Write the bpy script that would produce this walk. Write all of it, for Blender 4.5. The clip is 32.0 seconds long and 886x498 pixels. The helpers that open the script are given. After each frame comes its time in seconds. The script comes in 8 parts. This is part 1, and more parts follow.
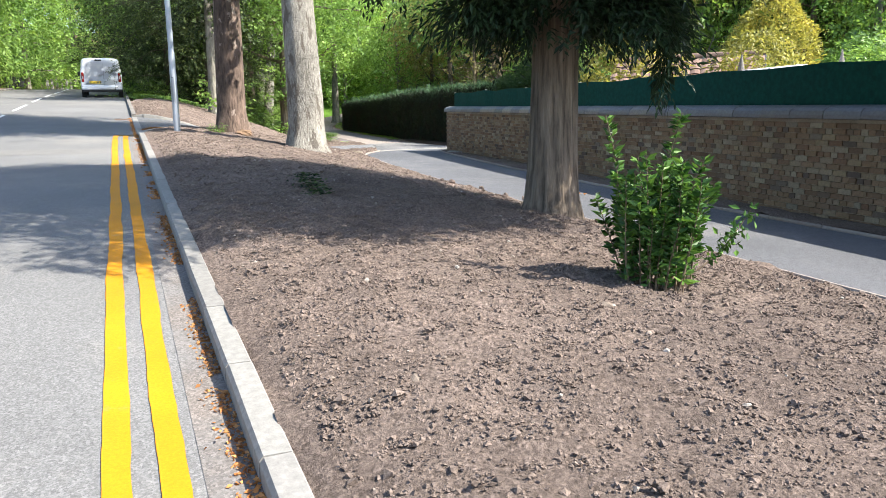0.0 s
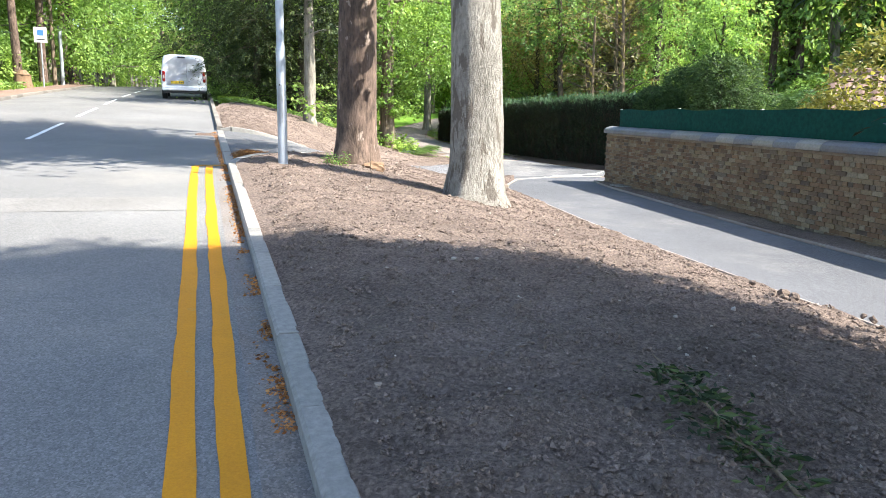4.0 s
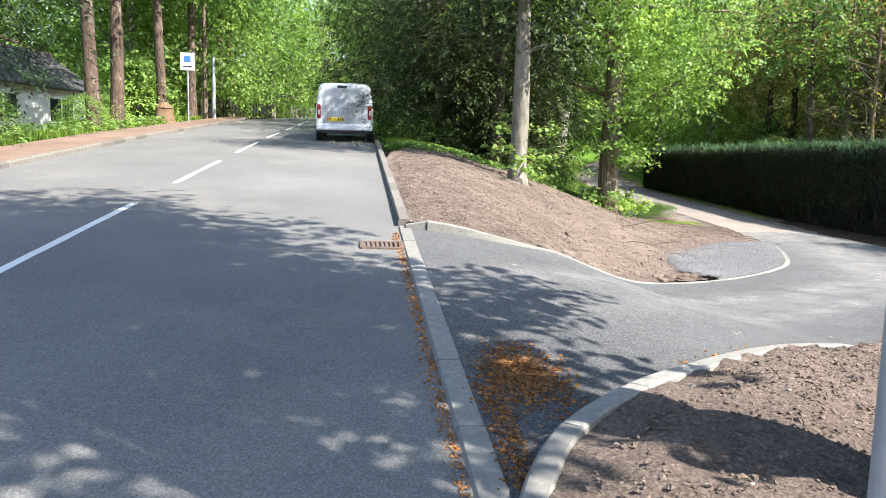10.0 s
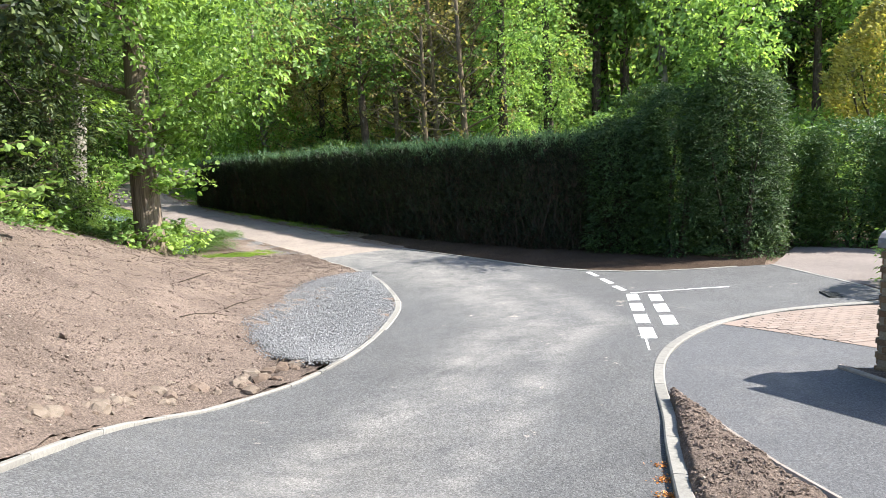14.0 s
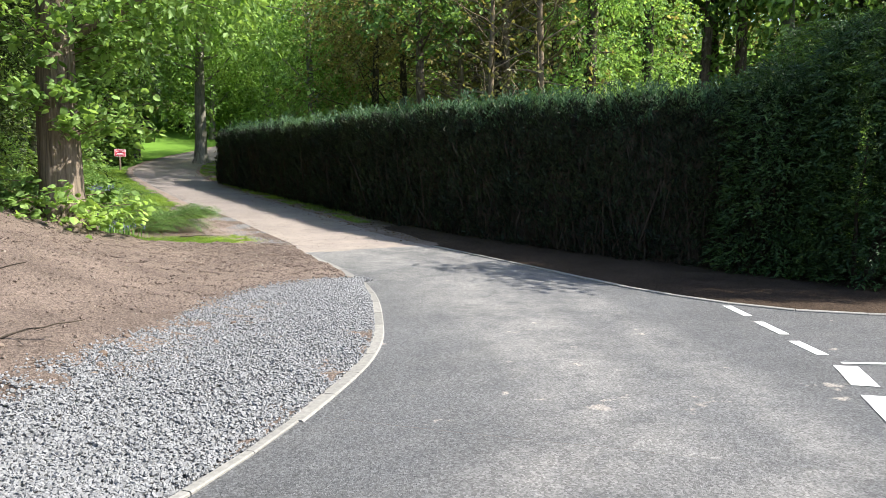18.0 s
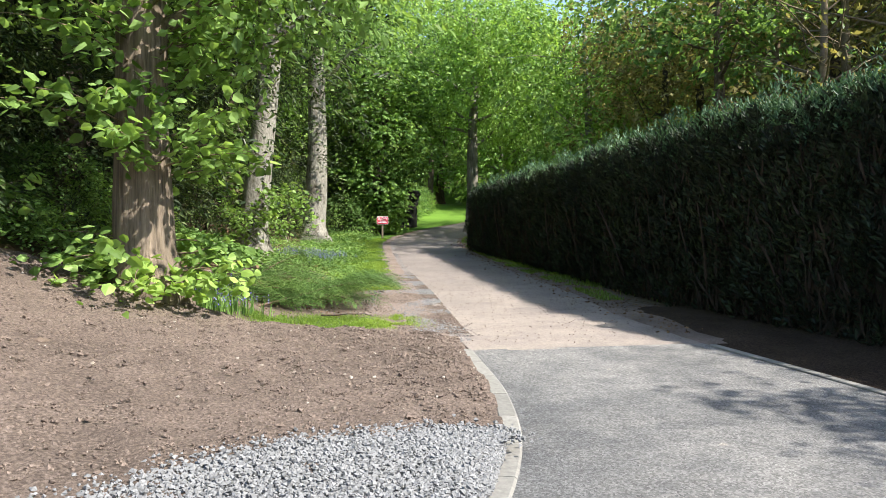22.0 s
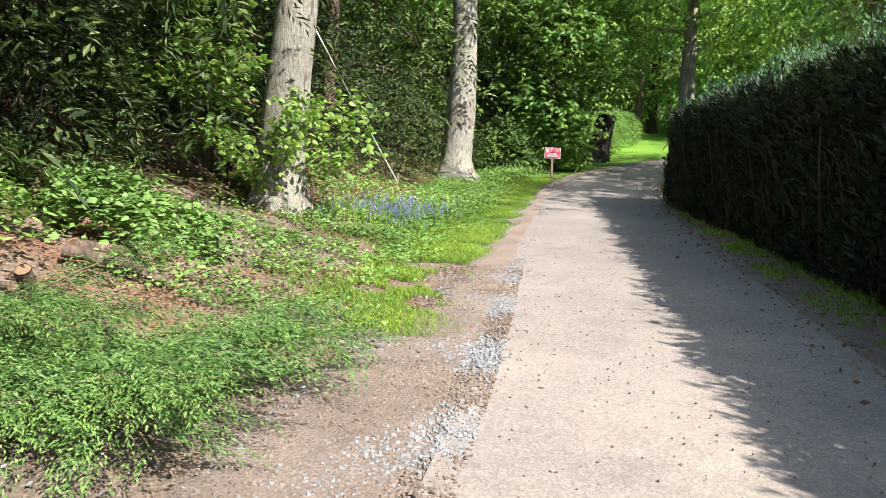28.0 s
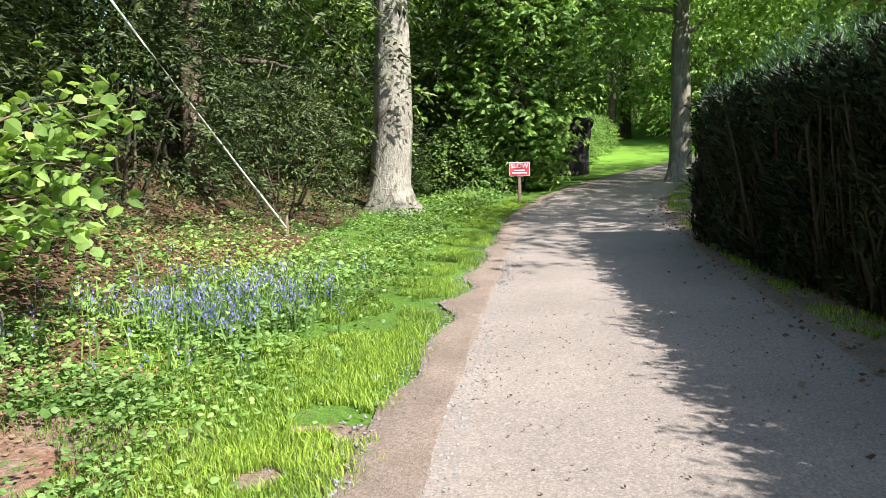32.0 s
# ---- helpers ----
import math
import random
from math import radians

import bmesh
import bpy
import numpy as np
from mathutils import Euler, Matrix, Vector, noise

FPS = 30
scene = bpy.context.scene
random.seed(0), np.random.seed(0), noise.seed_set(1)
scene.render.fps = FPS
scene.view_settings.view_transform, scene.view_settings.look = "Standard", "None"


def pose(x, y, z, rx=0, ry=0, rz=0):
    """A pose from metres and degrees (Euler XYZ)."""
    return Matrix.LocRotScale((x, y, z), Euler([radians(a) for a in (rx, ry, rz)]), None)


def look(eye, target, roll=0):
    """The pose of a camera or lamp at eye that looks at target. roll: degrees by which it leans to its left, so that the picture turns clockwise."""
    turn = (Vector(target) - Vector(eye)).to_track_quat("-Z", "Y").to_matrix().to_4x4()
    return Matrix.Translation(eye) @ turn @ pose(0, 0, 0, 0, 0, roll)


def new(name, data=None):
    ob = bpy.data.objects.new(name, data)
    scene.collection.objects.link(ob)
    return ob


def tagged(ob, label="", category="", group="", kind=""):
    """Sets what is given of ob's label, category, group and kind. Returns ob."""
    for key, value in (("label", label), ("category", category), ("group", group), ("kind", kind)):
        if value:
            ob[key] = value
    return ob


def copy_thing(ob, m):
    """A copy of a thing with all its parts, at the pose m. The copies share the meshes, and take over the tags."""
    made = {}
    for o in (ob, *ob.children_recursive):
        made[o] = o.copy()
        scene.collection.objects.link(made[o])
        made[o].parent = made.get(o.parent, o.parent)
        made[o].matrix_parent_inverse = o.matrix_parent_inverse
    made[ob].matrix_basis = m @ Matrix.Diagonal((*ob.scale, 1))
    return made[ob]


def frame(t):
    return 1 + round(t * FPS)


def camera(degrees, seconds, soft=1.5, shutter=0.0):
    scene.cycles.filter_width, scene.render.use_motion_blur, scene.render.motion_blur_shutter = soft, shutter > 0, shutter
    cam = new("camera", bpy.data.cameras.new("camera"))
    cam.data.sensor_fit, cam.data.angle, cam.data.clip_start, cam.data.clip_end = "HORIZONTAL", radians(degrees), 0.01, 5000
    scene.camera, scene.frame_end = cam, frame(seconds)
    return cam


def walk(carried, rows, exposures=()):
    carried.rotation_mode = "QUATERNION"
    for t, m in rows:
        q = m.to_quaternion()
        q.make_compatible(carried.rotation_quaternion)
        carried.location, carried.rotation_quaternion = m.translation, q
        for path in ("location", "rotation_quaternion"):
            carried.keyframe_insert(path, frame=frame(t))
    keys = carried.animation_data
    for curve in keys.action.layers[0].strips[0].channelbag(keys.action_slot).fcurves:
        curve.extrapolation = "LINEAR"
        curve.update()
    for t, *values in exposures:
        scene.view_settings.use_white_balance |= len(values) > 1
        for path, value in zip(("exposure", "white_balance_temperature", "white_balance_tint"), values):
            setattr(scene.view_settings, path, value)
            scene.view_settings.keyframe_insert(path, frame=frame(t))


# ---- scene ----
cam = camera(62.3, 32.0, soft=0.75)
PATH_ROWS = [
    (0, 0.000, -0.000, 1.450, 80.96, 1.32, -23.49),
    (0.5, -0.014, 0.669, 1.526, 81.14, 1.88, -23.61),
    (1, -0.062, 1.414, 1.594, 81.09, 3.76, -23.79),
    (1.5, -0.036, 2.159, 1.640, 80.50, 2.84, -23.79),
    (2, -0.027, 2.919, 1.720, 80.09, 2.06, -23.63),
    (2.5, 0.003, 3.627, 1.785, 79.25, 2.60, -22.20),
    (3, 0.036, 4.414, 1.884, 79.92, -0.51, -19.44),
    (3.5, 0.014, 5.185, 1.960, 81.51, -1.20, -17.96),
    (5.5, 0.043, 8.331, 2.223, 80.30, 2.22, -19.10),
    (6, -0.062, 9.185, 2.327, 82.70, -1.76, -18.03),
    (6.5, -0.099, 10.007, 2.380, 81.10, 1.41, -16.05),
    (7, -0.128, 10.819, 2.437, 79.55, 2.40, -12.91),
    (7.5, -0.074, 11.590, 2.496, 78.81, 0.43, -9.67),
    (8, -0.073, 12.375, 2.537, 78.80, 0.09, -8.34),
    (8.5, 0.003, 13.162, 2.638, 79.34, 0.34, -4.44),
    (9, -0.081, 13.936, 2.780, 78.59, 1.29, -1.77),
    (9.5, -0.100, 14.700, 2.892, 83.99, 0.22, -1.67),
    (10, -0.140, 15.446, 2.926, 83.21, -1.37, -6.48),
    (10.5, -0.097, 16.193, 2.950, 80.31, 0.12, -9.50),
    (11, -0.021, 16.974, 3.011, 80.42, 0.65, -13.86),
    (11.5, 0.204, 17.730, 3.085, 80.97, 3.64, -26.90),
    (12, 0.453, 18.422, 3.145, 80.76, 3.06, -31.00),
    (12.5, 0.842, 19.098, 3.209, 80.60, 1.46, -38.91),
    (13, 1.259, 19.740, 3.247, 80.73, 0.62, -43.43),
    (13.5, 1.690, 20.288, 3.228, 82.55, 2.23, -42.63),
    (14, 2.128, 20.878, 3.215, 83.41, 2.60, -40.20),
    (14.5, 2.703, 21.428, 3.154, 83.53, 3.80, -40.29),
    (16.5, 5.112, 23.571, 2.633, 81.23, -0.40, -39.47),
    (17, 5.617, 24.165, 2.579, 81.48, -1.60, -38.67),
    (17.5, 6.083, 24.781, 2.522, 82.35, 1.53, -35.68),
    (18, 6.511, 25.405, 2.442, 83.72, -0.61, -34.09),
    (18.5, 6.935, 25.997, 2.333, 83.49, 3.28, -28.92),
    (19, 7.403, 26.565, 2.251, 84.00, 0.67, -25.64),
    (19.5, 7.861, 27.121, 2.186, 84.26, 2.03, -20.98),
    (20, 8.363, 27.670, 2.122, 83.83, -2.72, -21.15),
    (20.5, 8.810, 28.237, 2.080, 84.24, 0.03, -20.94),
    (21, 9.279, 28.835, 2.048, 83.50, -1.03, -21.60),
    (21.5, 9.653, 29.438, 2.010, 81.49, 1.15, -18.51),
    (22, 10.044, 30.077, 2.045, 89.46, 0.13, -10.45),
    (22.5, 10.389, 30.673, 2.079, 84.45, -3.44, -7.98),
    (23, 10.773, 31.326, 2.126, 87.53, -0.15, -7.26),
    (23.5, 11.058, 31.990, 2.134, 86.42, -1.45, -6.08),
    (24, 11.334, 32.669, 2.150, 85.75, -3.41, -5.96),
    (24.5, 11.537, 33.323, 2.149, 86.23, -1.45, -4.15),
    (25, 11.753, 34.014, 2.132, 86.13, -0.39, -2.28),
    (25.5, 11.858, 34.721, 2.148, 84.66, -0.47, -0.61),
    (27.5, 12.143, 37.149, 2.313, 83.89, -1.25, 4.96),
    (28, 12.231, 37.855, 2.392, 83.77, -1.52, 6.02),
    (28.5, 12.336, 38.607, 2.431, 83.94, -1.66, 7.69),
    (29, 12.436, 39.376, 2.463, 83.59, -2.24, 6.75),
    (29.5, 12.462, 40.130, 2.488, 86.18, -2.30, 6.62),
    (30, 12.496, 40.892, 2.514, 86.85, -2.26, 6.67),
    (30.5, 12.482, 41.632, 2.556, 86.41, -3.21, 6.40),
    (31, 12.487, 42.350, 2.590, 86.11, -3.69, 5.95),
    (31.5, 12.475, 43.051, 2.617, 85.16, -2.30, 5.80),
    (32, 12.523, 43.712, 2.649, 85.04, 1.69, 3.73),
]
EXPOSURE = 1.58
STOPS = [(0, 0.1), (1, -0.04), (2, 0.02), (3, 0.5), (6, 0.08), (7, -0.12), (8, -0.3), (9, -0.52), (10, 0.12), (11, 0.3), (12, 0.12), (14, 0.02), (17, -0.15), (18, -0.18), (20, -0.1), (22, -0.2), (24, 0.0), (28, 0.1), (30, 0.12), (32, 0.16)]
walk(cam, [(t, pose(*row)) for t, *row in PATH_ROWS], [(t, EXPOSURE + e) for t, e in STOPS])

# world frame: y runs up the road, x to its right, z up
world = bpy.data.worlds.new("world")
scene.world = world
world.use_nodes = True
wn = world.node_tree.nodes
sky = wn.new("ShaderNodeTexSky")
sky.sky_type, sky.sun_disc = "NISHITA", False
SUN_FROM = Vector((0.80, -0.60, 0)).normalized()
SUN_ELEV = radians(45)
sky.sun_elevation, sky.sun_rotation = SUN_ELEV, math.atan2(SUN_FROM.x, SUN_FROM.y)
wn["Background"].inputs["Strength"].default_value = 0.13
world.node_tree.links.new(sky.outputs[0], wn["Background"].inputs["Color"])
sun = new("sun", bpy.data.lights.new("sun", "SUN"))
sun.data.energy, sun.data.angle, sun.data.color = 4.5, radians(0.55), (1.0, 0.955, 0.87)
way_in = Vector((SUN_FROM.x * math.cos(SUN_ELEV), SUN_FROM.y * math.cos(SUN_ELEV), math.sin(SUN_ELEV)))
sun.matrix_world = look(way_in * 60, (0, 0, 0))

# ------------------------------------------------------------------ materials
MATS = {}


def node_mat(name):
    m = bpy.data.materials.new(name)
    m.use_nodes = True
    nt = m.node_tree
    return m, nt, nt.nodes, nt.links, nt.nodes["Principled BSDF"]


def ramp(nodes, stops):
    r = nodes.new("ShaderNodeValToRGB")
    e = r.color_ramp.elements
    while len(e) < len(stops):
        e.new(0.5)
    for el, (p, c) in zip(e, stops):
        el.position, el.color = p, (*c, 1)
    return r


def noise_tex(nt, scale, detail=4.0, rough=0.6, coords=None, stretch=None):
    n = nt.nodes.new("ShaderNodeTexNoise")
    n.inputs["Scale"].default_value, n.inputs["Detail"].default_value, n.inputs["Roughness"].default_value = scale, detail, rough
    c = nt.nodes.new("ShaderNodeTexCoord")
    src = c.outputs["Object"]
    if stretch:
        mp = nt.nodes.new("ShaderNodeMapping")
        mp.inputs["Scale"].default_value = stretch
        nt.links.new(src, mp.inputs[0])
        src = mp.outputs[0]
    nt.links.new(src, n.inputs["Vector"])
    return n


def mixed(nt, a, b, fac, mode="MIX"):
    m = nt.nodes.new("ShaderNodeMix")
    m.data_type, m.blend_type = "RGBA", mode
    for sock, v in ((m.inputs[0], fac), (m.inputs[6], a), (m.inputs[7], b)):
        if isinstance(v, (int, float)):
            sock.default_value = v
        elif isinstance(v, tuple):
            sock.default_value = (*v, 1)
        else:
            nt.links.new(v, sock)
    return m.outputs[2]


def surface(name, low, high, big=(0.6, 0.25), fine=60, coarse=0.5, rough=0.85, bump=0.3, bump_scale=None, mid=None, stretch=None, dist=0.01, extra=None, spec=0.3, grit=None):
    """Two-scale mottled surface: low to high colour by fine grain, shaded by large stains."""
    m, nt, nodes, links, bsdf = node_mat(name)
    f = noise_tex(nt, fine, 6, 0.7, stretch=stretch)
    c = noise_tex(nt, coarse, 5, 0.6, stretch=stretch)
    r1 = ramp(nodes, [(0.3, low), (0.5, mid or tuple((a + b) / 2 for a, b in zip(low, high))), (0.72, high)])
    links.new(f.outputs["Fac"], r1.inputs[0])
    g = ramp(nodes, [(0.3, (big[0],) * 3), (0.7, (1.0 + big[1],) * 3)])
    links.new(c.outputs["Fac"], g.inputs[0])
    col = mixed(nt, r1.outputs[0], g.outputs[0], 1.0, "MULTIPLY")
    if extra:
        col = extra(nt, col)
    if grit:
        v = nodes.new("ShaderNodeTexVoronoi")
        v.inputs["Scale"].default_value = grit[0]
        tc = nodes.new("ShaderNodeTexCoord")
        links.new(tc.outputs["Object"], v.inputs["Vector"])
        vr = ramp(nodes, [(0.0, (1 - grit[1],) * 3), (0.55, (1.0,) * 3), (1.0, (1 + grit[1] * 1.3,) * 3)])
        bw = nodes.new("ShaderNodeRGBToBW")
        links.new(v.outputs["Color"], bw.inputs[0])
        links.new(bw.outputs[0], vr.inputs[0])
        col = mixed(nt, col, vr.outputs[0], 1.0, "MULTIPLY")
    links.new(col, bsdf.inputs["Base Color"])
    bsdf.inputs["Roughness"].default_value = rough
    bsdf.inputs["Specular IOR Level"].default_value = spec
    if bump:
        b = nodes.new("ShaderNodeBump")
        b.inputs["Strength"].default_value, b.inputs["Distance"].default_value = bump, dist
        bn = noise_tex(nt, bump_scale or fine, 6, 0.75, stretch=stretch)
        links.new(bn.outputs["Fac"], b.inputs["Height"])
        links.new(b.outputs[0], bsdf.inputs["Normal"])
    MATS[name] = m
    return m


def plain(name, col, rough=0.5, metal=0.0, vary=0.08, scale=8, spec=0.5):
    m, nt, nodes, links, bsdf = node_mat(name)
    n = noise_tex(nt, scale, 5, 0.65)
    r = ramp(nodes, [(0.3, tuple(c * (1 - vary) for c in col)), (0.7, tuple(min(1, c * (1 + vary)) for c in col))])
    links.new(n.outputs["Fac"], r.inputs[0])
    links.new(r.outputs[0], bsdf.inputs["Base Color"])
    bsdf.inputs["Roughness"].default_value, bsdf.inputs["Metallic"].default_value = rough, metal
    bsdf.inputs["Specular IOR Level"].default_value = spec
    MATS[name] = m
    return m


def leafy(name, dark, mid, light, trans=0.35, rough=0.45, per_object=0.15):
    """Leaves: colour by leaf, some light through the blade."""
    m, nt, nodes, links, bsdf = node_mat(name)
    geo = nodes.new("ShaderNodeNewGeometry")
    r = ramp(nodes, [(0.0, dark), (0.5, mid), (1.0, light)])
    links.new(geo.outputs["Random Per Island"], r.inputs[0])
    oi = nodes.new("ShaderNodeObjectInfo")
    hs = nodes.new("ShaderNodeHueSaturation")
    mr = nodes.new("ShaderNodeMapRange")
    mr.inputs["To Min"].default_value, mr.inputs["To Max"].default_value = 1 - per_object, 1 + per_object
    links.new(oi.outputs["Random"], mr.inputs["Value"])
    links.new(mr.outputs[0], hs.inputs["Value"])
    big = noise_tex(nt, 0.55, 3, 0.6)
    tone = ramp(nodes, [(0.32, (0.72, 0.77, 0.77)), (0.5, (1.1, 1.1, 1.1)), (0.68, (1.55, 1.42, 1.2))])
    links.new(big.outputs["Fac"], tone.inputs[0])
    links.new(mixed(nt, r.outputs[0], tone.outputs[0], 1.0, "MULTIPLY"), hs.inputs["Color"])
    links.new(hs.outputs[0], bsdf.inputs["Base Color"])
    bsdf.inputs["Roughness"].default_value = rough
    bsdf.inputs["Specular IOR Level"].default_value = 0.25
    if trans:
        t = nodes.new("ShaderNodeBsdfTranslucent")
        tc = mixed(nt, hs.outputs[0], (1.2, 1.18, 0.68), 1.0, "MULTIPLY")
        links.new(tc, t.inputs["Color"])
        mx = nodes.new("ShaderNodeMixShader")
        mx.inputs[0].default_value = trans
        links.new(bsdf.outputs[0], mx.inputs[1])
        links.new(t.outputs[0], mx.inputs[2])
        links.new(mx.outputs[0], nodes["Material Output"].inputs["Surface"])
    MATS[name] = m
    return m


def piece_mat(name, colours, rough=0.8, grain=40, bump=0.4, per_island=False, spec=0.3, stains=0.35):
    """Bricks, kerbs, stones: one colour a piece, with grain and stains."""
    m, nt, nodes, links, bsdf = node_mat(name)
    if per_island:
        rnd = nodes.new("ShaderNodeNewGeometry").outputs["Random Per Island"]
    else:
        rnd = nodes.new("ShaderNodeObjectInfo").outputs["Random"]
    r = ramp(nodes, [(i / max(1, len(colours) - 1), c) for i, c in enumerate(colours)])
    links.new(rnd, r.inputs[0])
    n = noise_tex(nt, grain, 6, 0.7)
    g = ramp(nodes, [(0.3, (1 - stains,) * 3), (0.7, (1.12,) * 3)])
    links.new(n.outputs["Fac"], g.inputs[0])
    links.new(mixed(nt, r.outputs[0], g.outputs[0], 1.0, "MULTIPLY"), bsdf.inputs["Base Color"])
    bsdf.inputs["Roughness"].default_value = rough
    bsdf.inputs["Specular IOR Level"].default_value = spec
    b = nodes.new("ShaderNodeBump")
    b.inputs["Strength"].default_value, b.inputs["Distance"].default_value = bump, 0.006
    links.new(n.outputs["Fac"], b.inputs["Height"])
    links.new(b.outputs[0], bsdf.inputs["Normal"])
    MATS[name] = m
    return m


def dusty(colour, scale, lo, hi, amount=0.7, stretch=None):
    def add(nt, col):
        n = noise_tex(nt, scale, 6, 0.65, stretch=stretch)
        r = ramp(nt.nodes, [(lo, (0, 0, 0)), (hi, (amount,) * 3)])
        nt.links.new(n.outputs["Fac"], r.inputs[0])
        return mixed(nt, col, colour, r.outputs[0])
    return add


surface("asphalt_road", (0.094, 0.093, 0.092), (0.217, 0.212, 0.205), big=(0.82, 0.12), fine=120, coarse=0.35, bump=0.5, dist=0.006, extra=dusty((0.25, 0.23, 0.20), 0.6, 0.52, 0.75, 0.45), grit=(95, 0.30))
surface("asphalt_patch", (0.105, 0.101, 0.096), (0.236, 0.226, 0.212), big=(0.8, 0.15), fine=110, coarse=0.8, bump=0.5, dist=0.006, grit=(90, 0.3))
surface("gutter_grit", (0.105, 0.092, 0.082), (0.235, 0.20, 0.175), big=(0.7, 0.2), fine=80, coarse=1.5, bump=0.6, dist=0.008, extra=dusty((0.17, 0.165, 0.16), 1.2, 0.42, 0.62, 0.9), grit=(90, 0.35))
def carried_dust(colour, scale):
    """Pale dust where wheels and feet have carried it, broken up by noise."""
    def add(nt, col):
        at = nt.nodes.new("ShaderNodeAttribute")
        at.attribute_name = "dust"
        n = noise_tex(nt, scale, 8, 0.72, stretch=(0.8, 1.0, 1))
        r = ramp(nt.nodes, [(0.36, (0.15,) * 3), (0.62, (1.0,) * 3)])
        nt.links.new(n.outputs["Fac"], r.inputs[0])
        m = mixed(nt, at.outputs["Color"], r.outputs[0], 1.0, "MULTIPLY")
        return mixed(nt, col, colour, m)
    return add


def drive_dust(nt, col):
    return dusty((0.36, 0.32, 0.28), 3.2, 0.66, 0.70, 0.7)(nt, carried_dust((0.275, 0.262, 0.248), 1.9)(nt, col))


surface("asphalt_new", (0.040, 0.042, 0.047), (0.140, 0.140, 0.142), big=(0.8, 0.15), fine=110, coarse=0.5, bump=0.9, dist=0.008, extra=drive_dust, grit=(80, 0.5))
surface("path_gravel", (0.128, 0.108, 0.100), (0.275, 0.236, 0.218), big=(0.82, 0.12), fine=75, coarse=0.7, bump=0.8, dist=0.008, extra=lambda nt, col: carried_dust((0.30, 0.252, 0.218), 1.1)(nt, col), grit=(75, 0.22))
surface("asphalt_path", (0.050, 0.052, 0.059), (0.148, 0.149, 0.157), big=(0.85, 0.1), fine=120, coarse=0.4, bump=0.7, dist=0.007, extra=dusty((0.24, 0.22, 0.20), 0.8, 0.52, 0.78, 0.35), grit=(85, 0.42))
surface("soil", (0.078, 0.060, 0.050), (0.262, 0.203, 0.170), big=(0.75, 0.25), fine=42, coarse=0.9, rough=0.95, bump=1.0, dist=0.03, spec=0.1, grit=(60, 0.30))
# soil grain in a much darker brown, for the strip under the hedge
surface("soil_darker", (0.030, 0.021, 0.015), (0.098, 0.069, 0.050), big=(0.7, 0.25), fine=42, coarse=0.9, rough=0.95, bump=1.0, dist=0.03, spec=0.1, grit=(60, 0.3))
surface("soil_clod", (0.072, 0.0555, 0.046), (0.245, 0.190, 0.158), big=(0.7, 0.3), fine=60, coarse=4, rough=0.95, bump=0.6, dist=0.008, spec=0.1)
surface("forest_floor", (0.035, 0.028, 0.018), (0.16, 0.10, 0.06), big=(0.5, 0.3), fine=22, coarse=0.5, rough=0.95, bump=0.8, dist=0.03, spec=0.1, extra=dusty((0.05, 0.085, 0.02), 0.7, 0.5, 0.6, 0.8))
surface("grass_ground", (0.035, 0.07, 0.012), (0.10, 0.19, 0.03), big=(0.7, 0.25), fine=40, coarse=0.6, rough=0.9, bump=0.8, dist=0.02, spec=0.1, extra=dusty((0.14, 0.10, 0.07), 1.3, 0.58, 0.68, 0.8))
surface("lawn", (0.08, 0.16, 0.02), (0.15, 0.27, 0.04), big=(0.8, 0.2), fine=20, coarse=0.25, rough=0.9, bump=0.4, dist=0.02, spec=0.1)
surface("verge_dirt", (0.10, 0.078, 0.062), (0.25, 0.195, 0.155), big=(0.7, 0.25), fine=40, coarse=0.9, rough=0.95, bump=0.8, dist=0.02, spec=0.1, extra=dusty((0.15, 0.065, 0.04), 0.9, 0.5, 0.62, 0.7), grit=(45, 0.35))
surface("shoulder", (0.14, 0.107, 0.09), (0.31, 0.245, 0.212), big=(0.7, 0.2), fine=55, coarse=1.3, rough=0.95, bump=1.0, dist=0.02, spec=0.1, extra=dusty((0.18, 0.14, 0.11), 1.6, 0.5, 0.68, 0.6), grit=(70, 0.14))
surface("pavement_brown", (0.13, 0.085, 0.065), (0.27, 0.185, 0.145), big=(0.8, 0.2), fine=60, coarse=0.7, rough=0.9, bump=0.4)
surface("buff_paving", (0.19, 0.145, 0.12), (0.27, 0.215, 0.185), big=(0.88, 0.1), fine=80, coarse=1.0, rough=0.85, bump=0.25)
surface("bark_pale", (0.17, 0.155, 0.13), (0.40, 0.375, 0.325), big=(0.62, 0.25), fine=22, coarse=1.6, rough=0.9, bump=1.0, dist=0.06, stretch=(1, 1, 0.45), extra=dusty((0.12, 0.10, 0.08), 6.5, 0.555, 0.585, 0.85, (1, 1, 0.3)))
surface("bark_brown", (0.042, 0.030, 0.024), (0.185, 0.130, 0.100), big=(0.6, 0.35), fine=12, coarse=1.5, rough=0.95, bump=1.0, dist=0.04, stretch=(1, 1, 0.3), extra=dusty((0.30, 0.24, 0.20), 5.0, 0.6, 0.63, 0.75, (1, 1, 0.5)))
surface("bark_ridged", (0.05, 0.038, 0.028), (0.30, 0.235, 0.175), big=(0.7, 0.25), fine=16, coarse=2.0, rough=0.95, bump=1.0, dist=0.05, stretch=(1, 1, 0.07))
surface("bark_grey", (0.10, 0.09, 0.075), (0.34, 0.31, 0.25), big=(0.6, 0.3), fine=13, coarse=1.4, rough=0.92, bump=0.9, dist=0.03, stretch=(1, 1, 0.22), extra=dusty((0.06, 0.08, 0.03), 1.5, 0.55, 0.68, 0.6))
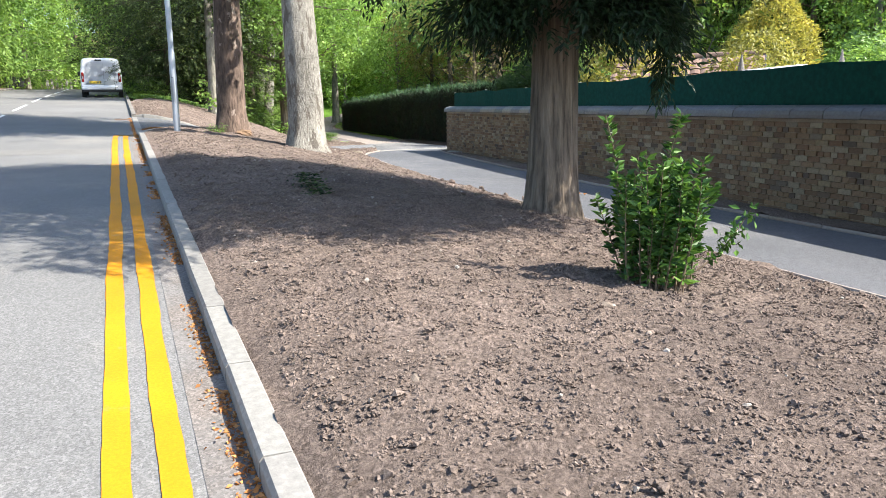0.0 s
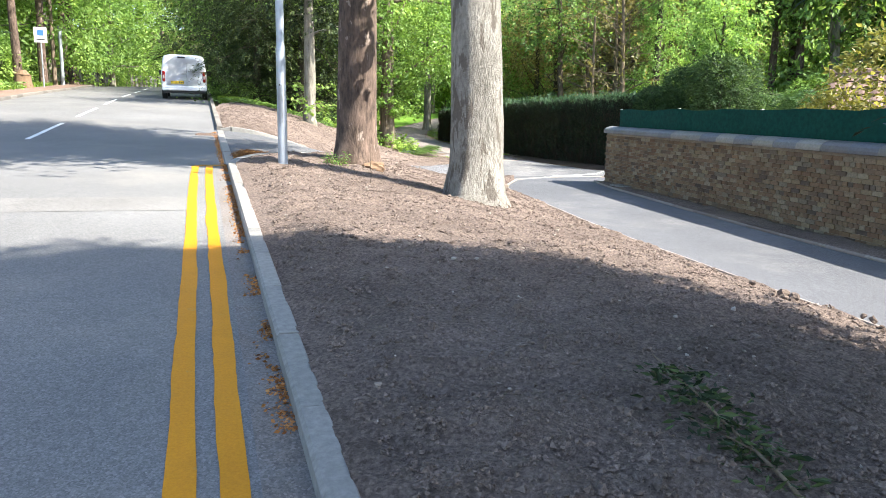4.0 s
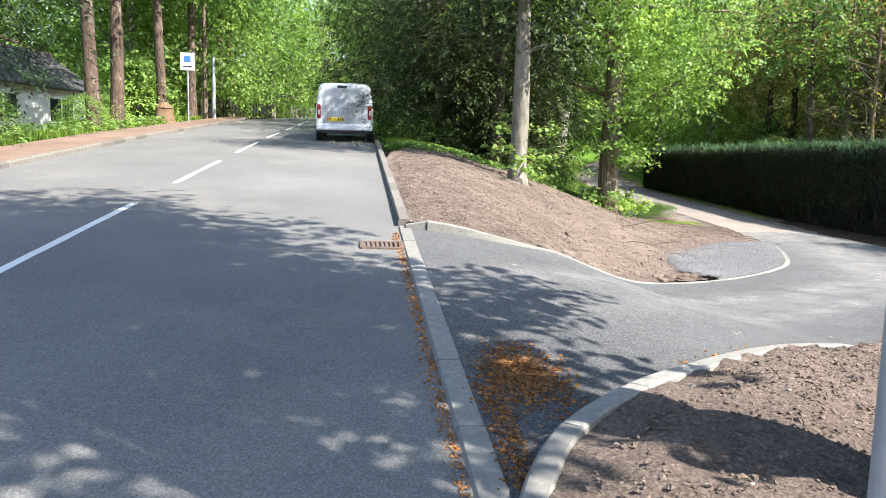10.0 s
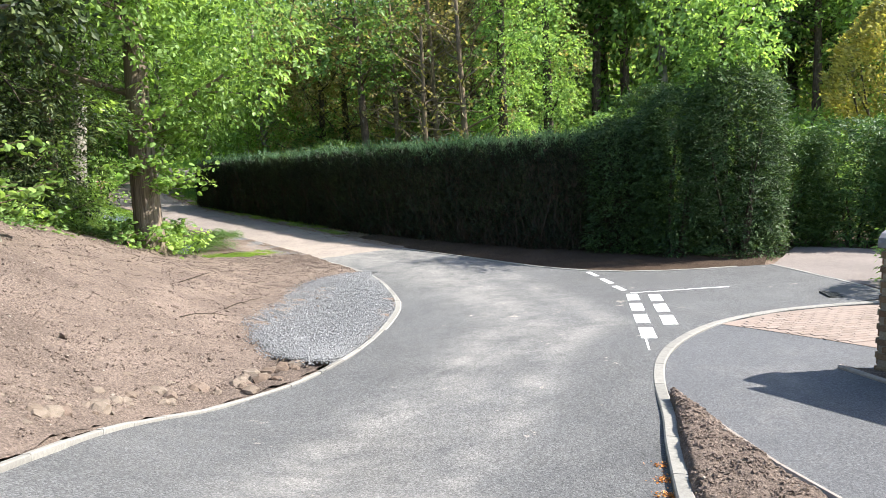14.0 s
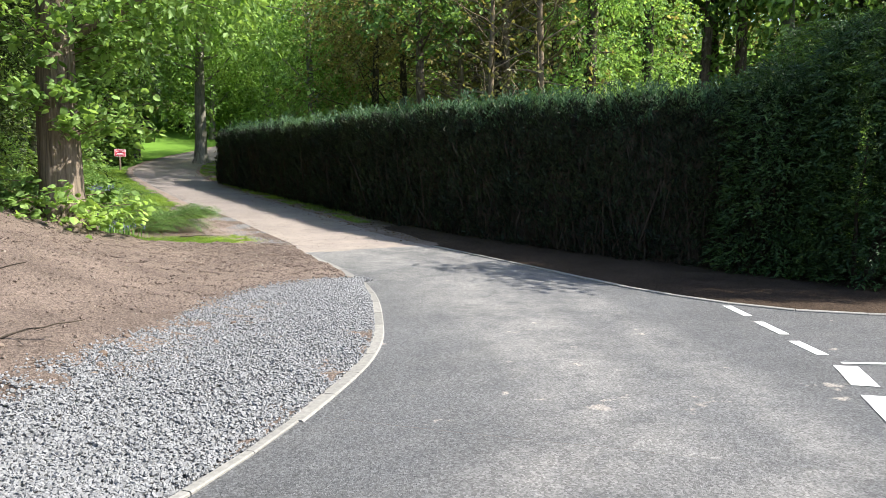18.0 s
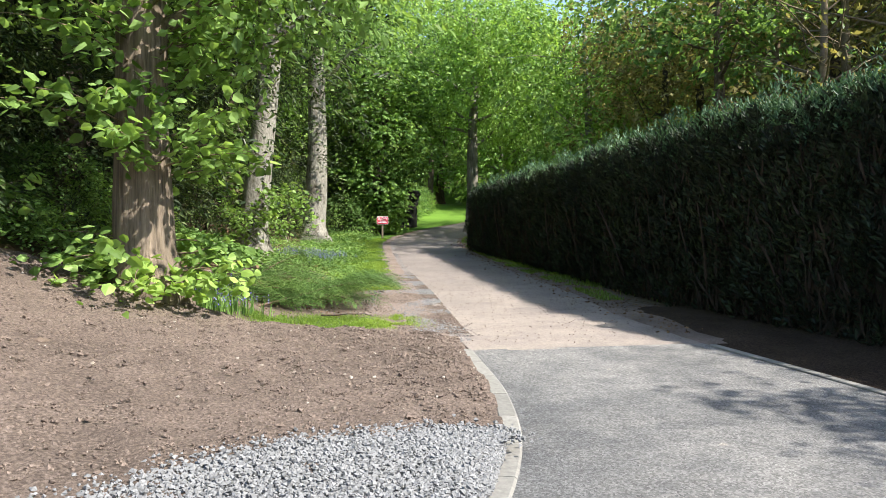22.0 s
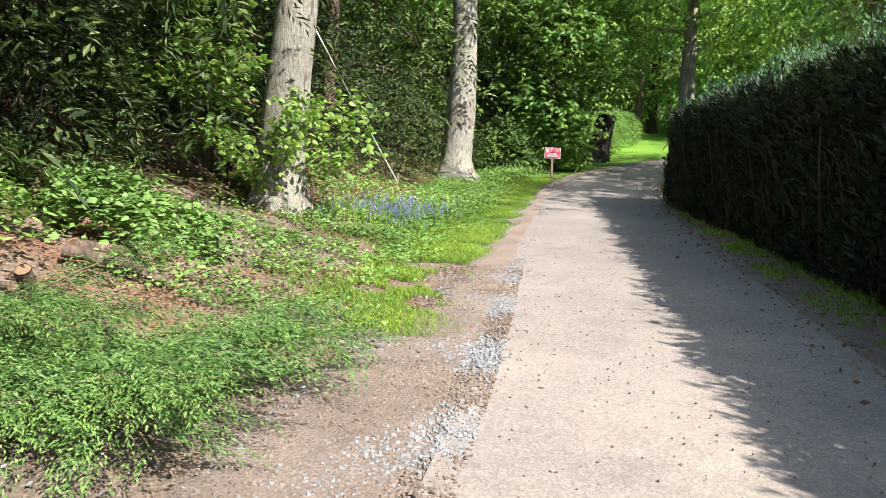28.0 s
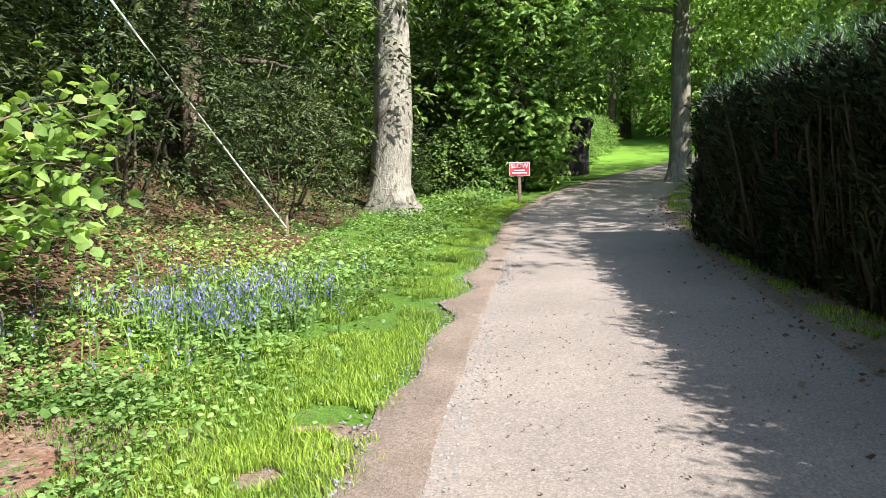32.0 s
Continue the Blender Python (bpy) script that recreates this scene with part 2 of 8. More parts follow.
surface("bark_dark", (0.025, 0.02, 0.016), (0.12, 0.095, 0.07), big=(0.6, 0.35), fine=12, coarse=1.4, rough=0.95, bump=1.0, dist=0.04, stretch=(1, 1, 0.25))
surface("hedge_stem", (0.024, 0.018, 0.013), (0.080, 0.057, 0.040), fine=30, coarse=3, rough=0.9, bump=0.4)
surface("twig", (0.10, 0.07, 0.045), (0.24, 0.18, 0.12), fine=30, coarse=3, rough=0.9, bump=0.3)
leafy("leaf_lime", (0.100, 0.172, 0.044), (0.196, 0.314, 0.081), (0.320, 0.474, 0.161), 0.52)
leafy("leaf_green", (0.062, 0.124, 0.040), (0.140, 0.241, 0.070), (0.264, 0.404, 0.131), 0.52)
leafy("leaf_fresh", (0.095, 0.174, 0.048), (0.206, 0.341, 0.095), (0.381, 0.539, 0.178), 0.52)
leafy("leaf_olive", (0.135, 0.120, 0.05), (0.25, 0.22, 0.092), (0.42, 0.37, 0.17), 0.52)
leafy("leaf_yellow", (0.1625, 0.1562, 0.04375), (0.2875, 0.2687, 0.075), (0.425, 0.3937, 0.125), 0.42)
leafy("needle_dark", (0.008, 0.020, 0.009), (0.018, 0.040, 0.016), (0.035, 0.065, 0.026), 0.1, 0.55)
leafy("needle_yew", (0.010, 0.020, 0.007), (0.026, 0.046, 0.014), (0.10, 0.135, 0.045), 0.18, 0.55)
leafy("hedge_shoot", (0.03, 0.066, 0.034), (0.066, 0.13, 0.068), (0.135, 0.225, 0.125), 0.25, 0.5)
# brownish inner sprays; shade of the front and end faces put into their colour
leafy("hedge_shaded_side", (0.009, 0.0135, 0.0075), (0.019, 0.029, 0.015), (0.050, 0.070, 0.036), 0.1, 0.55)
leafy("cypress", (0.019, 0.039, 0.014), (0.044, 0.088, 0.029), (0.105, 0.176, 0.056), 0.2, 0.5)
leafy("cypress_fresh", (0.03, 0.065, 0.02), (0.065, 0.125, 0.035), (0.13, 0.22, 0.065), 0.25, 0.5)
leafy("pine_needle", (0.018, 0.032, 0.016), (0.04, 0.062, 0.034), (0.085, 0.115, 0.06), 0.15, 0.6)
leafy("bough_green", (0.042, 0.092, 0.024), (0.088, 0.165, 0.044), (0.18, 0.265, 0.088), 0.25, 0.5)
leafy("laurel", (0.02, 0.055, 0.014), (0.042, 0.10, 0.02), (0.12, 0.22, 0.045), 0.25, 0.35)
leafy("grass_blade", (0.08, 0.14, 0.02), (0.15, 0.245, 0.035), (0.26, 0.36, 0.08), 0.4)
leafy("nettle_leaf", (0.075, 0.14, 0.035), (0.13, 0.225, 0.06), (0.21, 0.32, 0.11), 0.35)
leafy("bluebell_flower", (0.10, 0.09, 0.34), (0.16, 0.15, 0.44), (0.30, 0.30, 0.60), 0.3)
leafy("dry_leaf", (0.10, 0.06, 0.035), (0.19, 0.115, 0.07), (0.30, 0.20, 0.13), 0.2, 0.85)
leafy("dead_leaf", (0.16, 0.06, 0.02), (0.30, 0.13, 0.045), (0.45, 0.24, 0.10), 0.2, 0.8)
piece_mat("kerb_concrete", [(0.205, 0.196, 0.18), (0.275, 0.262, 0.24), (0.235, 0.226, 0.205)], grain=25, stains=0.3)
piece_mat("kerb_old", [(0.15, 0.135, 0.12), (0.24, 0.22, 0.195), (0.19, 0.175, 0.155)], grain=18, stains=0.45)
piece_mat("edging_stone", [(0.26, 0.215, 0.18), (0.31, 0.27, 0.235), (0.23, 0.185, 0.155)], grain=25, stains=0.3)
BRICKS = [(0.125, 0.075, 0.046), (0.236, 0.157, 0.092), (0.177, 0.102, 0.062), (0.289, 0.223, 0.138), (0.144, 0.098, 0.066), (0.262, 0.171, 0.102), (0.092, 0.069, 0.056), (0.328, 0.276, 0.197), (0.203, 0.128, 0.079)]
piece_mat("brick", BRICKS, grain=30, stains=0.45)
piece_mat("brick_joined", BRICKS, grain=30, stains=0.45, per_island=True)
piece_mat("coping_brick", [(0.14, 0.14, 0.155), (0.20, 0.195, 0.20), (0.16, 0.15, 0.15), (0.33, 0.30, 0.25)], grain=20, stains=0.3, rough=0.55)
surface("gravel_bed", (0.10, 0.10, 0.105), (0.26, 0.26, 0.27), fine=60, coarse=2, rough=0.9, bump=1.0, dist=0.02, grit=(55, 0.4))
piece_mat("gravel_stone", [(0.165, 0.166, 0.170), (0.20, 0.202, 0.206), (0.25, 0.25, 0.254), (0.185, 0.185, 0.188)], per_island=True, grain=60, stains=0.25, rough=0.8)
piece_mat("field_stone", [(0.13, 0.09, 0.066), (0.21, 0.17, 0.135), (0.16, 0.115, 0.09)], grain=14, stains=0.4)
piece_mat("buff_block", [(0.20, 0.155, 0.13), (0.265, 0.21, 0.18), (0.235, 0.18, 0.15)], per_island=True, grain=40, stains=0.2)
piece_mat("pebble", [(0.16, 0.125, 0.10), (0.30, 0.25, 0.205), (0.40, 0.36, 0.31)], per_island=True, grain=30, stains=0.3)
piece_mat("roof_tile", [(0.17, 0.105, 0.08), (0.25, 0.165, 0.125), (0.20, 0.13, 0.10)], per_island=True, grain=20, stains=0.4)
surface("mortar", (0.20, 0.165, 0.125), (0.33, 0.28, 0.22), fine=50, coarse=2, rough=0.95, bump=0.5)
surface("paint_yellow", (0.46, 0.182, 0.003), (0.60, 0.248, 0.004), big=(0.85, 0.08), fine=70, coarse=1.4, rough=0.65, bump=0.35, dist=0.004, extra=dusty((0.30, 0.22, 0.10), 6, 0.64, 0.74, 0.7))
surface("paint_white", (0.62, 0.62, 0.60), (0.80, 0.80, 0.78), big=(0.85, 0.08), fine=70, coarse=1.4, rough=0.65, bump=0.3, dist=0.004, extra=dusty((0.25, 0.25, 0.25), 5, 0.62, 0.76, 0.6))
plain("galvanised", (0.36, 0.39, 0.43), 0.45, 0.35, 0.10, 5)
plain("van_white", (0.74, 0.75, 0.78), 0.25, 0.0, 0.02, 3)
plain("van_black", (0.02, 0.02, 0.022), 0.5, 0.0, 0.2, 12)
plain("tyre", (0.018, 0.018, 0.018), 0.85, 0.0, 0.3, 20)
plain("rim_metal", (0.35, 0.36, 0.38), 0.4, 0.8, 0.1, 8)
plain("lamp_red", (0.28, 0.012, 0.014), 0.2, 0.0, 0.1, 10)
plain("lamp_clear", (0.55, 0.45, 0.45), 0.2, 0.0, 0.1, 10)
plain("plate_yellow", (0.72, 0.50, 0.02), 0.45, 0.0, 0.04, 8)
plain("ink", (0.015, 0.015, 0.015), 0.6, 0.0, 0.1, 8)
plain("green_mesh", (0.004, 0.050, 0.040), 0.8, 0.0, 0.3, 14, spec=0.15)
plain("post_steel", (0.5, 0.5, 0.48), 0.5, 0.3, 0.1, 10)
plain("sign_red", (0.52, 0.045, 0.07), 0.55, 0.0, 0.08, 10)
plain("sign_white", (0.75, 0.74, 0.74), 0.5, 0.0, 0.05, 10)
plain("sign_blue", (0.05, 0.16, 0.40), 0.4, 0.0, 0.05, 10)
plain("timber_post", (0.16, 0.12, 0.085), 0.85, 0.0, 0.3, 14)
plain("iron_black", (0.02, 0.022, 0.022), 0.6, 0.2, 0.2, 12)
plain("drain_iron", (0.16, 0.11, 0.085), 0.75, 0.3, 0.3, 14)
plain("cover_stone", (0.20, 0.165, 0.125), 0.85, 0.0, 0.15, 20)
plain("rope_white", (0.62, 0.62, 0.60), 0.7, 0.0, 0.1, 20)
plain("wall_render", (0.66, 0.66, 0.66), 0.8, 0.0, 0.06, 3)
plain("roof_dark", (0.05, 0.05, 0.055), 0.8, 0.0, 0.25, 6)
plain("window_dark", (0.02, 0.025, 0.03), 0.08, 0.0, 0.1, 3)
plain("burnt_wood", (0.02, 0.017, 0.015), 0.95, 0.0, 0.4, 10)
plain("cut_wood", (0.17, 0.105, 0.06), 0.85, 0.0, 0.25, 14)

# ------------------------------------------------------------------ helpers
rng = np.random.default_rng(7)


def mesh_of(name, verts, faces, smooth=False):
    me = bpy.data.meshes.new(name)
    me.from_pydata([tuple(v) for v in verts], [], [tuple(f) for f in faces])
    if smooth:
        me.polygons.foreach_set("use_smooth", [True] * len(me.polygons))
    me.update()
    return me


def np_mesh(name, verts, faces, smooth=False):
    """A mesh from arrays; every face has the same number of corners."""
    verts, faces = np.asarray(verts, np.float32), np.asarray(faces, np.int32)
    me = bpy.data.meshes.new(name)
    k = faces.shape[1]
    me.vertices.add(len(verts))
    me.vertices.foreach_set("co", verts.ravel())
    me.loops.add(faces.size)
    me.loops.foreach_set("vertex_index", faces.ravel())
    me.polygons.add(len(faces))
    me.polygons.foreach_set("loop_start", np.arange(0, faces.size, k, dtype=np.int32))
    me.polygons.foreach_set("use_smooth", np.full(len(faces), smooth))
    me.update(calc_edges=True)
    me.validate()
    return me


def part(name, data, material, parent=None, label="", at=None):
    """Links a mesh or bmesh as one object, under a thing or a part."""
    if isinstance(data, bmesh.types.BMesh):
        me = bpy.data.meshes.new(name)
        data.to_mesh(me)
        data.free()
        data = me
    if material is not None and not data.materials:
        data.materials.append(MATS[material] if isinstance(material, str) else material)
    ob = new(name, data)
    if parent is not None:
        ob.parent = parent
    if at is not None:
        ob.matrix_basis = at
    if label:
        ob["label"] = label
    return ob


def thing(name, m, label, category, group="", kind=""):
    ob = new(name)
    ob.empty_display_size = 0.2
    ob.matrix_basis = m
    return tagged(ob, label, category, group, kind)


def box_bm(sx, sy, sz, at=(0, 0, 0), bevel=0.0, seg=1, bm=None):
    own = bm is None
    bm = bm or bmesh.new()
    r = bmesh.ops.create_cube(bm, size=1.0)
    bmesh.ops.scale(bm, vec=(sx, sy, sz), verts=r["verts"])
    bmesh.ops.translate(bm, vec=at, verts=r["verts"])
    if bevel:
        es = list({e for v in r["verts"] for e in v.link_edges})
        bmesh.ops.bevel(bm, geom=es, offset=bevel, segments=seg, affect="EDGES", profile=0.5)
    return bm


def cyl_bm(r, h, at=(0, 0, 0), n=16, r2=None, axis="z", bm=None):
    bm = bm or bmesh.new()
    q = bmesh.ops.create_cone(bm, cap_ends=True, segments=n, radius1=r, radius2=r if r2 is None else r2, depth=h)
    if axis == "x":
        bmesh.ops.rotate(bm, verts=q["verts"], cent=(0, 0, 0), matrix=Matrix.Rotation(radians(90), 3, "Y"))
    if axis == "y":
        bmesh.ops.rotate(bm, verts=q["verts"], cent=(0, 0, 0), matrix=Matrix.Rotation(radians(90), 3, "X"))
    bmesh.ops.translate(bm, vec=at, verts=q["verts"])
    return bm


def tube(points, radii, n=8, rough=0.0, seed=0, flare=0.0, ridges=0):
    """A tapered, slightly uneven tube through points: verts and quad faces."""
    pts = [Vector(p) for p in points]
    g = np.random.default_rng(seed)
    verts, faces = [], []
    ph = g.uniform(0, 6.28)
    for i, (p, r) in enumerate(zip(pts, radii)):
        d = (pts[min(i + 1, len(pts) - 1)] - pts[max(i - 1, 0)]).normalized()
        a = d.orthogonal().normalized() if abs(d.z) < 0.95 else Vector((1, 0, 0)) - d * d.x
        a.normalize()
        b = d.cross(a)
        for k in range(n):
            t = 2 * math.pi * k / n
            rr = r * (1 + rough * (noise.noise(Vector((math.cos(t) * 1.3 + seed * 7.1, math.sin(t) * 1.3, p.z * 0.9))) * 1.2))
            if flare and i < 3:
                rr *= 1 + flare * (0.5 + 0.5 * math.sin(t * 5 + ph)) * (1 - i / 3)
            if ridges:
                rr *= 1 + 0.035 * math.sin(t * ridges + p.z * 0.6)
            verts.append(p + a * (math.cos(t) * rr) + b * (math.sin(t) * rr))
        if i:
            o = (i - 1) * n
            for k in range(n):
                faces.append((o + k, o + (k + 1) % n, o + n + (k + 1) % n, o + n + k))
    return verts, faces


def join_tubes(tubes):
    V, F = [], []
    for v, f in tubes:
        o = len(V)
        V.extend(v)
        F.extend(tuple(i + o for i in q) for q in f)
    return V, F


def kites(centres, dirs, size, width=0.55, fold=0.25, size_var=0.35, g=None, nrm=None):
    """Leaves as folded kites: two triangles each, pointing along dirs."""
    g = g or rng
    n = len(centres)
    d = dirs / (np.linalg.norm(dirs, axis=1, keepdims=True) + 1e-9)
    r = g.normal(size=(n, 3)) if nrm is None else nrm
    side = np.cross(d, r)
    side /= np.linalg.norm(side, axis=1, keepdims=True) + 1e-9
    up = np.cross(side, d)
    L = (size * (1 + size_var * g.uniform(-1, 1, n)))[:, None]
    base = centres - d * L * 0.5
    tip = centres + d * L * 0.5
    mid = base + d * L * 0.45
    a = mid + side * L * width * 0.5 + up * L * fold * 0.4
    b = mid - side * L * width * 0.5 + up * L * fold * 0.4
    V = np.stack([base, a, tip, b], 1).reshape(-1, 3)
    i = np.arange(n)[:, None] * 4
    F = np.concatenate([i + np.array([[0, 1, 2]]), i + np.array([[0, 2, 3]])], 0)
    return V, F


def sprays(c, d, k, length, g, spread=0.5, droop=0.3):
    """k leaflets in a flat drooping spray from each point along d: centres, directions and normals."""
    n = len(c)
    d = d / (np.linalg.norm(d, axis=1, keepdims=True) + 1e-9)
    up = np.array([0, 0, 1.0]) + g.normal(0, 0.35, (n, 3))
    side = np.cross(d, up)
    side /= np.linalg.norm(side, axis=1, keepdims=True) + 1e-9
    t = ((np.arange(k) + 0.5) / k)[None, :, None]
    sg = np.where(np.arange(k) % 2, 1.0, -1.0)[None, :, None]
    L = (length * g.uniform(0.6, 1.3, n))[:, None, None]
    down = np.array([0, 0, -1.0])[None, None]
    off = side[:, None] * sg * L * spread * (1.05 - t) * 0.5
    p = c[:, None] + d[:, None] * L * t + down * L * droop * t * t + off + g.normal(0, 0.04, (n, k, 3)) * L
    q = d[:, None] * 0.75 + side[:, None] * sg * 0.75 * (1 - 0.6 * t) + down * droop * t * 1.2 + g.normal(0, 0.15, (n, k, 3))
    nr = np.repeat(np.cross(side, d)[:, None], k, 1) + g.normal(0, 0.2, (n, k, 3))
    return p.reshape(-1, 3), q.reshape(-1, 3), nr.reshape(-1, 3)


# ------------------------------------------------------------------ lie of the land
def zr(y):
    return np.interp(y, [-60, 0, 18, 21.7, 27.7, 33.7, 40, 60, 80, 120, 220], [-5.0, 0, 1.55, 1.87, 2.42, 2.96, 3.52, 5.1, 6.3, 8.0, 10])


def valley(y):
    s = 0
    for k in (-1.5, -0.75, 0, 0.75, 1.5):
        s = s + np.interp(np.asarray(y, float) + k, [-60, -10, 9.2, 24, 27, 30, 34, 38, 43, 54, 62, 75, 95, 110, 200], [-2.6, -0.45, 0.25, 0.84, 0.84, 0.72, 0.78, 0.96, 1.19, 1.72, 2.2, 3.2, 5.3, 6.5, 10])
    return s / 5


def bank(x, y):
    x0 = np.interp(y, [15, 20, 24, 28, 32], [0.8, 0.7, 0.4, 0.5, 1.0])
    x1 = np.interp(y, [-10, 8, 16, 20, 22, 24, 26, 28, 32, 36, 40, 48, 60], [7.0, 7.5, 7.5, 7.5, 7.2, 6.0, 5.4, 5.3, 8.4, 10, 10.5, 11, 11])
    t = np.clip((x - x0) / (x1 - x0), 0, 1)
    return 1 - t * t * (3 - 2 * t)


def land(x, y):
    """Height of the ground, before kerbs and clods."""
    x, y = np.asarray(x, float), np.asarray(y, float)
    r, v = zr(y), valley(y)
    z = np.where(x <= 0.6, r, v + (r - v) * bank(x, y))
    z = z - np.clip(-x - 10, 0, 25) * 0.09
    z = z + np.clip(x - 26, 0, 200) * 0.05 * np.clip((y - 20) / 30, 0, 1)
    z = z + np.clip(np.hypot(x - 5, y - 30) - 75, 0, 200) * 0.16
    return z


def land1(x, y):
    return float(land(x, y))


def smooth_line(pts, step=0.25):
    """Catmull-Rom through plan points, resampled evenly."""
    p = np.array(pts, float)
    q = np.vstack([2 * p[0] - p[1], p, 2 * p[-1] - p[-2]])
    out = []
    for i in range(1, len(q) - 2):
        t = np.linspace(0, 1, 12, endpoint=False)[:, None]
        a, b, c, d = q[i - 1], q[i], q[i + 1], q[i + 2]
        out.append(0.5 * (2 * b + (c - a) * t + (2 * a - 5 * b + 4 * c - d) * t ** 2 + (3 * b - a - 3 * c + d) * t ** 3))
    out = np.vstack(out + [p[-1:]])
    s = np.concatenate([[0], np.cumsum(np.linalg.norm(np.diff(out, axis=0), axis=1))])
    n = max(2, int(round(s[-1] / step)) + 1)
    u = np.linspace(0, s[-1], n)
    return np.stack([np.interp(u, s, out[:, 0]), np.interp(u, s, out[:, 1])], 1)


def ribbon(name, left, right, across, dz, material, bump=0.0, bump_scale=1.0, height=None, rows=None, dust=None):
    """A sheet between two plan lines, laid on the land."""
    n = rows or max(len(left), len(right))
    def even(a):
        s = np.concatenate([[0], np.cumsum(np.linalg.norm(np.diff(a, axis=0), axis=1))])
        u = np.linspace(0, s[-1], n)
        return np.stack([np.interp(u, s, a[:, 0]), np.interp(u, s, a[:, 1])], 1)
    L, R = even(np.asarray(left, float)), even(np.asarray(right, float))
    t = np.linspace(0, 1, across)[None, :, None]
    xy = (L[:, None] * (1 - t) + R[:, None] * t).reshape(-1, 2)
    z = land(xy[:, 0], xy[:, 1]) + dz
    if height is not None:
        z = z + height(xy[:, 0], xy[:, 1], np.tile(t.ravel(), n))
    if bump:
        z = z + np.array([bump * (noise.fractal(Vector((x * bump_scale, y * bump_scale, 3.1)), 0.7, 2.1, 5)) for x, y in xy])
    V = np.column_stack([xy, z])
    i, j = np.meshgrid(np.arange(n - 1), np.arange(across - 1), indexing="ij")
    a = (i * across + j).ravel()
    F = np.stack([a, a + across, a + across + 1, a + 1], 1)
    nrm = np.cross(V[F[0, 1]] - V[F[0, 0]], V[F[0, 3]] - V[F[0, 0]])
    if nrm[2] < 0:
        F = F[:, ::-1]
    me = np_mesh(name, V, F, True)
    if dust is not None:
        at = me.attributes.new("dust", "FLOAT", "POINT")
        at.data.foreach_set("value", np.clip(dust(xy[:, 0], xy[:, 1], np.tile(t.ravel(), n)), 0, 1).astype(np.float32))
    ob = part(name, me, material)
    return tagged(ob, kind="structure")


# ------------------------------------------------------------------ ground, road, drive, beds
KERB_X = 0.36
ROAD_KERB_END = 17.5
BED_KERB = smooth_line([(0.42, 17.25), (0.45, 17.7), (0.53, 18.035), (0.68, 18.375), (0.85, 18.665), (1.1, 18.945), (1.34, 19.175), (1.61, 19.415), (1.94, 19.675), (2.61, 20.255), (3.46, 21.005), (4.04, 21.495), (5.04, 22.355), (6.04, 23.235), (7.12, 24.075), (7.74, 24.515), (8.66, 25.23), (9.5, 25.735), (10.42, 26.04), (11.46, 26.15), (12.56, 25.94), (13.46, 25.49), (14.84, 24.56), (16.54, 23.055)])
ISLAND_KERB = smooth_line([(0.445, 24.31), (0.735, 24.24), (1.225, 24.2), (1.555, 24.26), (1.875, 24.44), (2.205, 24.84), (2.675, 25.46), (3.455, 26.64), (4.255, 27.59), (5.055, 28.06), (5.855, 28.22), (6.305, 28.4), (7.085, 28.86), (7.755, 29.34), (8.47, 29.97), (9.31, 30.80), (9.84, 31.46), (10.28, 32.2), (10.91, 33.45), (11.29, 34.5), (11.50, 35.6), (11.565, 36.4), (11.615, 37.36)])
EDGING = smooth_line([(5.0, -14), (5.1, 0), (5.22, 6.5), (5.3, 10), (5.43, 13), (5.75, 16), (6.35, 19), (6.75, 21.4), (7.2, 22.9), (7.7, 23.8), (8.35, 24.9)])
FOOT_RIGHT = smooth_line([(7.2, -14), (7.7, 0), (8.1, 8.5), (8.45, 12), (8.9, 16.5), (9.7, 21.8), (10.0, 23.2), (10.35, 24.1)])
DRIVE_RIGHT = smooth_line([(17.3, 28.2), (16.0, 29.22), (15.12, 30.2), (14.78, 31.0), (14.55, 32.3), (14.54, 33.4), (14.55, 34.4), (14.46, 35.6), (14.27, 37.2)])
PATH_LEFT = smooth_line([(11.66, 37.3), (11.76, 39.2), (12.0, 42.6), (12.15, 46), (12.35, 49), (12.8, 54.5), (13.5, 60.5), (15.2, 66), (18.5, 73), (24, 82)])
PATH_RIGHT = smooth_line([(14.25, 37.3), (14.3, 40), (14.6, 42.7), (14.75, 47), (14.95, 50), (15.35, 54.3), (16.2, 60), (18.2, 66), (21.6, 72), (27, 80)])
HEDGE_FACE = smooth_line([(15.5, 54.4), (15.55, 47), (15.55, 42), (15.62, 39), (16.12, 36.4), (16.9, 33.9), (18.0, 32.0)], 0.5)


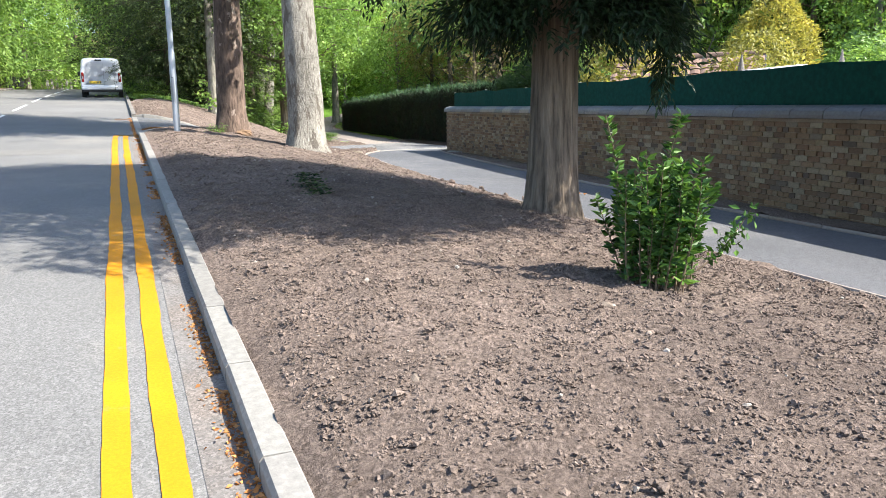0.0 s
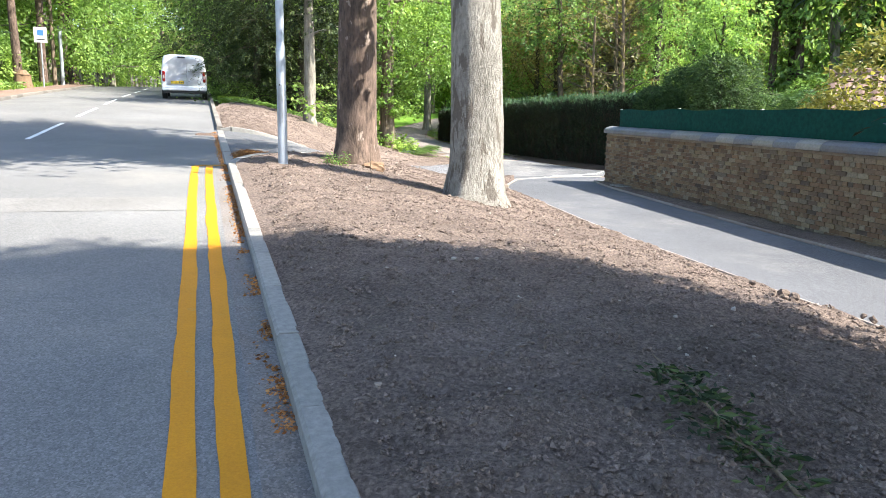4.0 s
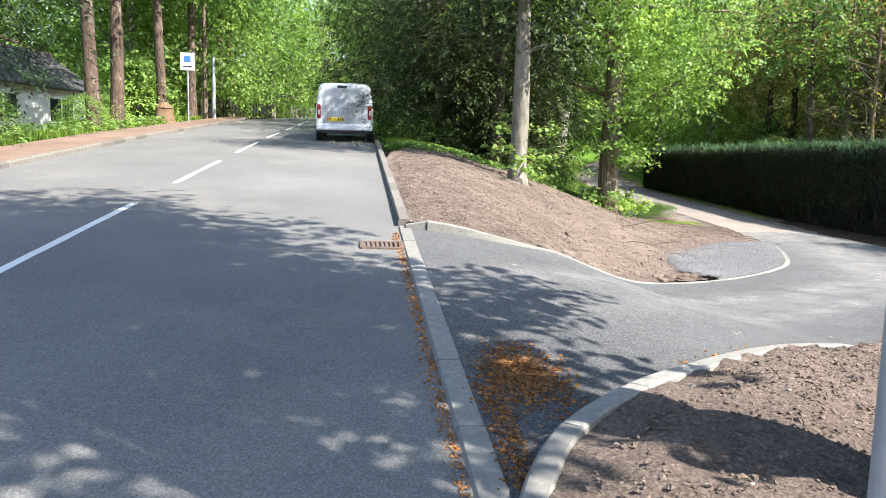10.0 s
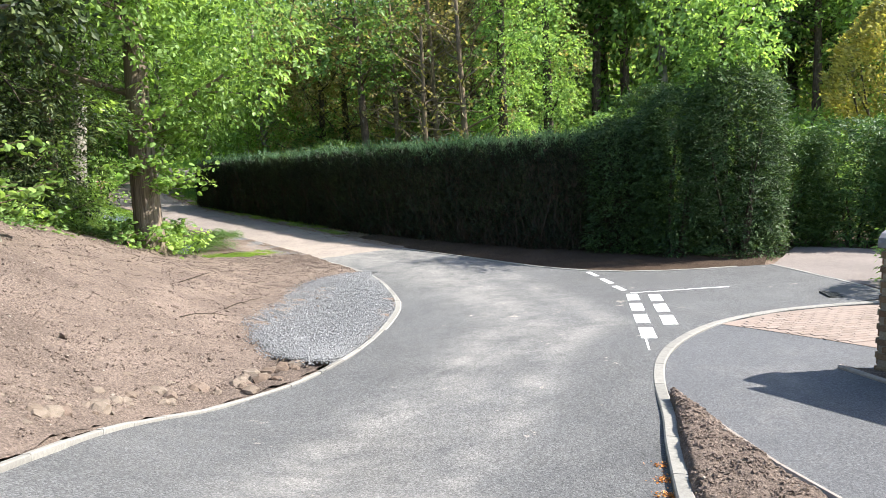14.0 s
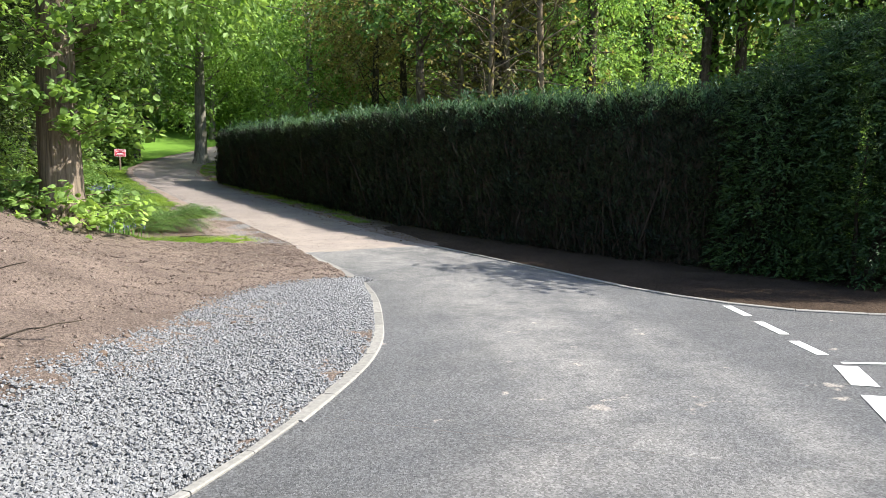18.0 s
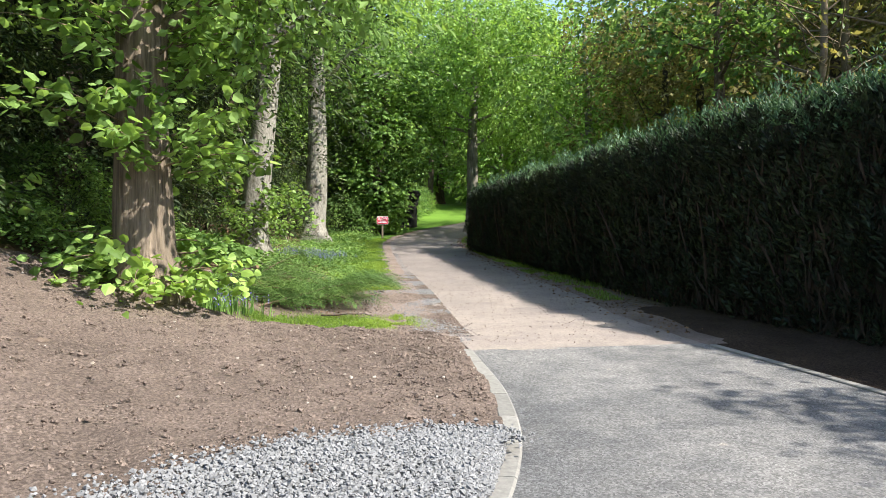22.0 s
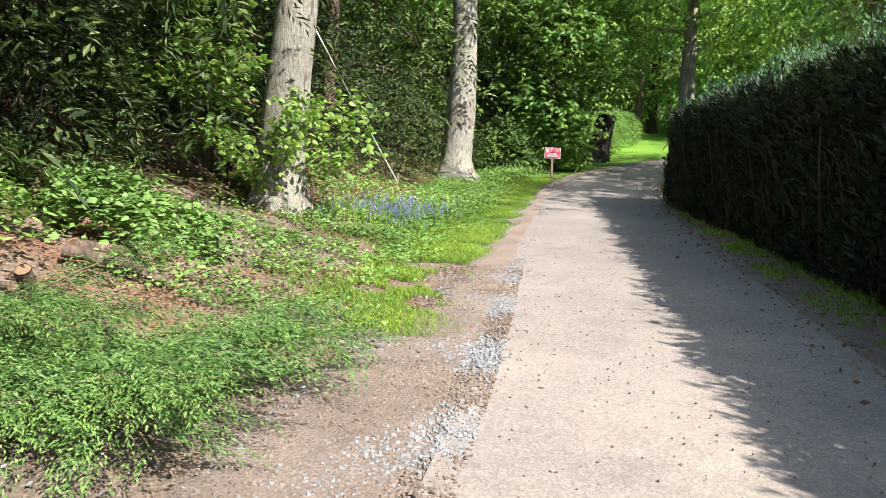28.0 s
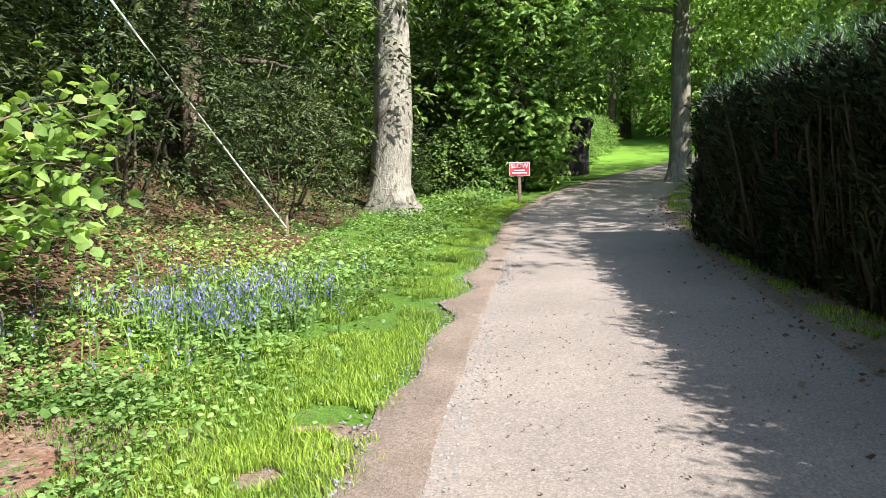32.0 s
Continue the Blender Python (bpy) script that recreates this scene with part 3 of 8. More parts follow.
def build_ground():
    xs = np.concatenate([np.linspace(-160, -30, 14), np.arange(-27, -9, 1.5), np.arange(-9, 30, 0.75), np.linspace(31, 60, 16), np.linspace(65, 200, 14)])
    ys = np.concatenate([np.linspace(-90, -15, 12), np.arange(-14, 70, 0.75), np.arange(71, 110, 2.0), np.linspace(113, 260, 16)])
    X, Y = np.meshgrid(xs, ys)
    x, y = X.ravel(), Y.ravel()
    z = land(x, y) - np.where((x > 8.5) & (y > 38.5), 0.025, 0.07)
    under = (x > -9.2) & (x < 0.6)
    z = np.where(under, z - 0.12, z)
    z += np.where((x > 5) & (x < 9.6) & (y > 38), 0.10, 0) * np.array([noise.noise(Vector((a * 0.8, b * 0.8, 0))) for a, b in zip(x, y)])
    V = np.column_stack([x, y, z])
    nx = len(xs)
    i, j = np.meshgrid(np.arange(len(ys) - 1), np.arange(nx - 1), indexing="ij")
    a = (i * nx + j).ravel()
    F = np.stack([a, a + 1, a + nx + 1, a + nx], 1)
    me = np_mesh("ground", V, F, True)
    for m in ("forest_floor", "grass_ground", "lawn", "verge_dirt"):
        me.materials.append(MATS[m])
    c = V[F].mean(1)
    slot = np.zeros(len(F), np.int32)
    gx, gy = c[:, 0], c[:, 1]
    slot[(gx > 9.6) & (gx < 16.6) & (gy > 47) & (gy < 75)] = 1
    slot[(gx > 7.6) & (gx < 16.6) & (gy > 38) & (gy < 47.5)] = 3
    slot[(gx > 13) & (gx < 60) & (gy > 70) & (gy < 112) & (gx > 13 + (gy - 70) * 0.1)] = 2
    slot[(gx > 15.6) & (gx < 26) & (gy > 30) & (gy < 70)] = 1
    slot[(gx > 8) & (gx < 40) & (gy > -14) & (gy < 30)] = 3
    slot[(gx > 0.5) & (gx < 3.5) & (gy > 36) & (gy < 60)] = 1
    me.polygons.foreach_set("material_index", slot)
    return tagged(new("ground", me), "uneven woodland floor, lawn and grass verge", "ground", kind="structure")


build_ground()


def line_x(x, y0, y1, step=0.5):
    n = int((y1 - y0) / step) + 1
    return np.column_stack([np.full(n, x), np.linspace(y0, y1, n)])


tagged(ribbon("road", line_x(-6.62, -30, 120, 1.0), line_x(KERB_X, -30, 120, 1.0), 9, 0.0, "asphalt_road", height=lambda x, y, t: 0.02 * np.sin(np.pi * t)), "worn light grey asphalt road climbing gently", "road")
tagged(ribbon("pavement", line_x(-8.3, -30, 70, 1.0), line_x(-6.75, -30, 70, 1.0), 4, 0.1, "pavement_brown"), "brown gritty pavement across the road", "pavement")
def wheel_dust(x, y, t):
    run = np.interp(y, [18, 22, 25, 29], [0.25, 0.7, 0.9, 1.0])
    return run * (0.12 + 0.58 * np.exp(-((t - 0.40) / 0.09) ** 2) + 0.5 * np.exp(-((t - 0.66) / 0.07) ** 2) + 0.25 * np.exp(-((t - 0.53) / 0.05) ** 2))


def lower_dust(x, y, t):
    xc = np.interp(y, [26, 28, 30, 32, 34, 37.4], [8.6, 9.8, 11.0, 12.0, 12.7, 12.9])
    wide = np.interp(y, [28, 33, 37.4], [0.7, 1.0, 1.7])
    spill = np.interp(y, [33, 36.6, 37.4], [0.0, 0.04, 0.25])
    return 0.12 + 0.55 * np.exp(-((x - xc) / wide) ** 2) + 0.4 * np.exp(-((x - xc - 1.3) / 0.3) ** 2) + spill


# the drive: from the flush kerb down to the joint with the gravel path
cut = [(0.48, 18.0), (0.81, 18.71), (1.06, 18.99), (1.3, 19.22), (1.57, 19.46), (1.9, 19.72), (2.57, 20.3), (3.42, 21.05), (4.0, 21.54), (5.0, 22.4), (6.0, 23.28), (7.08, 24.12), (7.7, 24.56), (8.65, 25.22), (9.5, 25.7), (10.4, 26.0), (11.4, 26.12)]
lead = [(0.48, 24.3), (0.78, 24.2), (1.27, 24.16), (1.6, 24.22), (1.92, 24.4), (2.25, 24.8), (2.72, 25.42), (3.5, 26.6), (4.3, 27.55), (5.1, 28.02), (5.9, 28.18), (6.35, 28.36), (7.13, 28.82), (7.78, 29.33), (8.43, 29.98)]
tagged(ribbon("drive", smooth_line(lead), smooth_line(cut), 44, 0.012, "asphalt_new", dust=wheel_dust), "dark new asphalt drive with pale dusty wheel marks", "road")
cut2 = [(11.4, 26.12), (12.5, 25.92), (13.4, 25.5), (14.7, 25.0), (15.6, 25.8), (17.28, 28.2), (16.0, 29.24), (15.12, 30.22), (14.78, 31.0), (14.54, 33.4), (14.55, 34.4), (14.46, 35.6), (14.25, 37.35)]
lead2 = [(8.42, 30.0), (8.86, 30.43), (9.29, 30.83), (9.82, 31.48), (10.26, 32.19), (10.92, 33.42), (11.30, 34.48), (11.51, 35.6), (11.58, 36.4), (11.64, 37.37)]
tagged(ribbon("drive", np.array(lead2), np.array(cut2), 30, 0.012, "asphalt_new", rows=90, dust=lower_dust), "dark new asphalt drive with pale dusty wheel marks", "road")
tagged(ribbon("path", PATH_LEFT, PATH_RIGHT, 12, 0.006, "path_gravel", bump=0.012, bump_scale=0.5, dust=lambda x, y, t: np.interp(y, [37.3, 42, 47], [1.1, 0.9, 0.1])), "pale dusty gravel path between verge and hedge", "path")
def beside(line, off, wob, seed):
    """A line moved sideways by off metres, with an uneven course."""
    d = np.gradient(line, axis=0)
    d /= np.linalg.norm(d, axis=1, keepdims=True)
    o = off + wob * np.array([noise.noise(Vector((q * 0.35, seed, 0))) for q in range(len(line))])
    return line + np.stack([-d[:, 1], d[:, 0]], 1) * o[:, None]


tagged(ribbon("path_shoulder", beside(PATH_LEFT, np.interp(PATH_LEFT[:, 1], [38, 42, 45, 50], [1.15, 0.95, 0.45, 0.30]), 0.3, 1.0), beside(PATH_LEFT, -0.05, 0.05, 2.0), 14, 0.0, "shoulder", bump=0.004, bump_scale=4.0, height=lambda x, y, t: 0.02 * np.clip((1 - t) * 6, 0, 1) * np.clip(t * 4, 0, 1) - 0.005), "gritty dirt shoulder with crushed stone", "ground")
tagged(ribbon("path_shoulder", beside(PATH_RIGHT, 0.06, 0.06, 3.0), beside(PATH_RIGHT, -0.75, 0.3, 4.0), 12, 0.0, "shoulder", bump=0.004, bump_scale=4.0, height=lambda x, y, t: 0.02 * np.clip(t * 6, 0, 1) * np.clip((1 - t) * 4, 0, 1) - 0.005), "gritty dirt shoulder under the hedge", "ground")
tagged(ribbon("footpath", EDGING, FOOT_RIGHT, 8, 0.0, "asphalt_path"), "new dark grey asphalt footpath beside a brick wall", "path")
tagged(ribbon("footpath", [(8.15, 24.72), (8.75, 25.24), (9.55, 25.70), (10.45, 26.0), (11.47, 26.10)], [(10.3, 23.85), (10.55, 23.82), (10.8, 23.84), (11.1, 23.95), (11.47, 24.12)], 10, -0.004, "asphalt_path", rows=24), "new dark grey asphalt footpath beside a brick wall", "path")
tagged(ribbon("side_drive", np.array([(17.38, 28.2), (16.6, 27.2), (15.7, 25.9), (15.0, 25.0)]), np.array([(20.6, 29.2), (20.6, 27.5), (20.0, 25.5), (18.5, 23.0)]), 10, 0.004, "path_gravel", bump=0.02, bump_scale=1.2, rows=24), "pale gravel side drive beyond the flush kerb", "path")
tagged(ribbon("paving", [(11.46, 26.10), (12.5, 25.89), (13.4, 25.45), (15.0, 24.2)], [(11.46, 24.12), (12.4, 23.5), (13.6, 22.6), (14.8, 21.6)], 8, 0.002, "buff_paving", rows=12), "pale buff paved crossing behind the kerb", "paving")


def build_blocks():
    """Rectangular paving blocks in stretcher bond, joined into one sheet."""
    V, F = [], []
    g = np.random.default_rng(19)
    a = math.radians(-30)
    ca, sa = math.cos(a), math.sin(a)
    out, back = np.array([(11.5, 26.02), (12.5, 25.82), (13.4, 25.40), (15.0, 24.2)]), np.array([(11.5, 24.34), (12.4, 23.74), (13.6, 22.84), (14.8, 21.84)])
    for i in range(-14, 15):
        for k in range(-22, 23):
            cu, cw = 0.204 * i + (0.102 if k % 2 else 0), 0.104 * k
            x, y = 13.1 + cu * ca - cw * sa, 24.5 + cu * sa + cw * ca
            if not (11.55 < x < 14.7 and np.interp(x, back[:, 0], back[:, 1]) + 0.1 < y < np.interp(x, out[:, 0], out[:, 1]) - 0.1):
                continue
            z = land1(x, y) + 0.004 + g.normal(0, 0.0006)
            o = len(V)
            for h, sh in ((0.0, 0.0), (0.006, 0.003)):
                for su, sw in ((-1, -1), (1, -1), (1, 1), (-1, 1)):
                    pu, pw = su * (0.1 - sh), sw * (0.05 - sh)
                    V.append((x + pu * ca - pw * sa, y + pu * sa + pw * ca, z + h))
            F += [(o + 4, o + 5, o + 6, o + 7)] + [(o + q, o + (q + 1) % 4, o + 4 + (q + 1) % 4, o + 4 + q) for q in range(4)]
    tagged(part("paving_blocks", mesh_of("paving_blocks", V, F), "buff_block"), "pale buff block paving of the crossing", "paving", kind="stuff")


build_blocks()
# repaired band across the lane, and grit along the kerb
tagged(ribbon("road_patch", line_x(-2.6, 14.2, 15.02, 0.2), line_x(-0.16, 14.14, 15.0, 0.2), 8, 0.003, "asphalt_patch", height=lambda x, y, t: 0.02 * np.sin(np.pi * (x + 6.62) / 6.98)), "paler repaired band of asphalt across the lane", "road")
tagged(ribbon("gutter_strip", line_x(0.175, -14, 17.8, 0.25), line_x(0.358, -14, 17.8, 0.25), 3, 0.0025, "gutter_grit", height=lambda x, y, t: 0.02 * np.sin(np.pi * (x + 6.62) / 6.98)), "brownish grit along the foot of the kerb", "road")


# planting beds of raw soil
def bed_crown(x, y, t):
    return 0.07 * np.minimum(1, t * 12) * np.minimum(1, (1 - t) * 6) + 0.088 - 0.055 * np.clip(t * 2 - 1, 0, 1) - 0.05 * np.clip((x - 6.0) / 2, 0, 1) * np.clip(1 - t * 4, 0, 1)


bed_left = np.vstack([line_x(0.47, -14, 17.2, 0.25), beside(BED_KERB, -0.05, 0.0, 0.0)[(BED_KERB[:, 1] > 17.3) & (BED_KERB[:, 0] < 8.2)]])
bed_right = EDGING[EDGING[:, 1] < 24.75] - np.array([0.03, 0])
tagged(ribbon("soil_bed", bed_left, bed_right, 46, 0.0, "soil", bump=0.05, bump_scale=3.2, height=bed_crown, rows=380), "bare brown stony soil of a new planting bed", "soil")


def bank_crown(x, y, t):
    edge = np.minimum(1, (1 - t) * 9)
    return edge * (0.06 + 0.16 * np.exp(-((x - 6.3) / 2.2) ** 2 - ((y - 34.5) / 2.2) ** 2)) + 0.02 * np.minimum(1, t * 12)


isl_left = np.vstack([line_x(0.47, 24.32, 33, 0.25), smooth_line([(0.5, 33), (0.9, 36), (2.2, 38.2), (5, 39.2), (8, 39.4), (10.2, 38.6), (11.6, 37.9)])])
isl_right = beside(ISLAND_KERB, 0.045, 0.015, 6.0)[1:]
tagged(ribbon("soil_bank", isl_left, isl_right, 40, 0.01, "soil", bump=0.045, bump_scale=2.6, rows=190, height=bank_crown), "sloping bank of bare brown soil beside the drive", "soil")
k = (ISLAND_KERB[:, 0] > 1.5) & (ISLAND_KERB[:, 0] < 6.7)
tagged(ribbon("soil_strip", ISLAND_KERB[k] + np.array([-0.42, 0.46]), ISLAND_KERB[k] + np.array([-0.015, 0.02]), 10, 0.022, "soil", bump=0.022, bump_scale=3.5, rows=120, height=lambda x, y, t: 0.05 * np.sin(np.pi * np.clip(t, 0, 1)) - 0.03 * (1 - t)), "stony foot of the soil bank along the edging", "soil")
tagged(ribbon("soil_strip", FOOT_RIGHT + np.array([0.05, 0]), np.array([(7.6, -14), (8.87, 9.2), (9.6, 16), (10.40, 23.7)]), 6, 0.03, "soil", bump=0.04, bump_scale=3.0, rows=120), "narrow strip of dark soil along the wall", "soil")
tagged(ribbon("soil_strip", np.array([(14.6, 40), (14.33, 37.2), (14.5, 35.7), (14.6, 34.4), (14.62, 32.3), (14.84, 31.0), (15.2, 30.25), (16.06, 29.3), (17.3, 28.35)]), np.array([(16.0, 40), (16.4, 38), (17.0, 35.5), (18.3, 33), (19.0, 31.6), (20.0, 31), (21.0, 30.0)]), 12, 0.0, "soil_darker", bump=0.02, bump_scale=2.5, height=lambda x, y, t: 0.05 * np.clip(t * 5, 0, 1) - 0.01, rows=70), "darker brown soil strip under the hedge", "soil")

# the gravel fillet inside the island kerb
GRAVEL_IN = smooth_line([(6.62, 28.6), (6.5, 29.0), (6.42, 29.7), (6.95, 31.25), (7.75, 32.2), (8.75, 33.4), (9.7, 34.2), (10.6, 34.4), (11.2, 34.25)])
k = (ISLAND_KERB[:, 0] > 6.6) & (ISLAND_KERB[:, 1] < 34.3)
GRAVEL_OUT = beside(ISLAND_KERB, 0.035, 0.0, 0.0)[k]


def scatter_stones(name, places, sizes, material, squash=0.8, label="", category="stones", kind="stuff", seed=1, zoff=0.0, round_ones=False):
    """Many small angular stones in one mesh."""
    g = np.random.default_rng(seed)
    bm = bmesh.new()
    bmesh.ops.create_icosphere(bm, subdivisions=1, radius=1.0)
    base = np.array([v.co[:] for v in bm.verts])
    tri = np.array([[v.index for v in f.verts] for f in bm.faces])
    bm.free()
    octv = np.array([(1, 0, 0), (-1, 0, 0), (0, 1, 0), (0, -1, 0), (0, 0, 1), (0, 0, -1)], float)
    octf = np.array([(0, 2, 4), (2, 1, 4), (1, 3, 4), (3, 0, 4), (2, 0, 5), (1, 2, 5), (3, 1, 5), (0, 3, 5)])
    n = len(places)
    if round_ones:
        octv, octf = base, tri
    k = len(octv)
    V = octv[None] * (1 + g.uniform(-0.3, 0.3, (n, k, 1))) + g.normal(0, 0.17 if round_ones else 0.12, (n, k, 3))
    q = g.normal(size=(n, 4))
    q /= np.linalg.norm(q, axis=1, keepdims=True)
    w, x, y, z = q.T
    Rm = np.stack([1 - 2 * (y * y + z * z), 2 * (x * y - z * w), 2 * (x * z + y * w), 2 * (x * y + z * w), 1 - 2 * (x * x + z * z), 2 * (y * z - x * w), 2 * (x * z - y * w), 2 * (y * z + x * w), 1 - 2 * (x * x + y * y)], 1).reshape(n, 3, 3)
    V = np.einsum("nij,nkj->nki", Rm, V) * np.asarray(sizes)[:, None, None]
    V[:, :, 2] *= squash
    V += np.asarray(places)[:, None, :]
    F = (octf[None] + (np.arange(n) * k)[:, None, None]).reshape(-1, 3)
    ob = part(name, np_mesh(name, V.reshape(-1, 3), F), material)
    return tagged(ob, label, category, kind=kind)


def sample_between(left, right, n, g, power=1.0):
    u, t = g.uniform(0, 1, n), g.uniform(0, 1, n) ** power
    def at(a):
        s = np.concatenate([[0], np.cumsum(np.linalg.norm(np.diff(a, axis=0), axis=1))])
        return np.stack([np.interp(u * s[-1], s, a[:, 0]), np.interp(u * s[-1], s, a[:, 1])], 1)
    return at(np.asarray(left)) * (1 - t[:, None]) + at(np.asarray(right)) * t[:, None], t


def build_gravel():
    g = np.random.default_rng(3)
    tagged(ribbon("gravel_base", GRAVEL_IN, GRAVEL_OUT, 14, 0.02, height=lambda x, y, t: 0.085 * (1 - t ** 4), material= "gravel_bed", rows=40), "fine grey gravel under the loose stones", "gravel")
    xy, t = sample_between(GRAVEL_IN, GRAVEL_OUT, 58000, g)
    xy += g.normal(0, 0.11, xy.shape) * ((1 - t) ** 3)[:, None]
    z = land(xy[:, 0], xy[:, 1]) + 0.03 + 0.085 * (1 - t ** 4) + g.uniform(-0.01, 0.015, len(xy))
    scatter_stones("gravel", np.column_stack([xy, z]), 0.008 + 0.012 * g.uniform(0, 1, len(xy)) ** 1.3, "gravel_stone", label="heap of loose pale grey crushed gravel", category="gravel", seed=4)


build_gravel()


def build_clods():
    """Crumbs by area: fine ones everywhere, rounder clods over them."""
    def spread(left, right, n, g, crown, amp, fr, z0):
        xy, t = sample_between(left, right, n, g)
        w = np.interp(xy[:, 1], [1, 12, 18.5, 20.5, 22.5, 24.7], [5, 5, 5, 5, 3.4, 0.8]) if left is bed_left else np.full(len(xy), 5.0)
        keep = (t > 0.025) & (t < 0.98) & (xy[:, 1] > 1) & (g.uniform(0, 5, len(xy)) < w)
        xy, t = xy[keep], t[keep]
        z = land(xy[:, 0], xy[:, 1]) + crown(xy[:, 0], xy[:, 1], t) + z0 + np.array([amp * noise.fractal(Vector((x * fr, y * fr, 3.1)), 0.7, 2.1, 5) for x, y in xy])
        return np.column_stack([xy, z])
    g = np.random.default_rng(11)
    lab = "loose brown crumbs and clods of soil"
    p = spread(bed_left, bed_right, 100000, g, bed_crown, 0.05, 3.2, 0)
    scatter_stones("soil_crumbs", p, 0.006 + 0.011 * g.uniform(0, 1, len(p)) ** 1.6, "soil_clod", label=lab, category="soil", seed=5)
    p = spread(bed_left[bed_left[:, 1] < 9.0], bed_right[bed_right[:, 1] < 9.0], 110000, g, bed_crown, 0.05, 3.2, 0.004)
    scatter_stones("soil_crumbs", p, 0.004 + 0.008 * g.uniform(0, 1, len(p)) ** 1.5, "soil_clod", label=lab, category="soil", seed=9)
    p = spread(bed_left, bed_right, 30000, g, bed_crown, 0.05, 3.2, 0)
    scatter_stones("soil_clods", p, 0.008 + 0.020 * g.uniform(0, 1, len(p)) ** 3.0, "soil_clod", label=lab, category="soil", seed=7)
    lab = "loose brown crumbs and clods on the bank"
    def bare(p):
        """Leave out what lies on the gravel."""
        gx = np.interp(p[:, 1], GRAVEL_IN[:, 1], GRAVEL_IN[:, 0])
        return p[~((p[:, 0] > gx - 0.05) & (p[:, 1] > 28.3) & (p[:, 1] < 34.7))]
    p = bare(spread(isl_left, isl_right, 60000, g, bank_crown, 0.045, 2.6, 0.01))
    scatter_stones("soil_crumbs", p, 0.005 + 0.010 * g.uniform(0, 1, len(p)) ** 1.6, "soil_clod", label=lab, category="soil", seed=6)
    p = bare(spread(isl_left, isl_right, 18000, g, bank_crown, 0.045, 2.6, 0.01))
    scatter_stones("soil_clods", p, 0.008 + 0.022 * g.uniform(0, 1, len(p)) ** 3.0, "soil_clod", label=lab, category="soil", seed=8)


    g = np.random.default_rng(17)
    for line_a, line_b, crown, n in ((bed_left, bed_right, bed_crown, 1500), (isl_left, isl_right, bank_crown, 2200)):
        p = bare(spread(line_a, line_b, n, g, crown, 0.05 if n == 1500 else 0.045, 3.2 if n == 1500 else 2.6, 0.006))
        scatter_stones("soil_pebbles", p, 0.005 + 0.015 * g.uniform(0, 1, len(p)) ** 2.5, "pebble", label="pale small pebbles lying in the soil", category="stones", seed=18 + n, round_ones=True)


build_clods()

# ------------------------------------------------------------------ kerbs, edgings, markings
KERB_MESH = {}


def kerb_stone(length, width, height, chamfer=0.02):
    key = (round(length, 2), width, height)
    if key not in KERB_MESH:
        h, w, l = height, width / 2, length / 2 - 0.004
        sec = [(-w, -0.12), (-w, h - chamfer), (-w + chamfer * 0.8, h), (w - 0.008, h), (w, h - 0.008), (w, -0.12)]
        V = [(x, -l, z) for x, z in sec] + [(x, l, z) for x, z in sec]
        n = len(sec)
        F = [(i, (i + 1) % n, n + (i + 1) % n, n + i) for i in range(n)]
        me = mesh_of("kerb_stone", V, F + [tuple(range(n))[::-1], tuple(range(n, 2 * n))])
        KERB_MESH[key] = me
    return KERB_MESH[key]


def kerb_run(name, line, length, width, height, material, label, lift=None, flip=False, piece="kerb_stone"):
    """Kerb stones end to end along a plan line, each its own piece."""
    root = thing(name, Matrix(), label, "kerb", kind="structure")
    s = np.concatenate([[0], np.cumsum(np.linalg.norm(np.diff(line, axis=0), axis=1))])
    n = max(1, int(round(s[-1] / length)))
    L = s[-1] / n
    for i in range(n):
        a, b = [np.array([np.interp(q, s, line[:, 0]), np.interp(q, s, line[:, 1])]) for q in (i * L, (i + 1) * L)]
        if flip:
            a, b = b, a
        h = lift(i * L + L / 2, *((a + b) / 2)) if lift else height
        za, zb = land1(*a), land1(*b)
        d = Vector((b[0] - a[0], b[1] - a[1], zb - za))
        m = Matrix.Translation(((a[0] + b[0]) / 2, (a[1] + b[1]) / 2, (za + zb) / 2)) @ d.to_track_quat("Y", "Z").to_matrix().to_4x4()
        m = m @ pose(0, 0, random.uniform(-0.003, 0.003), 0, random.uniform(-0.8, 0.8), random.uniform(-0.3, 0.3))
        me = kerb_stone(round(d.length, 2), width, round(h, 2))
        if not me.materials:
            me.materials.append(MATS[material])
        part(piece, me, None, root, at=m)
    return root


kerb_run("kerb_road", line_x(0.42, -14, 17.25, 0.5), 0.915, 0.125, 0.10, "kerb_concrete", "pale concrete kerb between the road and the bed")
kerb_run("kerb_flush", line_x(0.415, 17.95, 24.4, 0.5), 0.915, 0.15, 0.02, "kerb_concrete", "flush concrete kerb across the mouth of the drive")
kerb_run("kerb_upper", line_x(0.42, 24.45, 60, 0.5), 0.915, 0.14, 0.09, "kerb_old", "uneven weathered kerb beside the soil bank")
kerb_run("edging_island", ISLAND_KERB[(ISLAND_KERB[:, 0] > 2.15) & (ISLAND_KERB[:, 0] < 8.4)], 0.6, 0.075, 0.025, "kerb_concrete", "thin pale flush edging below the soil bank", piece="edging_stone")


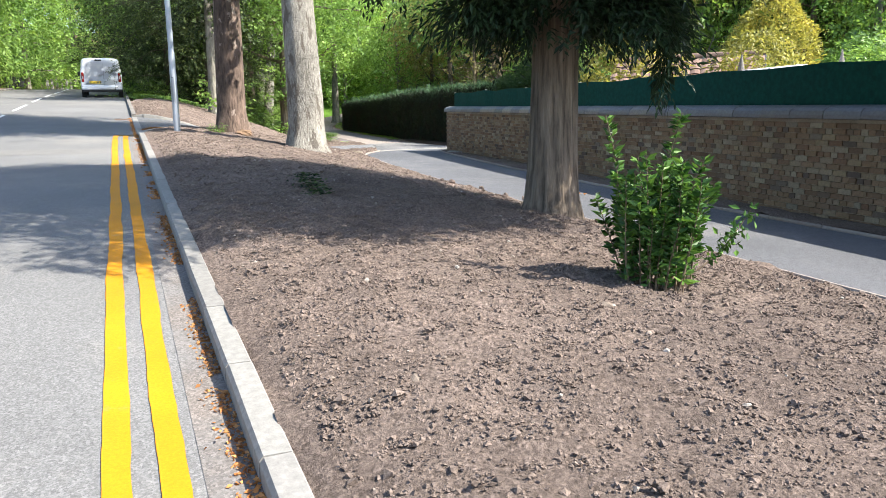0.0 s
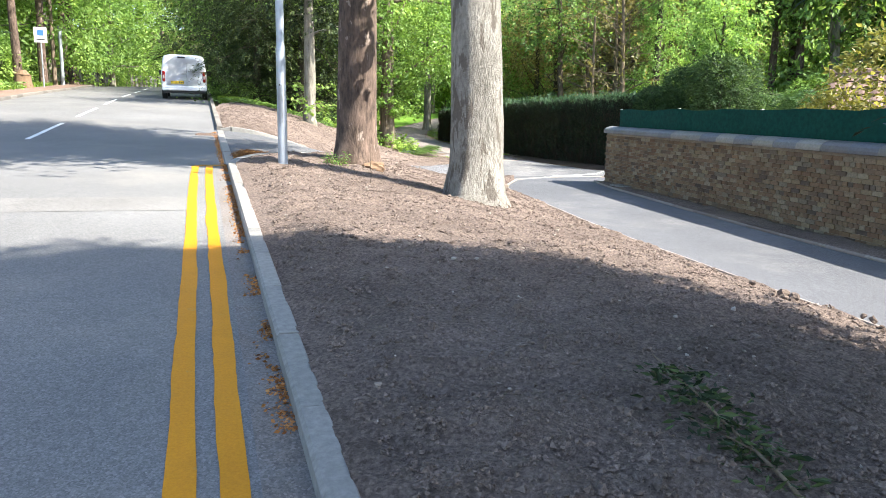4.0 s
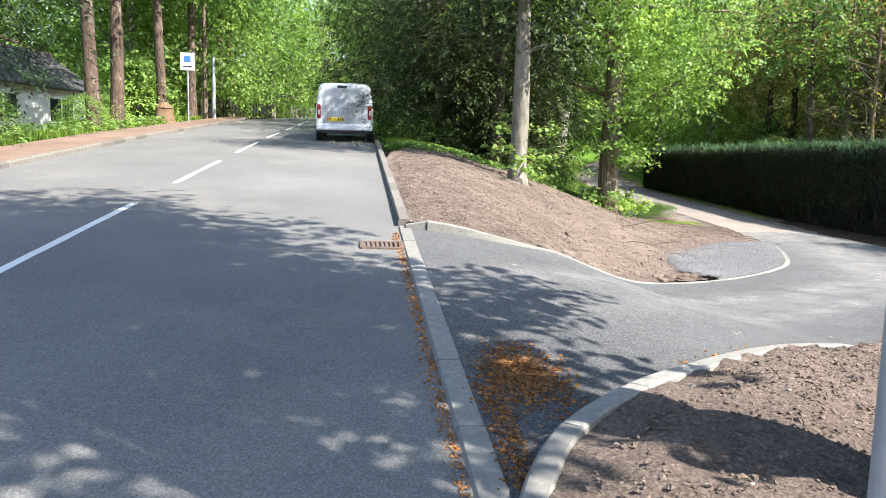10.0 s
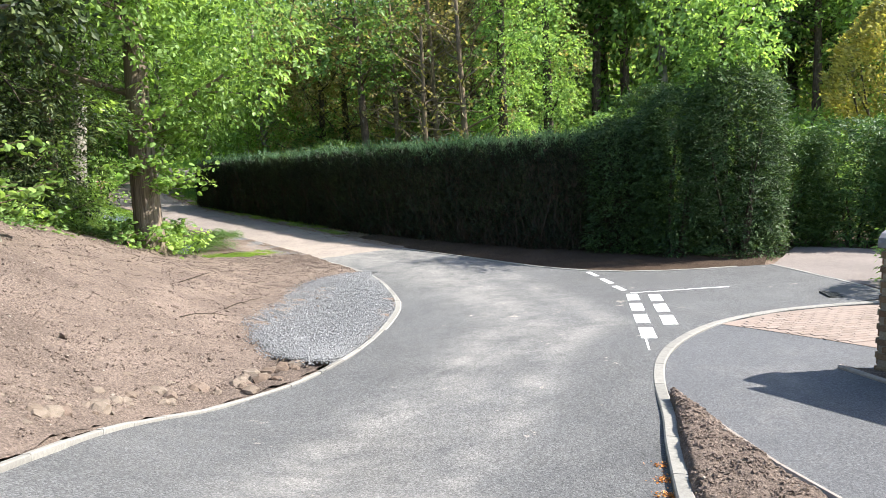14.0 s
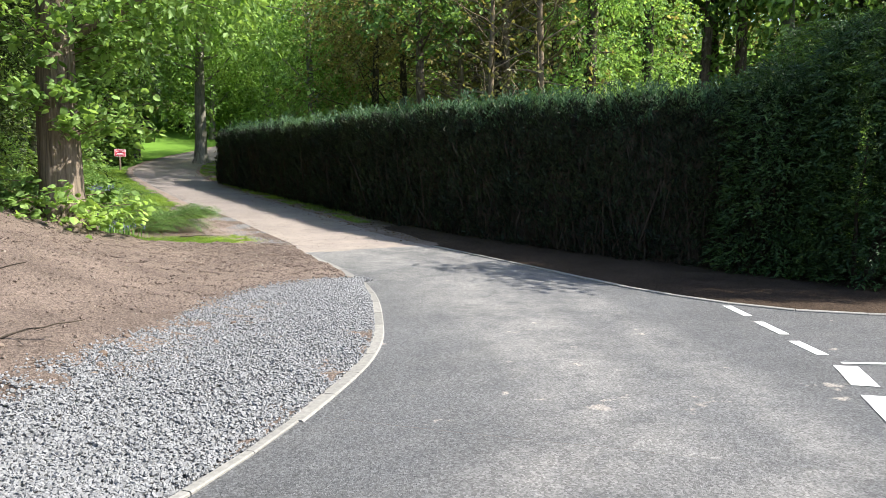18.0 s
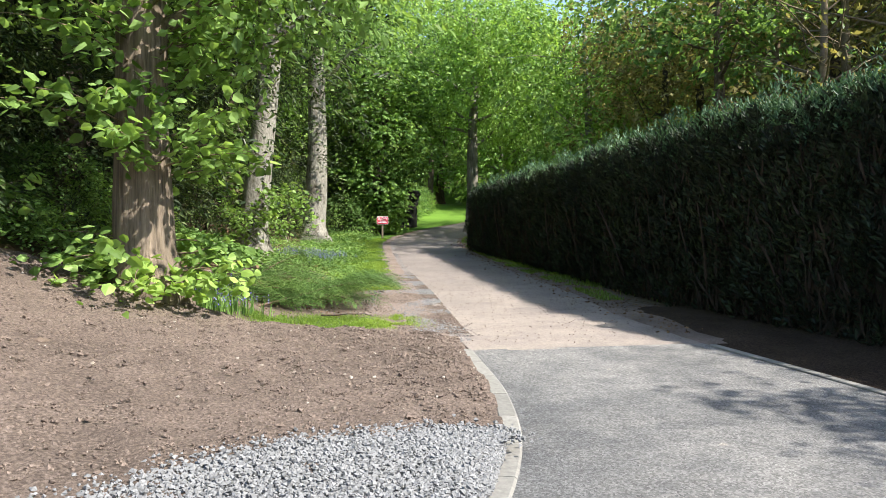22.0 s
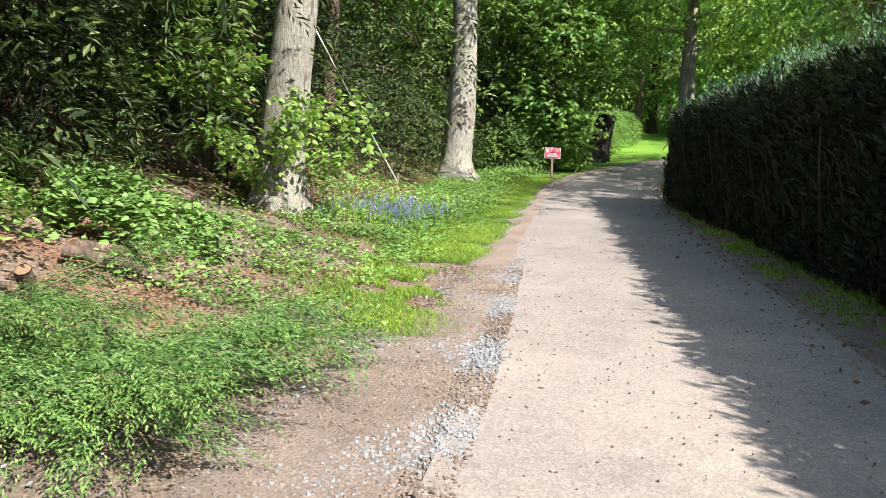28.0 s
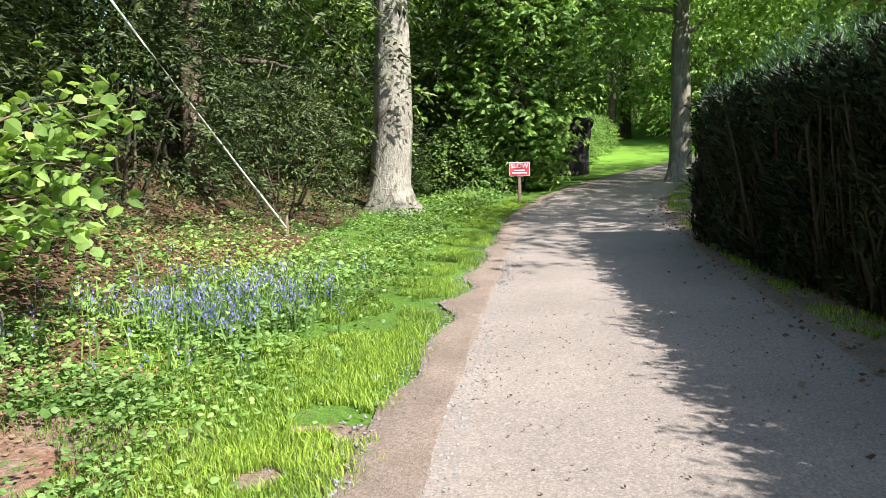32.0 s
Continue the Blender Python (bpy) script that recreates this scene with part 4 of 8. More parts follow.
def dropper(name, line, width, h0, h1, label, root=None, thin=0.8):
    """One long kerb stone that follows a plan line and sinks from h0 to h1."""
    n = len(line)
    d = np.gradient(line, axis=0)
    d /= np.linalg.norm(d, axis=1, keepdims=True)
    nr = np.stack([-d[:, 1], d[:, 0]], 1)
    q = np.linspace(0, 1, n)
    h = h0 + (h1 - h0) * q * q * (3 - 2 * q)
    zl = land(line[:, 0], line[:, 1])
    w = width / 2 * np.linspace(1, thin, n)
    V = []
    for o, z in ((w, zl - 0.1), (w, zl + h - 0.012), (w - 0.014, zl + h), (-w + 0.014, zl + h), (-w, zl + h - 0.012), (-w, zl - 0.1)):
        V.append(np.column_stack([line + nr * np.asarray(o)[:, None], z]))
    V = np.vstack(V)
    i = np.arange(n - 1)
    F = [tuple(x) for k in range(5) for x in np.stack([i + k * n, i + k * n + 1, i + (k + 1) * n + 1, i + (k + 1) * n], 1)]
    F += [tuple(k * n for k in range(6))[::-1], tuple(k * n + n - 1 for k in range(6))]
    if root is None:
        root = thing(name, Matrix(), label, "kerb", kind="structure")
    part("kerb_stone", mesh_of("kerb_stone", V, F), "kerb_concrete", root)
    return root


def curved_kerb(name, line, length, width, height, label):
    """Curved kerb stones end to end; height(x) gives each joint's height."""
    s = np.concatenate([[0], np.cumsum(np.linalg.norm(np.diff(line, axis=0), axis=1))])
    n = int(round(s[-1] / length))
    root = None
    for i in range(n):
        u = np.linspace(s[-1] * i / n + 0.004, s[-1] * (i + 1) / n - 0.004, 7)
        seg = np.stack([np.interp(u, s, line[:, 0]), np.interp(u, s, line[:, 1])], 1)
        root = dropper(name, seg, width, height(seg[0, 0]), height(seg[-1, 0]), label, root, 1.0)


curved_kerb("kerb_bed", BED_KERB, 0.78, 0.125, lambda x: 0.10 if x < 6 else max(0.022, 0.10 - 0.03 * (x - 6)), "curved concrete kerb round the planting bed")
curved_kerb("kerb_island", ISLAND_KERB[(ISLAND_KERB[:, 0] > 8.2)], 0.6, 0.14, lambda x: 0.025, "pale flush concrete edging round the gravel")
k = int(np.argmin(np.abs(ISLAND_KERB[:, 0] - 0.75)))
e = int(np.argmin(np.abs(ISLAND_KERB[:, 0] - 2.2)))
dropper("kerb_dropper", ISLAND_KERB[:k + 1], 0.15, 0.06, 0.12, "pale dropped kerb stone at the drive corner")
dropper("kerb_dropper", ISLAND_KERB[k:e + 1] + np.array([0.006, -0.004]), 0.15, 0.12, 0.028, "long pale kerb stone sinking to the flush edging")
kerb_run("kerb_hedge", DRIVE_RIGHT[3:], 0.8, 0.10, 0.03, "kerb_concrete", "thin pale edging below the hedge", flip=True)
kerb_run("kerb_crossing", np.array([(17.3, 28.2), (16.5, 27.2), (15.6, 25.95), (14.9, 25.1)]), 0.8, 0.10, 0.02, "kerb_concrete", "flush kerb where the side drive ends")
kerb_run("kerb_left", line_x(-6.69, -14, 60, 0.5), 1.0, 0.14, 0.11, "kerb_old", "old worn kerb across the road", flip=True)
kerb_run("edging_footpath", EDGING, 0.9, 0.05, 0.035, "edging_stone", "thin pinkish concrete path edging", piece="edging_stone")
kerb_run("edging_wall", FOOT_RIGHT, 0.9, 0.05, 0.035, "edging_stone", "thin concrete edging by the wall strip", piece="edging_stone")


def wobble_strip(name, pts, width, material, dz=0.005, wob=0.006, seed=0, group="", label="", category="road marking"):
    """A painted band along a plan line with slightly uneven edges."""
    line = smooth_line(pts, 0.12)
    d = np.gradient(line, axis=0)
    d /= np.linalg.norm(d, axis=1, keepdims=True)
    nrm = np.stack([d[:, 1], -d[:, 0]], 1)
    g = np.random.default_rng(seed)
    wl, wr = (np.convolve(g.normal(0, 1, len(line) + 4), np.ones(5) / 5, "valid") * wob * 1.6 for _ in (0, 1))
    a, b = line - nrm * (width / 2 + wl)[:, None], line + nrm * (width / 2 + wr)[:, None]
    V = []
    for p in (a, b):
        V.append(np.column_stack([p, surf(p[:, 0], p[:, 1]) + dz]))
    n = len(line)
    V = np.vstack(V)
    i = np.arange(n - 1)
    F = np.stack([i, i + n, i + n + 1, i + 1], 1)
    if np.cross(V[F[0, 1]] - V[F[0, 0]], V[F[0, 2]] - V[F[0, 0]])[2] < 0:
        F = F[:, ::-1]
    ob = part(name, np_mesh(name, V, F), material)
    return tagged(ob, label, category, group, "structure")


def surf(x, y):
    z = land(x, y)
    t = np.clip((x + 6.62) / 6.98, 0, 1)
    return np.where(x < KERB_X, z + 0.02 * np.sin(np.pi * t), z + 0.012)


for cx, sd in ((-0.118, 1), (0.080, 2)):
    xs = [(cx + random.uniform(-0.006, 0.006), y) for y in np.arange(-14, 17.9, 1.6)] + [(cx + 0.015, 17.85)]
    wobble_strip("yellow_line", xs, 0.106, "paint_yellow", 0.005, 0.006, sd, "double yellow lines", "uneven bright yellow painted parking line")
wobble_strip("yellow_line", [(-0.12, 17.88), (0.1, 17.89), (0.34, 17.9)], 0.09, "paint_yellow", 0.009, 0.006, 5, "double yellow lines", "short yellow end bar across the double lines")
for k, y in enumerate([15.5, 21.8, 28.0, 34.2, 40.4, 46.6, 52.8, 59, 9.2, 2.9]):
    wobble_strip("centre_dash", [(-3.16, y), (-3.16, y + 2), (-3.16, y + 4.0)], 0.10, "paint_white", 0.006, 0.004, 20 + k, "centre line dashes", "worn white centre line dash")
# give way marks at the side drive
GW = Vector((-0.775, -0.632))
for k in range(4):
    for c, (ox, oy) in enumerate(((12.82, 28.54), (12.955, 28.18))):
        if c == 1 and k == 3:
            continue
        p0 = Vector((ox, oy)) + GW * (k * 0.94)
        p1 = p0 + GW * 0.66
        wobble_strip("give_way_mark", [tuple(p0), tuple((p0 + p1) / 2), tuple(p1)], 0.2, "paint_white", 0.006, 0.003, 40 + k + 10 * c, "give way marks", "fresh white give way block")
wobble_strip("side_line", [(12.9, 28.62), (13.55, 28.06), (14.24, 27.49)], 0.065, "paint_white", 0.007, 0.003, 61, label="thin white line into the side drive")
wobble_strip("side_line", [(10.12, 26.40), (9.86, 26.19), (9.62, 26.0)], 0.03, "paint_white", 0.006, 0.003, 62, label="thin chalky white line end")
for k, (p, q) in enumerate((((13.07, 28.87), (13.42, 29.36)), ((13.64, 29.58), (14.03, 30.13)), ((14.24, 30.40), (14.60, 30.93)))):
    wobble_strip("edge_dash", [p, ((p[0] + q[0]) / 2, (p[1] + q[1]) / 2), q], 0.11, "paint_white", 0.006, 0.003, 70 + k, "edge dashes", "short white edge dash")


# ------------------------------------------------------------------ brick wall with coping and green screen
WALL_A, WALL_B = Vector((10.46, 23.78)), Vector((6.6, -12.0))


def build_wall():
    d = (WALL_B - WALL_A).normalized()
    L = (WALL_B - WALL_A).length
    n = Vector((d.y, -d.x))
    if n.x > 0:
        n = -n                      # outward, to the footpath
    zb0, zb1 = land1(*WALL_A), land1(10.46 - 0.108 * 14.6, 9.2)
    slope = -0.0385
    ang = math.atan2(d.y, d.x)
    frame_m = Matrix.Translation((WALL_A.x, WALL_A.y, 0.80)) @ Euler((0, -math.atan(slope), ang)).to_matrix().to_4x4()
    # local x runs along the wall, y is outward when flipped
    out = 1 if (Vector((-math.sin(ang), math.cos(ang))).dot(n) > 0) else -1
    root = thing("wall_garden", frame_m, "long weathered brown brick garden wall", "wall", kind="structure")
    H, TH = 1.36, 0.33
    part("core", box_bm(L - 0.02, TH - 0.03, H + 0.5, (L / 2, -out * TH / 2, H / 2 - 0.26)), "mortar", root)
    bl, bh, j = 0.215, 0.066, 0.011
    def brick(l):
        return box_bm(l, 0.05, bh, bevel=0.006)
    full, half = bpy.data.meshes.new("brick"), bpy.data.meshes.new("brick")
    for me, l in ((full, bl), (half, 0.102)):
        b = brick(l)
        b.to_mesh(me)
        b.free()
        me.materials.append(MATS["brick"])
    endv = bpy.data.meshes.new("brick")
    b = box_bm(0.05, bl, bh, bevel=0.006)
    b.to_mesh(endv)
    b.free()
    endv.materials.append(MATS["brick"])
    V, F, count = [], [], 0
    g = np.random.default_rng(21)
    rows = int(H / (bh + j))
    for r in range(-3, rows):
        z = (r + 0.5) * (bh + j)
        header = r % 4 == 3
        l = 0.102 if header else bl
        x = 0.0 - (0.06 if header else (0.11 if r % 2 else 0.0))
        while x < min(L, 27):
            cx = x + l / 2
            if cx > 0.02:
                off = -out * 0.02 + g.normal(0, 0.0035)
                if cx < 2.9 and count < 285:
                    m = pose(cx, off, z, g.normal(0, 0.6), g.normal(0, 0.5), g.normal(0, 0.8))
                    part("brick", half if header else full, None, root, at=m)
                    count += 1
                else:
                    a, h2, t2 = l / 2, bh / 2, 0.022
                    o = len(V)
                    ys = (off + out * 0.02, off - out * 0.03)
                    for sx in (-a, a):
                        for sz in (-h2, h2):
                            V.append((cx + sx, ys[0], z + sz))
                    for sx in (-a - 0.004, a + 0.004):
                        for sz in (-h2 - 0.004, h2 + 0.004):
                            V.append((cx + sx, ys[1], z + sz))
                    q = [(0, 2, 3, 1), (0, 1, 5, 4), (2, 6, 7, 3), (0, 4, 6, 2), (1, 3, 7, 5)]
                    F += [tuple(i + o for i in (f if out < 0 else f[::-1])) for f in q]
            x += l + j
        for k in range(1):
            yy = -out * (0.05 + (0.13 if r % 2 else 0.10))
            part("brick", endv, None, root, at=pose(-0.012, yy, z, 0, 0, g.normal(0, 1)))
    tagged(part("far_bricks", mesh_of("far_bricks", V, F), "brick_joined", root), kind="stuff")
    # rounded coping bricks
    sec = [(0.24 * math.cos(a), 0.13 * math.sin(a)) for a in np.linspace(0, math.pi, 9)]
    def coping(l):
        Vc = [(0, y, z + 0.05) for y, z in sec] + [(l, y, z + 0.05) for y, z in sec]
        Vc += [(0, 0.24, 0), (0, -0.24, 0), (l, 0.24, 0), (l, -0.24, 0)]
        n9 = 9
        Fc = [(i, i + n9, i + n9 + 1, i + 1) for i in range(8)]
        Fc += [(18, 20, 9, 0), (8, 17, 21, 19), (18, 0, 1, 2, 3, 4, 5, 6, 7, 8, 19), (20, 21, 17, 16, 15, 14, 13, 12, 11, 10, 9), (18, 19, 21, 20)]
        return mesh_of("coping_stone", Vc, Fc)
    cs = coping(0.59)
    cs.materials.append(MATS["coping_brick"])
    for i in range(int(L / 0.6)):
        part("coping_stone", cs, None, root, at=pose(i * 0.6 - 0.02, -out * TH / 2, H, g.normal(0, 0.4), 0, g.normal(0, 0.3)))
    # green screen with steel posts
    screen = thing("screen_fence", frame_m, "dark green windbreak mesh on steel posts above the wall", "fence")
    x0, x1, npan = 0.42, 28.0, 46
    P = []
    for i in range(npan + 1):
        x = x0 + (x1 - x0) * i / npan
        sag = 0.02 * math.sin(i * 1.7) + (0.0 if i % 5 == 0 else -0.012)
        yo = -out * TH / 2 + 0.012 * math.sin(i * 2.3)
        P.append((x, yo, H + 0.14, H + 0.62 + 0.007 * x + sag))
    Vs = [(x, y, a) for x, y, a, b in P] + [(x, y, b) for x, y, a, b in P] + [(x, y + 0.01, a) for x, y, a, b in P] + [(x, y + 0.01, b) for x, y, a, b in P]
    m1 = len(P)
    Fs = [(i, i + 1, m1 + i + 1, m1 + i) for i in range(m1 - 1)] + [(2 * m1 + i + 1, 2 * m1 + i, 3 * m1 + i, 3 * m1 + i + 1) for i in range(m1 - 1)] + [(m1 + i, m1 + i + 1, 3 * m1 + i + 1, 3 * m1 + i) for i in range(m1 - 1)]
    part("mesh_screen", mesh_of("mesh_screen", Vs, Fs), "green_mesh", screen)
    post = bpy.data.meshes.new("post")
    b = box_bm(0.05, 0.05, 0.60, (0, 0, 0.30), 0.004)
    b.to_mesh(post)
    b.free()
    post.materials.append(MATS["post_steel"])
    for i in range(0, npan + 1, 5):
        x, y, a, bz = P[i]
        part("post", post, None, screen, at=pose(x, y + out * -0.035, bz - 0.585))


build_wall()

# ------------------------------------------------------------------ trees
def limb_path(start, direction, length, bend, n, g, lift=0.15):
    p, d = Vector(start), Vector(direction).normalized()
    pts = [p.copy()]
    for _ in range(n):
        d = (d + Vector(g.normal(0, bend, 3)) + Vector((0, 0, lift / n))).normalized()
        p = p + d * (length / n)
        pts.append(p.copy())
    return pts


def build_tree(name, m, label, h, r, bark, leaf, crown, n_leaf, leaf_size, seed, lean=(0, 0), limbs=9, flare=0.25, ridges=0, group="", category="tree", droop=0.0, clump=0.55, sides=14, dirz=0.0, bare=0.0, crown_shape=1.0, trunk_top=None, near=True, conifer=False):
    """crown = (lowest z, highest z, radius). Trunk, limbs and a leafy crown of many small leaves with gaps."""
    g = np.random.default_rng(seed)
    root = thing(name, m, label, category, group)
    c0, c1, cr = crown
    top = trunk_top or h * 0.8
    zs = [-0.25, 0.05, 0.25, 0.6, 1.2] + list(np.linspace(2.0, top, 7))
    pts, rad = [], []
    for z in zs:
        t = max(0, z) / top
        wob = 0.10 * r * math.sin(z * 0.9 + seed)
        pts.append((lean[0] * z + wob, lean[1] * z + wob * 0.6, z))
        rad.append(r * (1.28 if z <= 0.06 else 1.12 if z < 0.3 else 1.02 if z < 0.7 else 1.0) * (1 - 0.62 * t ** 1.2))
    v, f = tube(pts, rad, sides, 0.10, seed, flare, ridges)
    part("trunk", mesh_of("trunk", v, f, True), bark, root)
    tubes, cl = [], []
    for i in range(limbs):
        zb = c0 + (min(top, c1) - c0) * (i + 0.3) / limbs * 0.92
        a = i * 2.4 + g.uniform(-0.5, 0.5)
        t = (zb - c0) / (c1 - c0)
        reach = cr * (1 - 0.55 * abs(2 * t - 0.8) ** 1.5 * crown_shape) * g.uniform(0.75, 1.1)
        start = (lean[0] * zb, lean[1] * zb, max(0.5, zb))
        lp = limb_path(start, (math.cos(a), math.sin(a), 0.45 - droop), reach * 1.05, 0.16, 6, g, 0.3 - droop)
        lr = max(0.025, r * 0.30 * (1 - 0.6 * t))
        tubes.append(tube(lp, [lr * (1 - 0.8 * q / 6) for q in range(7)], 6, 0.08, seed + i))
        for q in (2, 3, 4, 5, 6):
            cl.append((*lp[q], 0.5 + 0.15 * q))
            if q >= 3:
                tw = limb_path(lp[q], (math.cos(a + g.uniform(-1.4, 1.4)), math.sin(a + g.uniform(-1.4, 1.4)), g.uniform(-0.4, 0.6) - droop), reach * 0.45, 0.2, 3, g, 0.1 - droop)
                tubes.append(tube(tw, [lr * 0.3, lr * 0.22, lr * 0.15, lr * 0.08], 4))
                cl += [(*tw[2], 0.8), (*tw[3], 0.9)]
    if near:
        for i in range(limbs):
            v, f = join_tubes(tubes[i * 5:(i + 1) * 5])
            part("limb", mesh_of("limb", v, f, True), bark, root)
    else:
        v, f = join_tubes(tubes)
        tagged(part("branchwork", mesh_of("branchwork", v, f, True), bark, root), kind="stuff")
    cl = np.array(cl)
    # extra clumps fill the crown unevenly
    extra = []
    while len(extra) < max(10, len(cl) // 2):
        q = g.uniform(-1, 1, 3)
        if np.dot(q, q) < 1 and g.uniform() > 0.25:
            extra.append((lean[0] * c1 * 0.7 + q[0] * cr * 0.9, lean[1] * c1 * 0.7 + q[1] * cr * 0.9, (c0 + c1) / 2 + q[2] * (c1 - c0) / 2, 0.9))
    cl = np.vstack([cl, extra])
    if not near:
        cl = cl[g.permutation(len(cl))[:85]]
        cl[:, 3] *= 1.35
    kk = 9 if conifer else 6
    n_leaf //= kk
    pick = g.integers(0, len(cl), n_leaf)
    sp = cl[pick, 3:4] * clump * (cr / 3.0) ** 0.5
    u = g.normal(0, 1, (n_leaf, 3))
    u /= np.linalg.norm(u, axis=1, keepdims=True)
    off = u * sp * 1.75 * g.uniform(0.05, 1, (n_leaf, 1)) ** 0.45
    off[:, 2] *= 0.75
    if droop:
        off[:, 2] -= np.abs(g.normal(0, 1, n_leaf)) * droop * 0.9
    c = cl[pick, :3] + off
    ok = c[:, 2] > c0 - 0.6
    c, u = c[ok], u[ok]
    if conifer:
        d = u * [1, 1, 0.3] + g.normal(0, 0.35, c.shape)
        c, d, up = sprays(c, d, kk, leaf_size * 3.6, g, 0.75, 0.45)
        V, F = kites(c, d, leaf_size, 0.36, g=g, nrm=up * 0.7 + np.repeat(u, kk, 0) * 0.6)
    else:
        d = u * [1, 1, 0.4] + g.normal(0, 0.6, c.shape)
        d[:, 2] -= 0.25 + droop - dirz
        c, d, up = sprays(c, d, kk, leaf_size * 2.6, g, 0.9, 0.35 + droop)
        d = d + g.normal(0, 0.3, d.shape)
        V, F = kites(c, d, leaf_size, 0.62, g=g, nrm=up * 0.5 + np.repeat(u, kk, 0) * 0.9 + g.normal(0, 0.35, up.shape))
    part("crown", np_mesh("crown", V, F), leaf, root)
    return root


def on_land(x, y, dz=0.0, rz=0.0, s=1.0):
    return Matrix.Translation((x, y, land1(x, y) + dz)) @ pose(0, 0, 0, 0, 0, rz) @ Matrix.Diagonal((s, s, s, 1))


# trees of the bed and beside the drive
def build_conifer():
    """Fluted trunk with low drooping boughs of fine dark sprays."""
    g = np.random.default_rng(31)
    root = thing("conifer_tree", on_land(4.55, 7.35), "dark conifer with fluted brown trunk and low drooping boughs", "tree")
    zs = [-0.25, 0.05, 0.3, 0.7, 1.3, 2.0, 3.0, 4.6, 6.5, 9.0]
    v, f = tube([(0.03 * z, 0.0, z) for z in zs], [0.40, 0.34, 0.295, 0.275, 0.262, 0.253, 0.235, 0.19, 0.125, 0.05], 56, 0.07, 31, 0.22, 13)
    part("trunk", mesh_of("trunk", v, f, True), "bark_ridged", root)
    V, D = [], []
    for i in range(108):
        low = i < 24
        z = 2.45 + (1.4 * i / 24 if low else 1.3 + 4.6 * (i - 24) / 74)
        a = i * 2.39996 + g.uniform(-0.25, 0.25)
        reach = g.uniform(1.3, 2.2) if low else (3.1 - 1.35 * math.sin(a)) * min(1.0, max(0.25, (9.2 - z) / 3.2)) * g.uniform(0.85, 1.08)
        if i >= 98:
            z, a, reach = 4.5 + 0.2 * (i - 98), -1.45 + 0.11 * (i - 98), g.uniform(4.2, 4.9)
        if math.sin(a) < -0.2:
            reach = min(reach, (0.6 * z + 1.15) / -math.sin(a))
        if low and math.sin(a) > -0.15:
            reach *= 0.5
        lp = limb_path((0.03 * z, 0, z), (math.cos(a), math.sin(a), 0.28), reach, 0.10, 7, g, -0.75)
        r0 = 0.045 if low else 0.03
        v, f = tube(lp, [r0 * (1 - 0.12 * q) for q in range(8)], 6)
        part("bough", mesh_of("bough", v, f, True), "bark_dark", root)
        n = 180 if low else int(260 + 110 * max(0.0, -math.sin(a)))
        t = g.uniform(0.18, 1.0, n) ** 0.8 * 6.98
        k = t.astype(int)
        P = np.array([p[:] for p in lp])
        c = P[k] + (P[np.minimum(k + 1, 7)] - P[k]) * (t - k)[:, None]
        wid = (0.16 if low else 0.26) + 0.30 * np.sin(np.clip(t / 7, 0, 1) * math.pi)
        side = np.array([-math.sin(a), math.cos(a), 0])
        o = g.normal(0, 1, n) * wid
        c = c + side * o[:, None] + np.column_stack([np.zeros(n), np.zeros(n), -np.abs(o) * 0.45 - np.abs(g.normal(0, 0.13, n)) + 0.03])
        V.append(c)
        D.append(np.column_stack([np.full(n, math.cos(a) * 0.5), np.full(n, math.sin(a) * 0.5), np.full(n, -0.55)]) + side * np.sign(o)[:, None] * 0.6 + g.normal(0, 0.35, (n, 3)))
    # one long hanging spray
    n = 60
    t = g.uniform(0, 1, n)
    V.append(np.column_stack([0.95 + g.normal(0, 0.07, n) * (1.2 - t), -0.75 + g.normal(0, 0.07, n) * (1.2 - t), 2.6 - 1.0 * t]))
    D.append(np.column_stack([g.normal(0, 0.3, n), g.normal(0, 0.3, n), np.full(n, -1.0)]))
    c, d, nr = sprays(np.vstack(V), np.vstack(D), 8, 0.30, g, 0.55, 0.35)
    part("foliage", np_mesh("foliage", *kites(c, d, 0.105, 0.30, 0.15, g=g, nrm=nr)), "needle_dark", root)


build_conifer()
build_tree("plane_tree", on_land(3.55, 15.45), "old tree with pale flaking grey bark", 13, 0.38, "bark_pale", "leaf_green", (6.2, 12.5, 2.9), 15000, 0.19, 32, (0.0, 0.015), 9, 0.25, 0, clump=0.7, sides=26)
build_tree("sycamore_tree", on_land(2.38, 17.95), "old tree with flaking red-brown bark and fresh leaves", 13, 0.34, "bark_brown", "leaf_fresh", (5.6, 11, 2.9), 17000, 0.20, 33, (0.035, 0.0), 10, 0.35, 0, clump=0.7, sides=26)
build_tree("lime_tree", on_land(8.15, 39.25), "lime tree with ridged grey-brown trunk and leafy shoots", 14, 0.33, "bark_ridged", "leaf_lime", (2.9, 13, 4.4), 26000, 0.15, 34, (0.0, 0.0), 11, 0.3, 9, clump=0.62, sides=28)
build_tree("lime_tree", on_land(8.75, 48.3), "pale-trunked lime tree with low leafy shoots", 15, 0.33, "bark_pale", "leaf_lime", (5.0, 14, 4.2), 11000, 0.15, 35, (0.085, 0.0), 10, 0.3, 0, clump=0.62, sides=24)
build_tree("beech_tree", on_land(10.35, 60.0), "tall straight tree with mottled buff trunk", 16, 0.46, "bark_pale", "leaf_green", (6.0, 15, 4.6), 9000, 0.16, 36, (0.012, 0.0), 9, 0.35, 0, clump=0.66, sides=24)
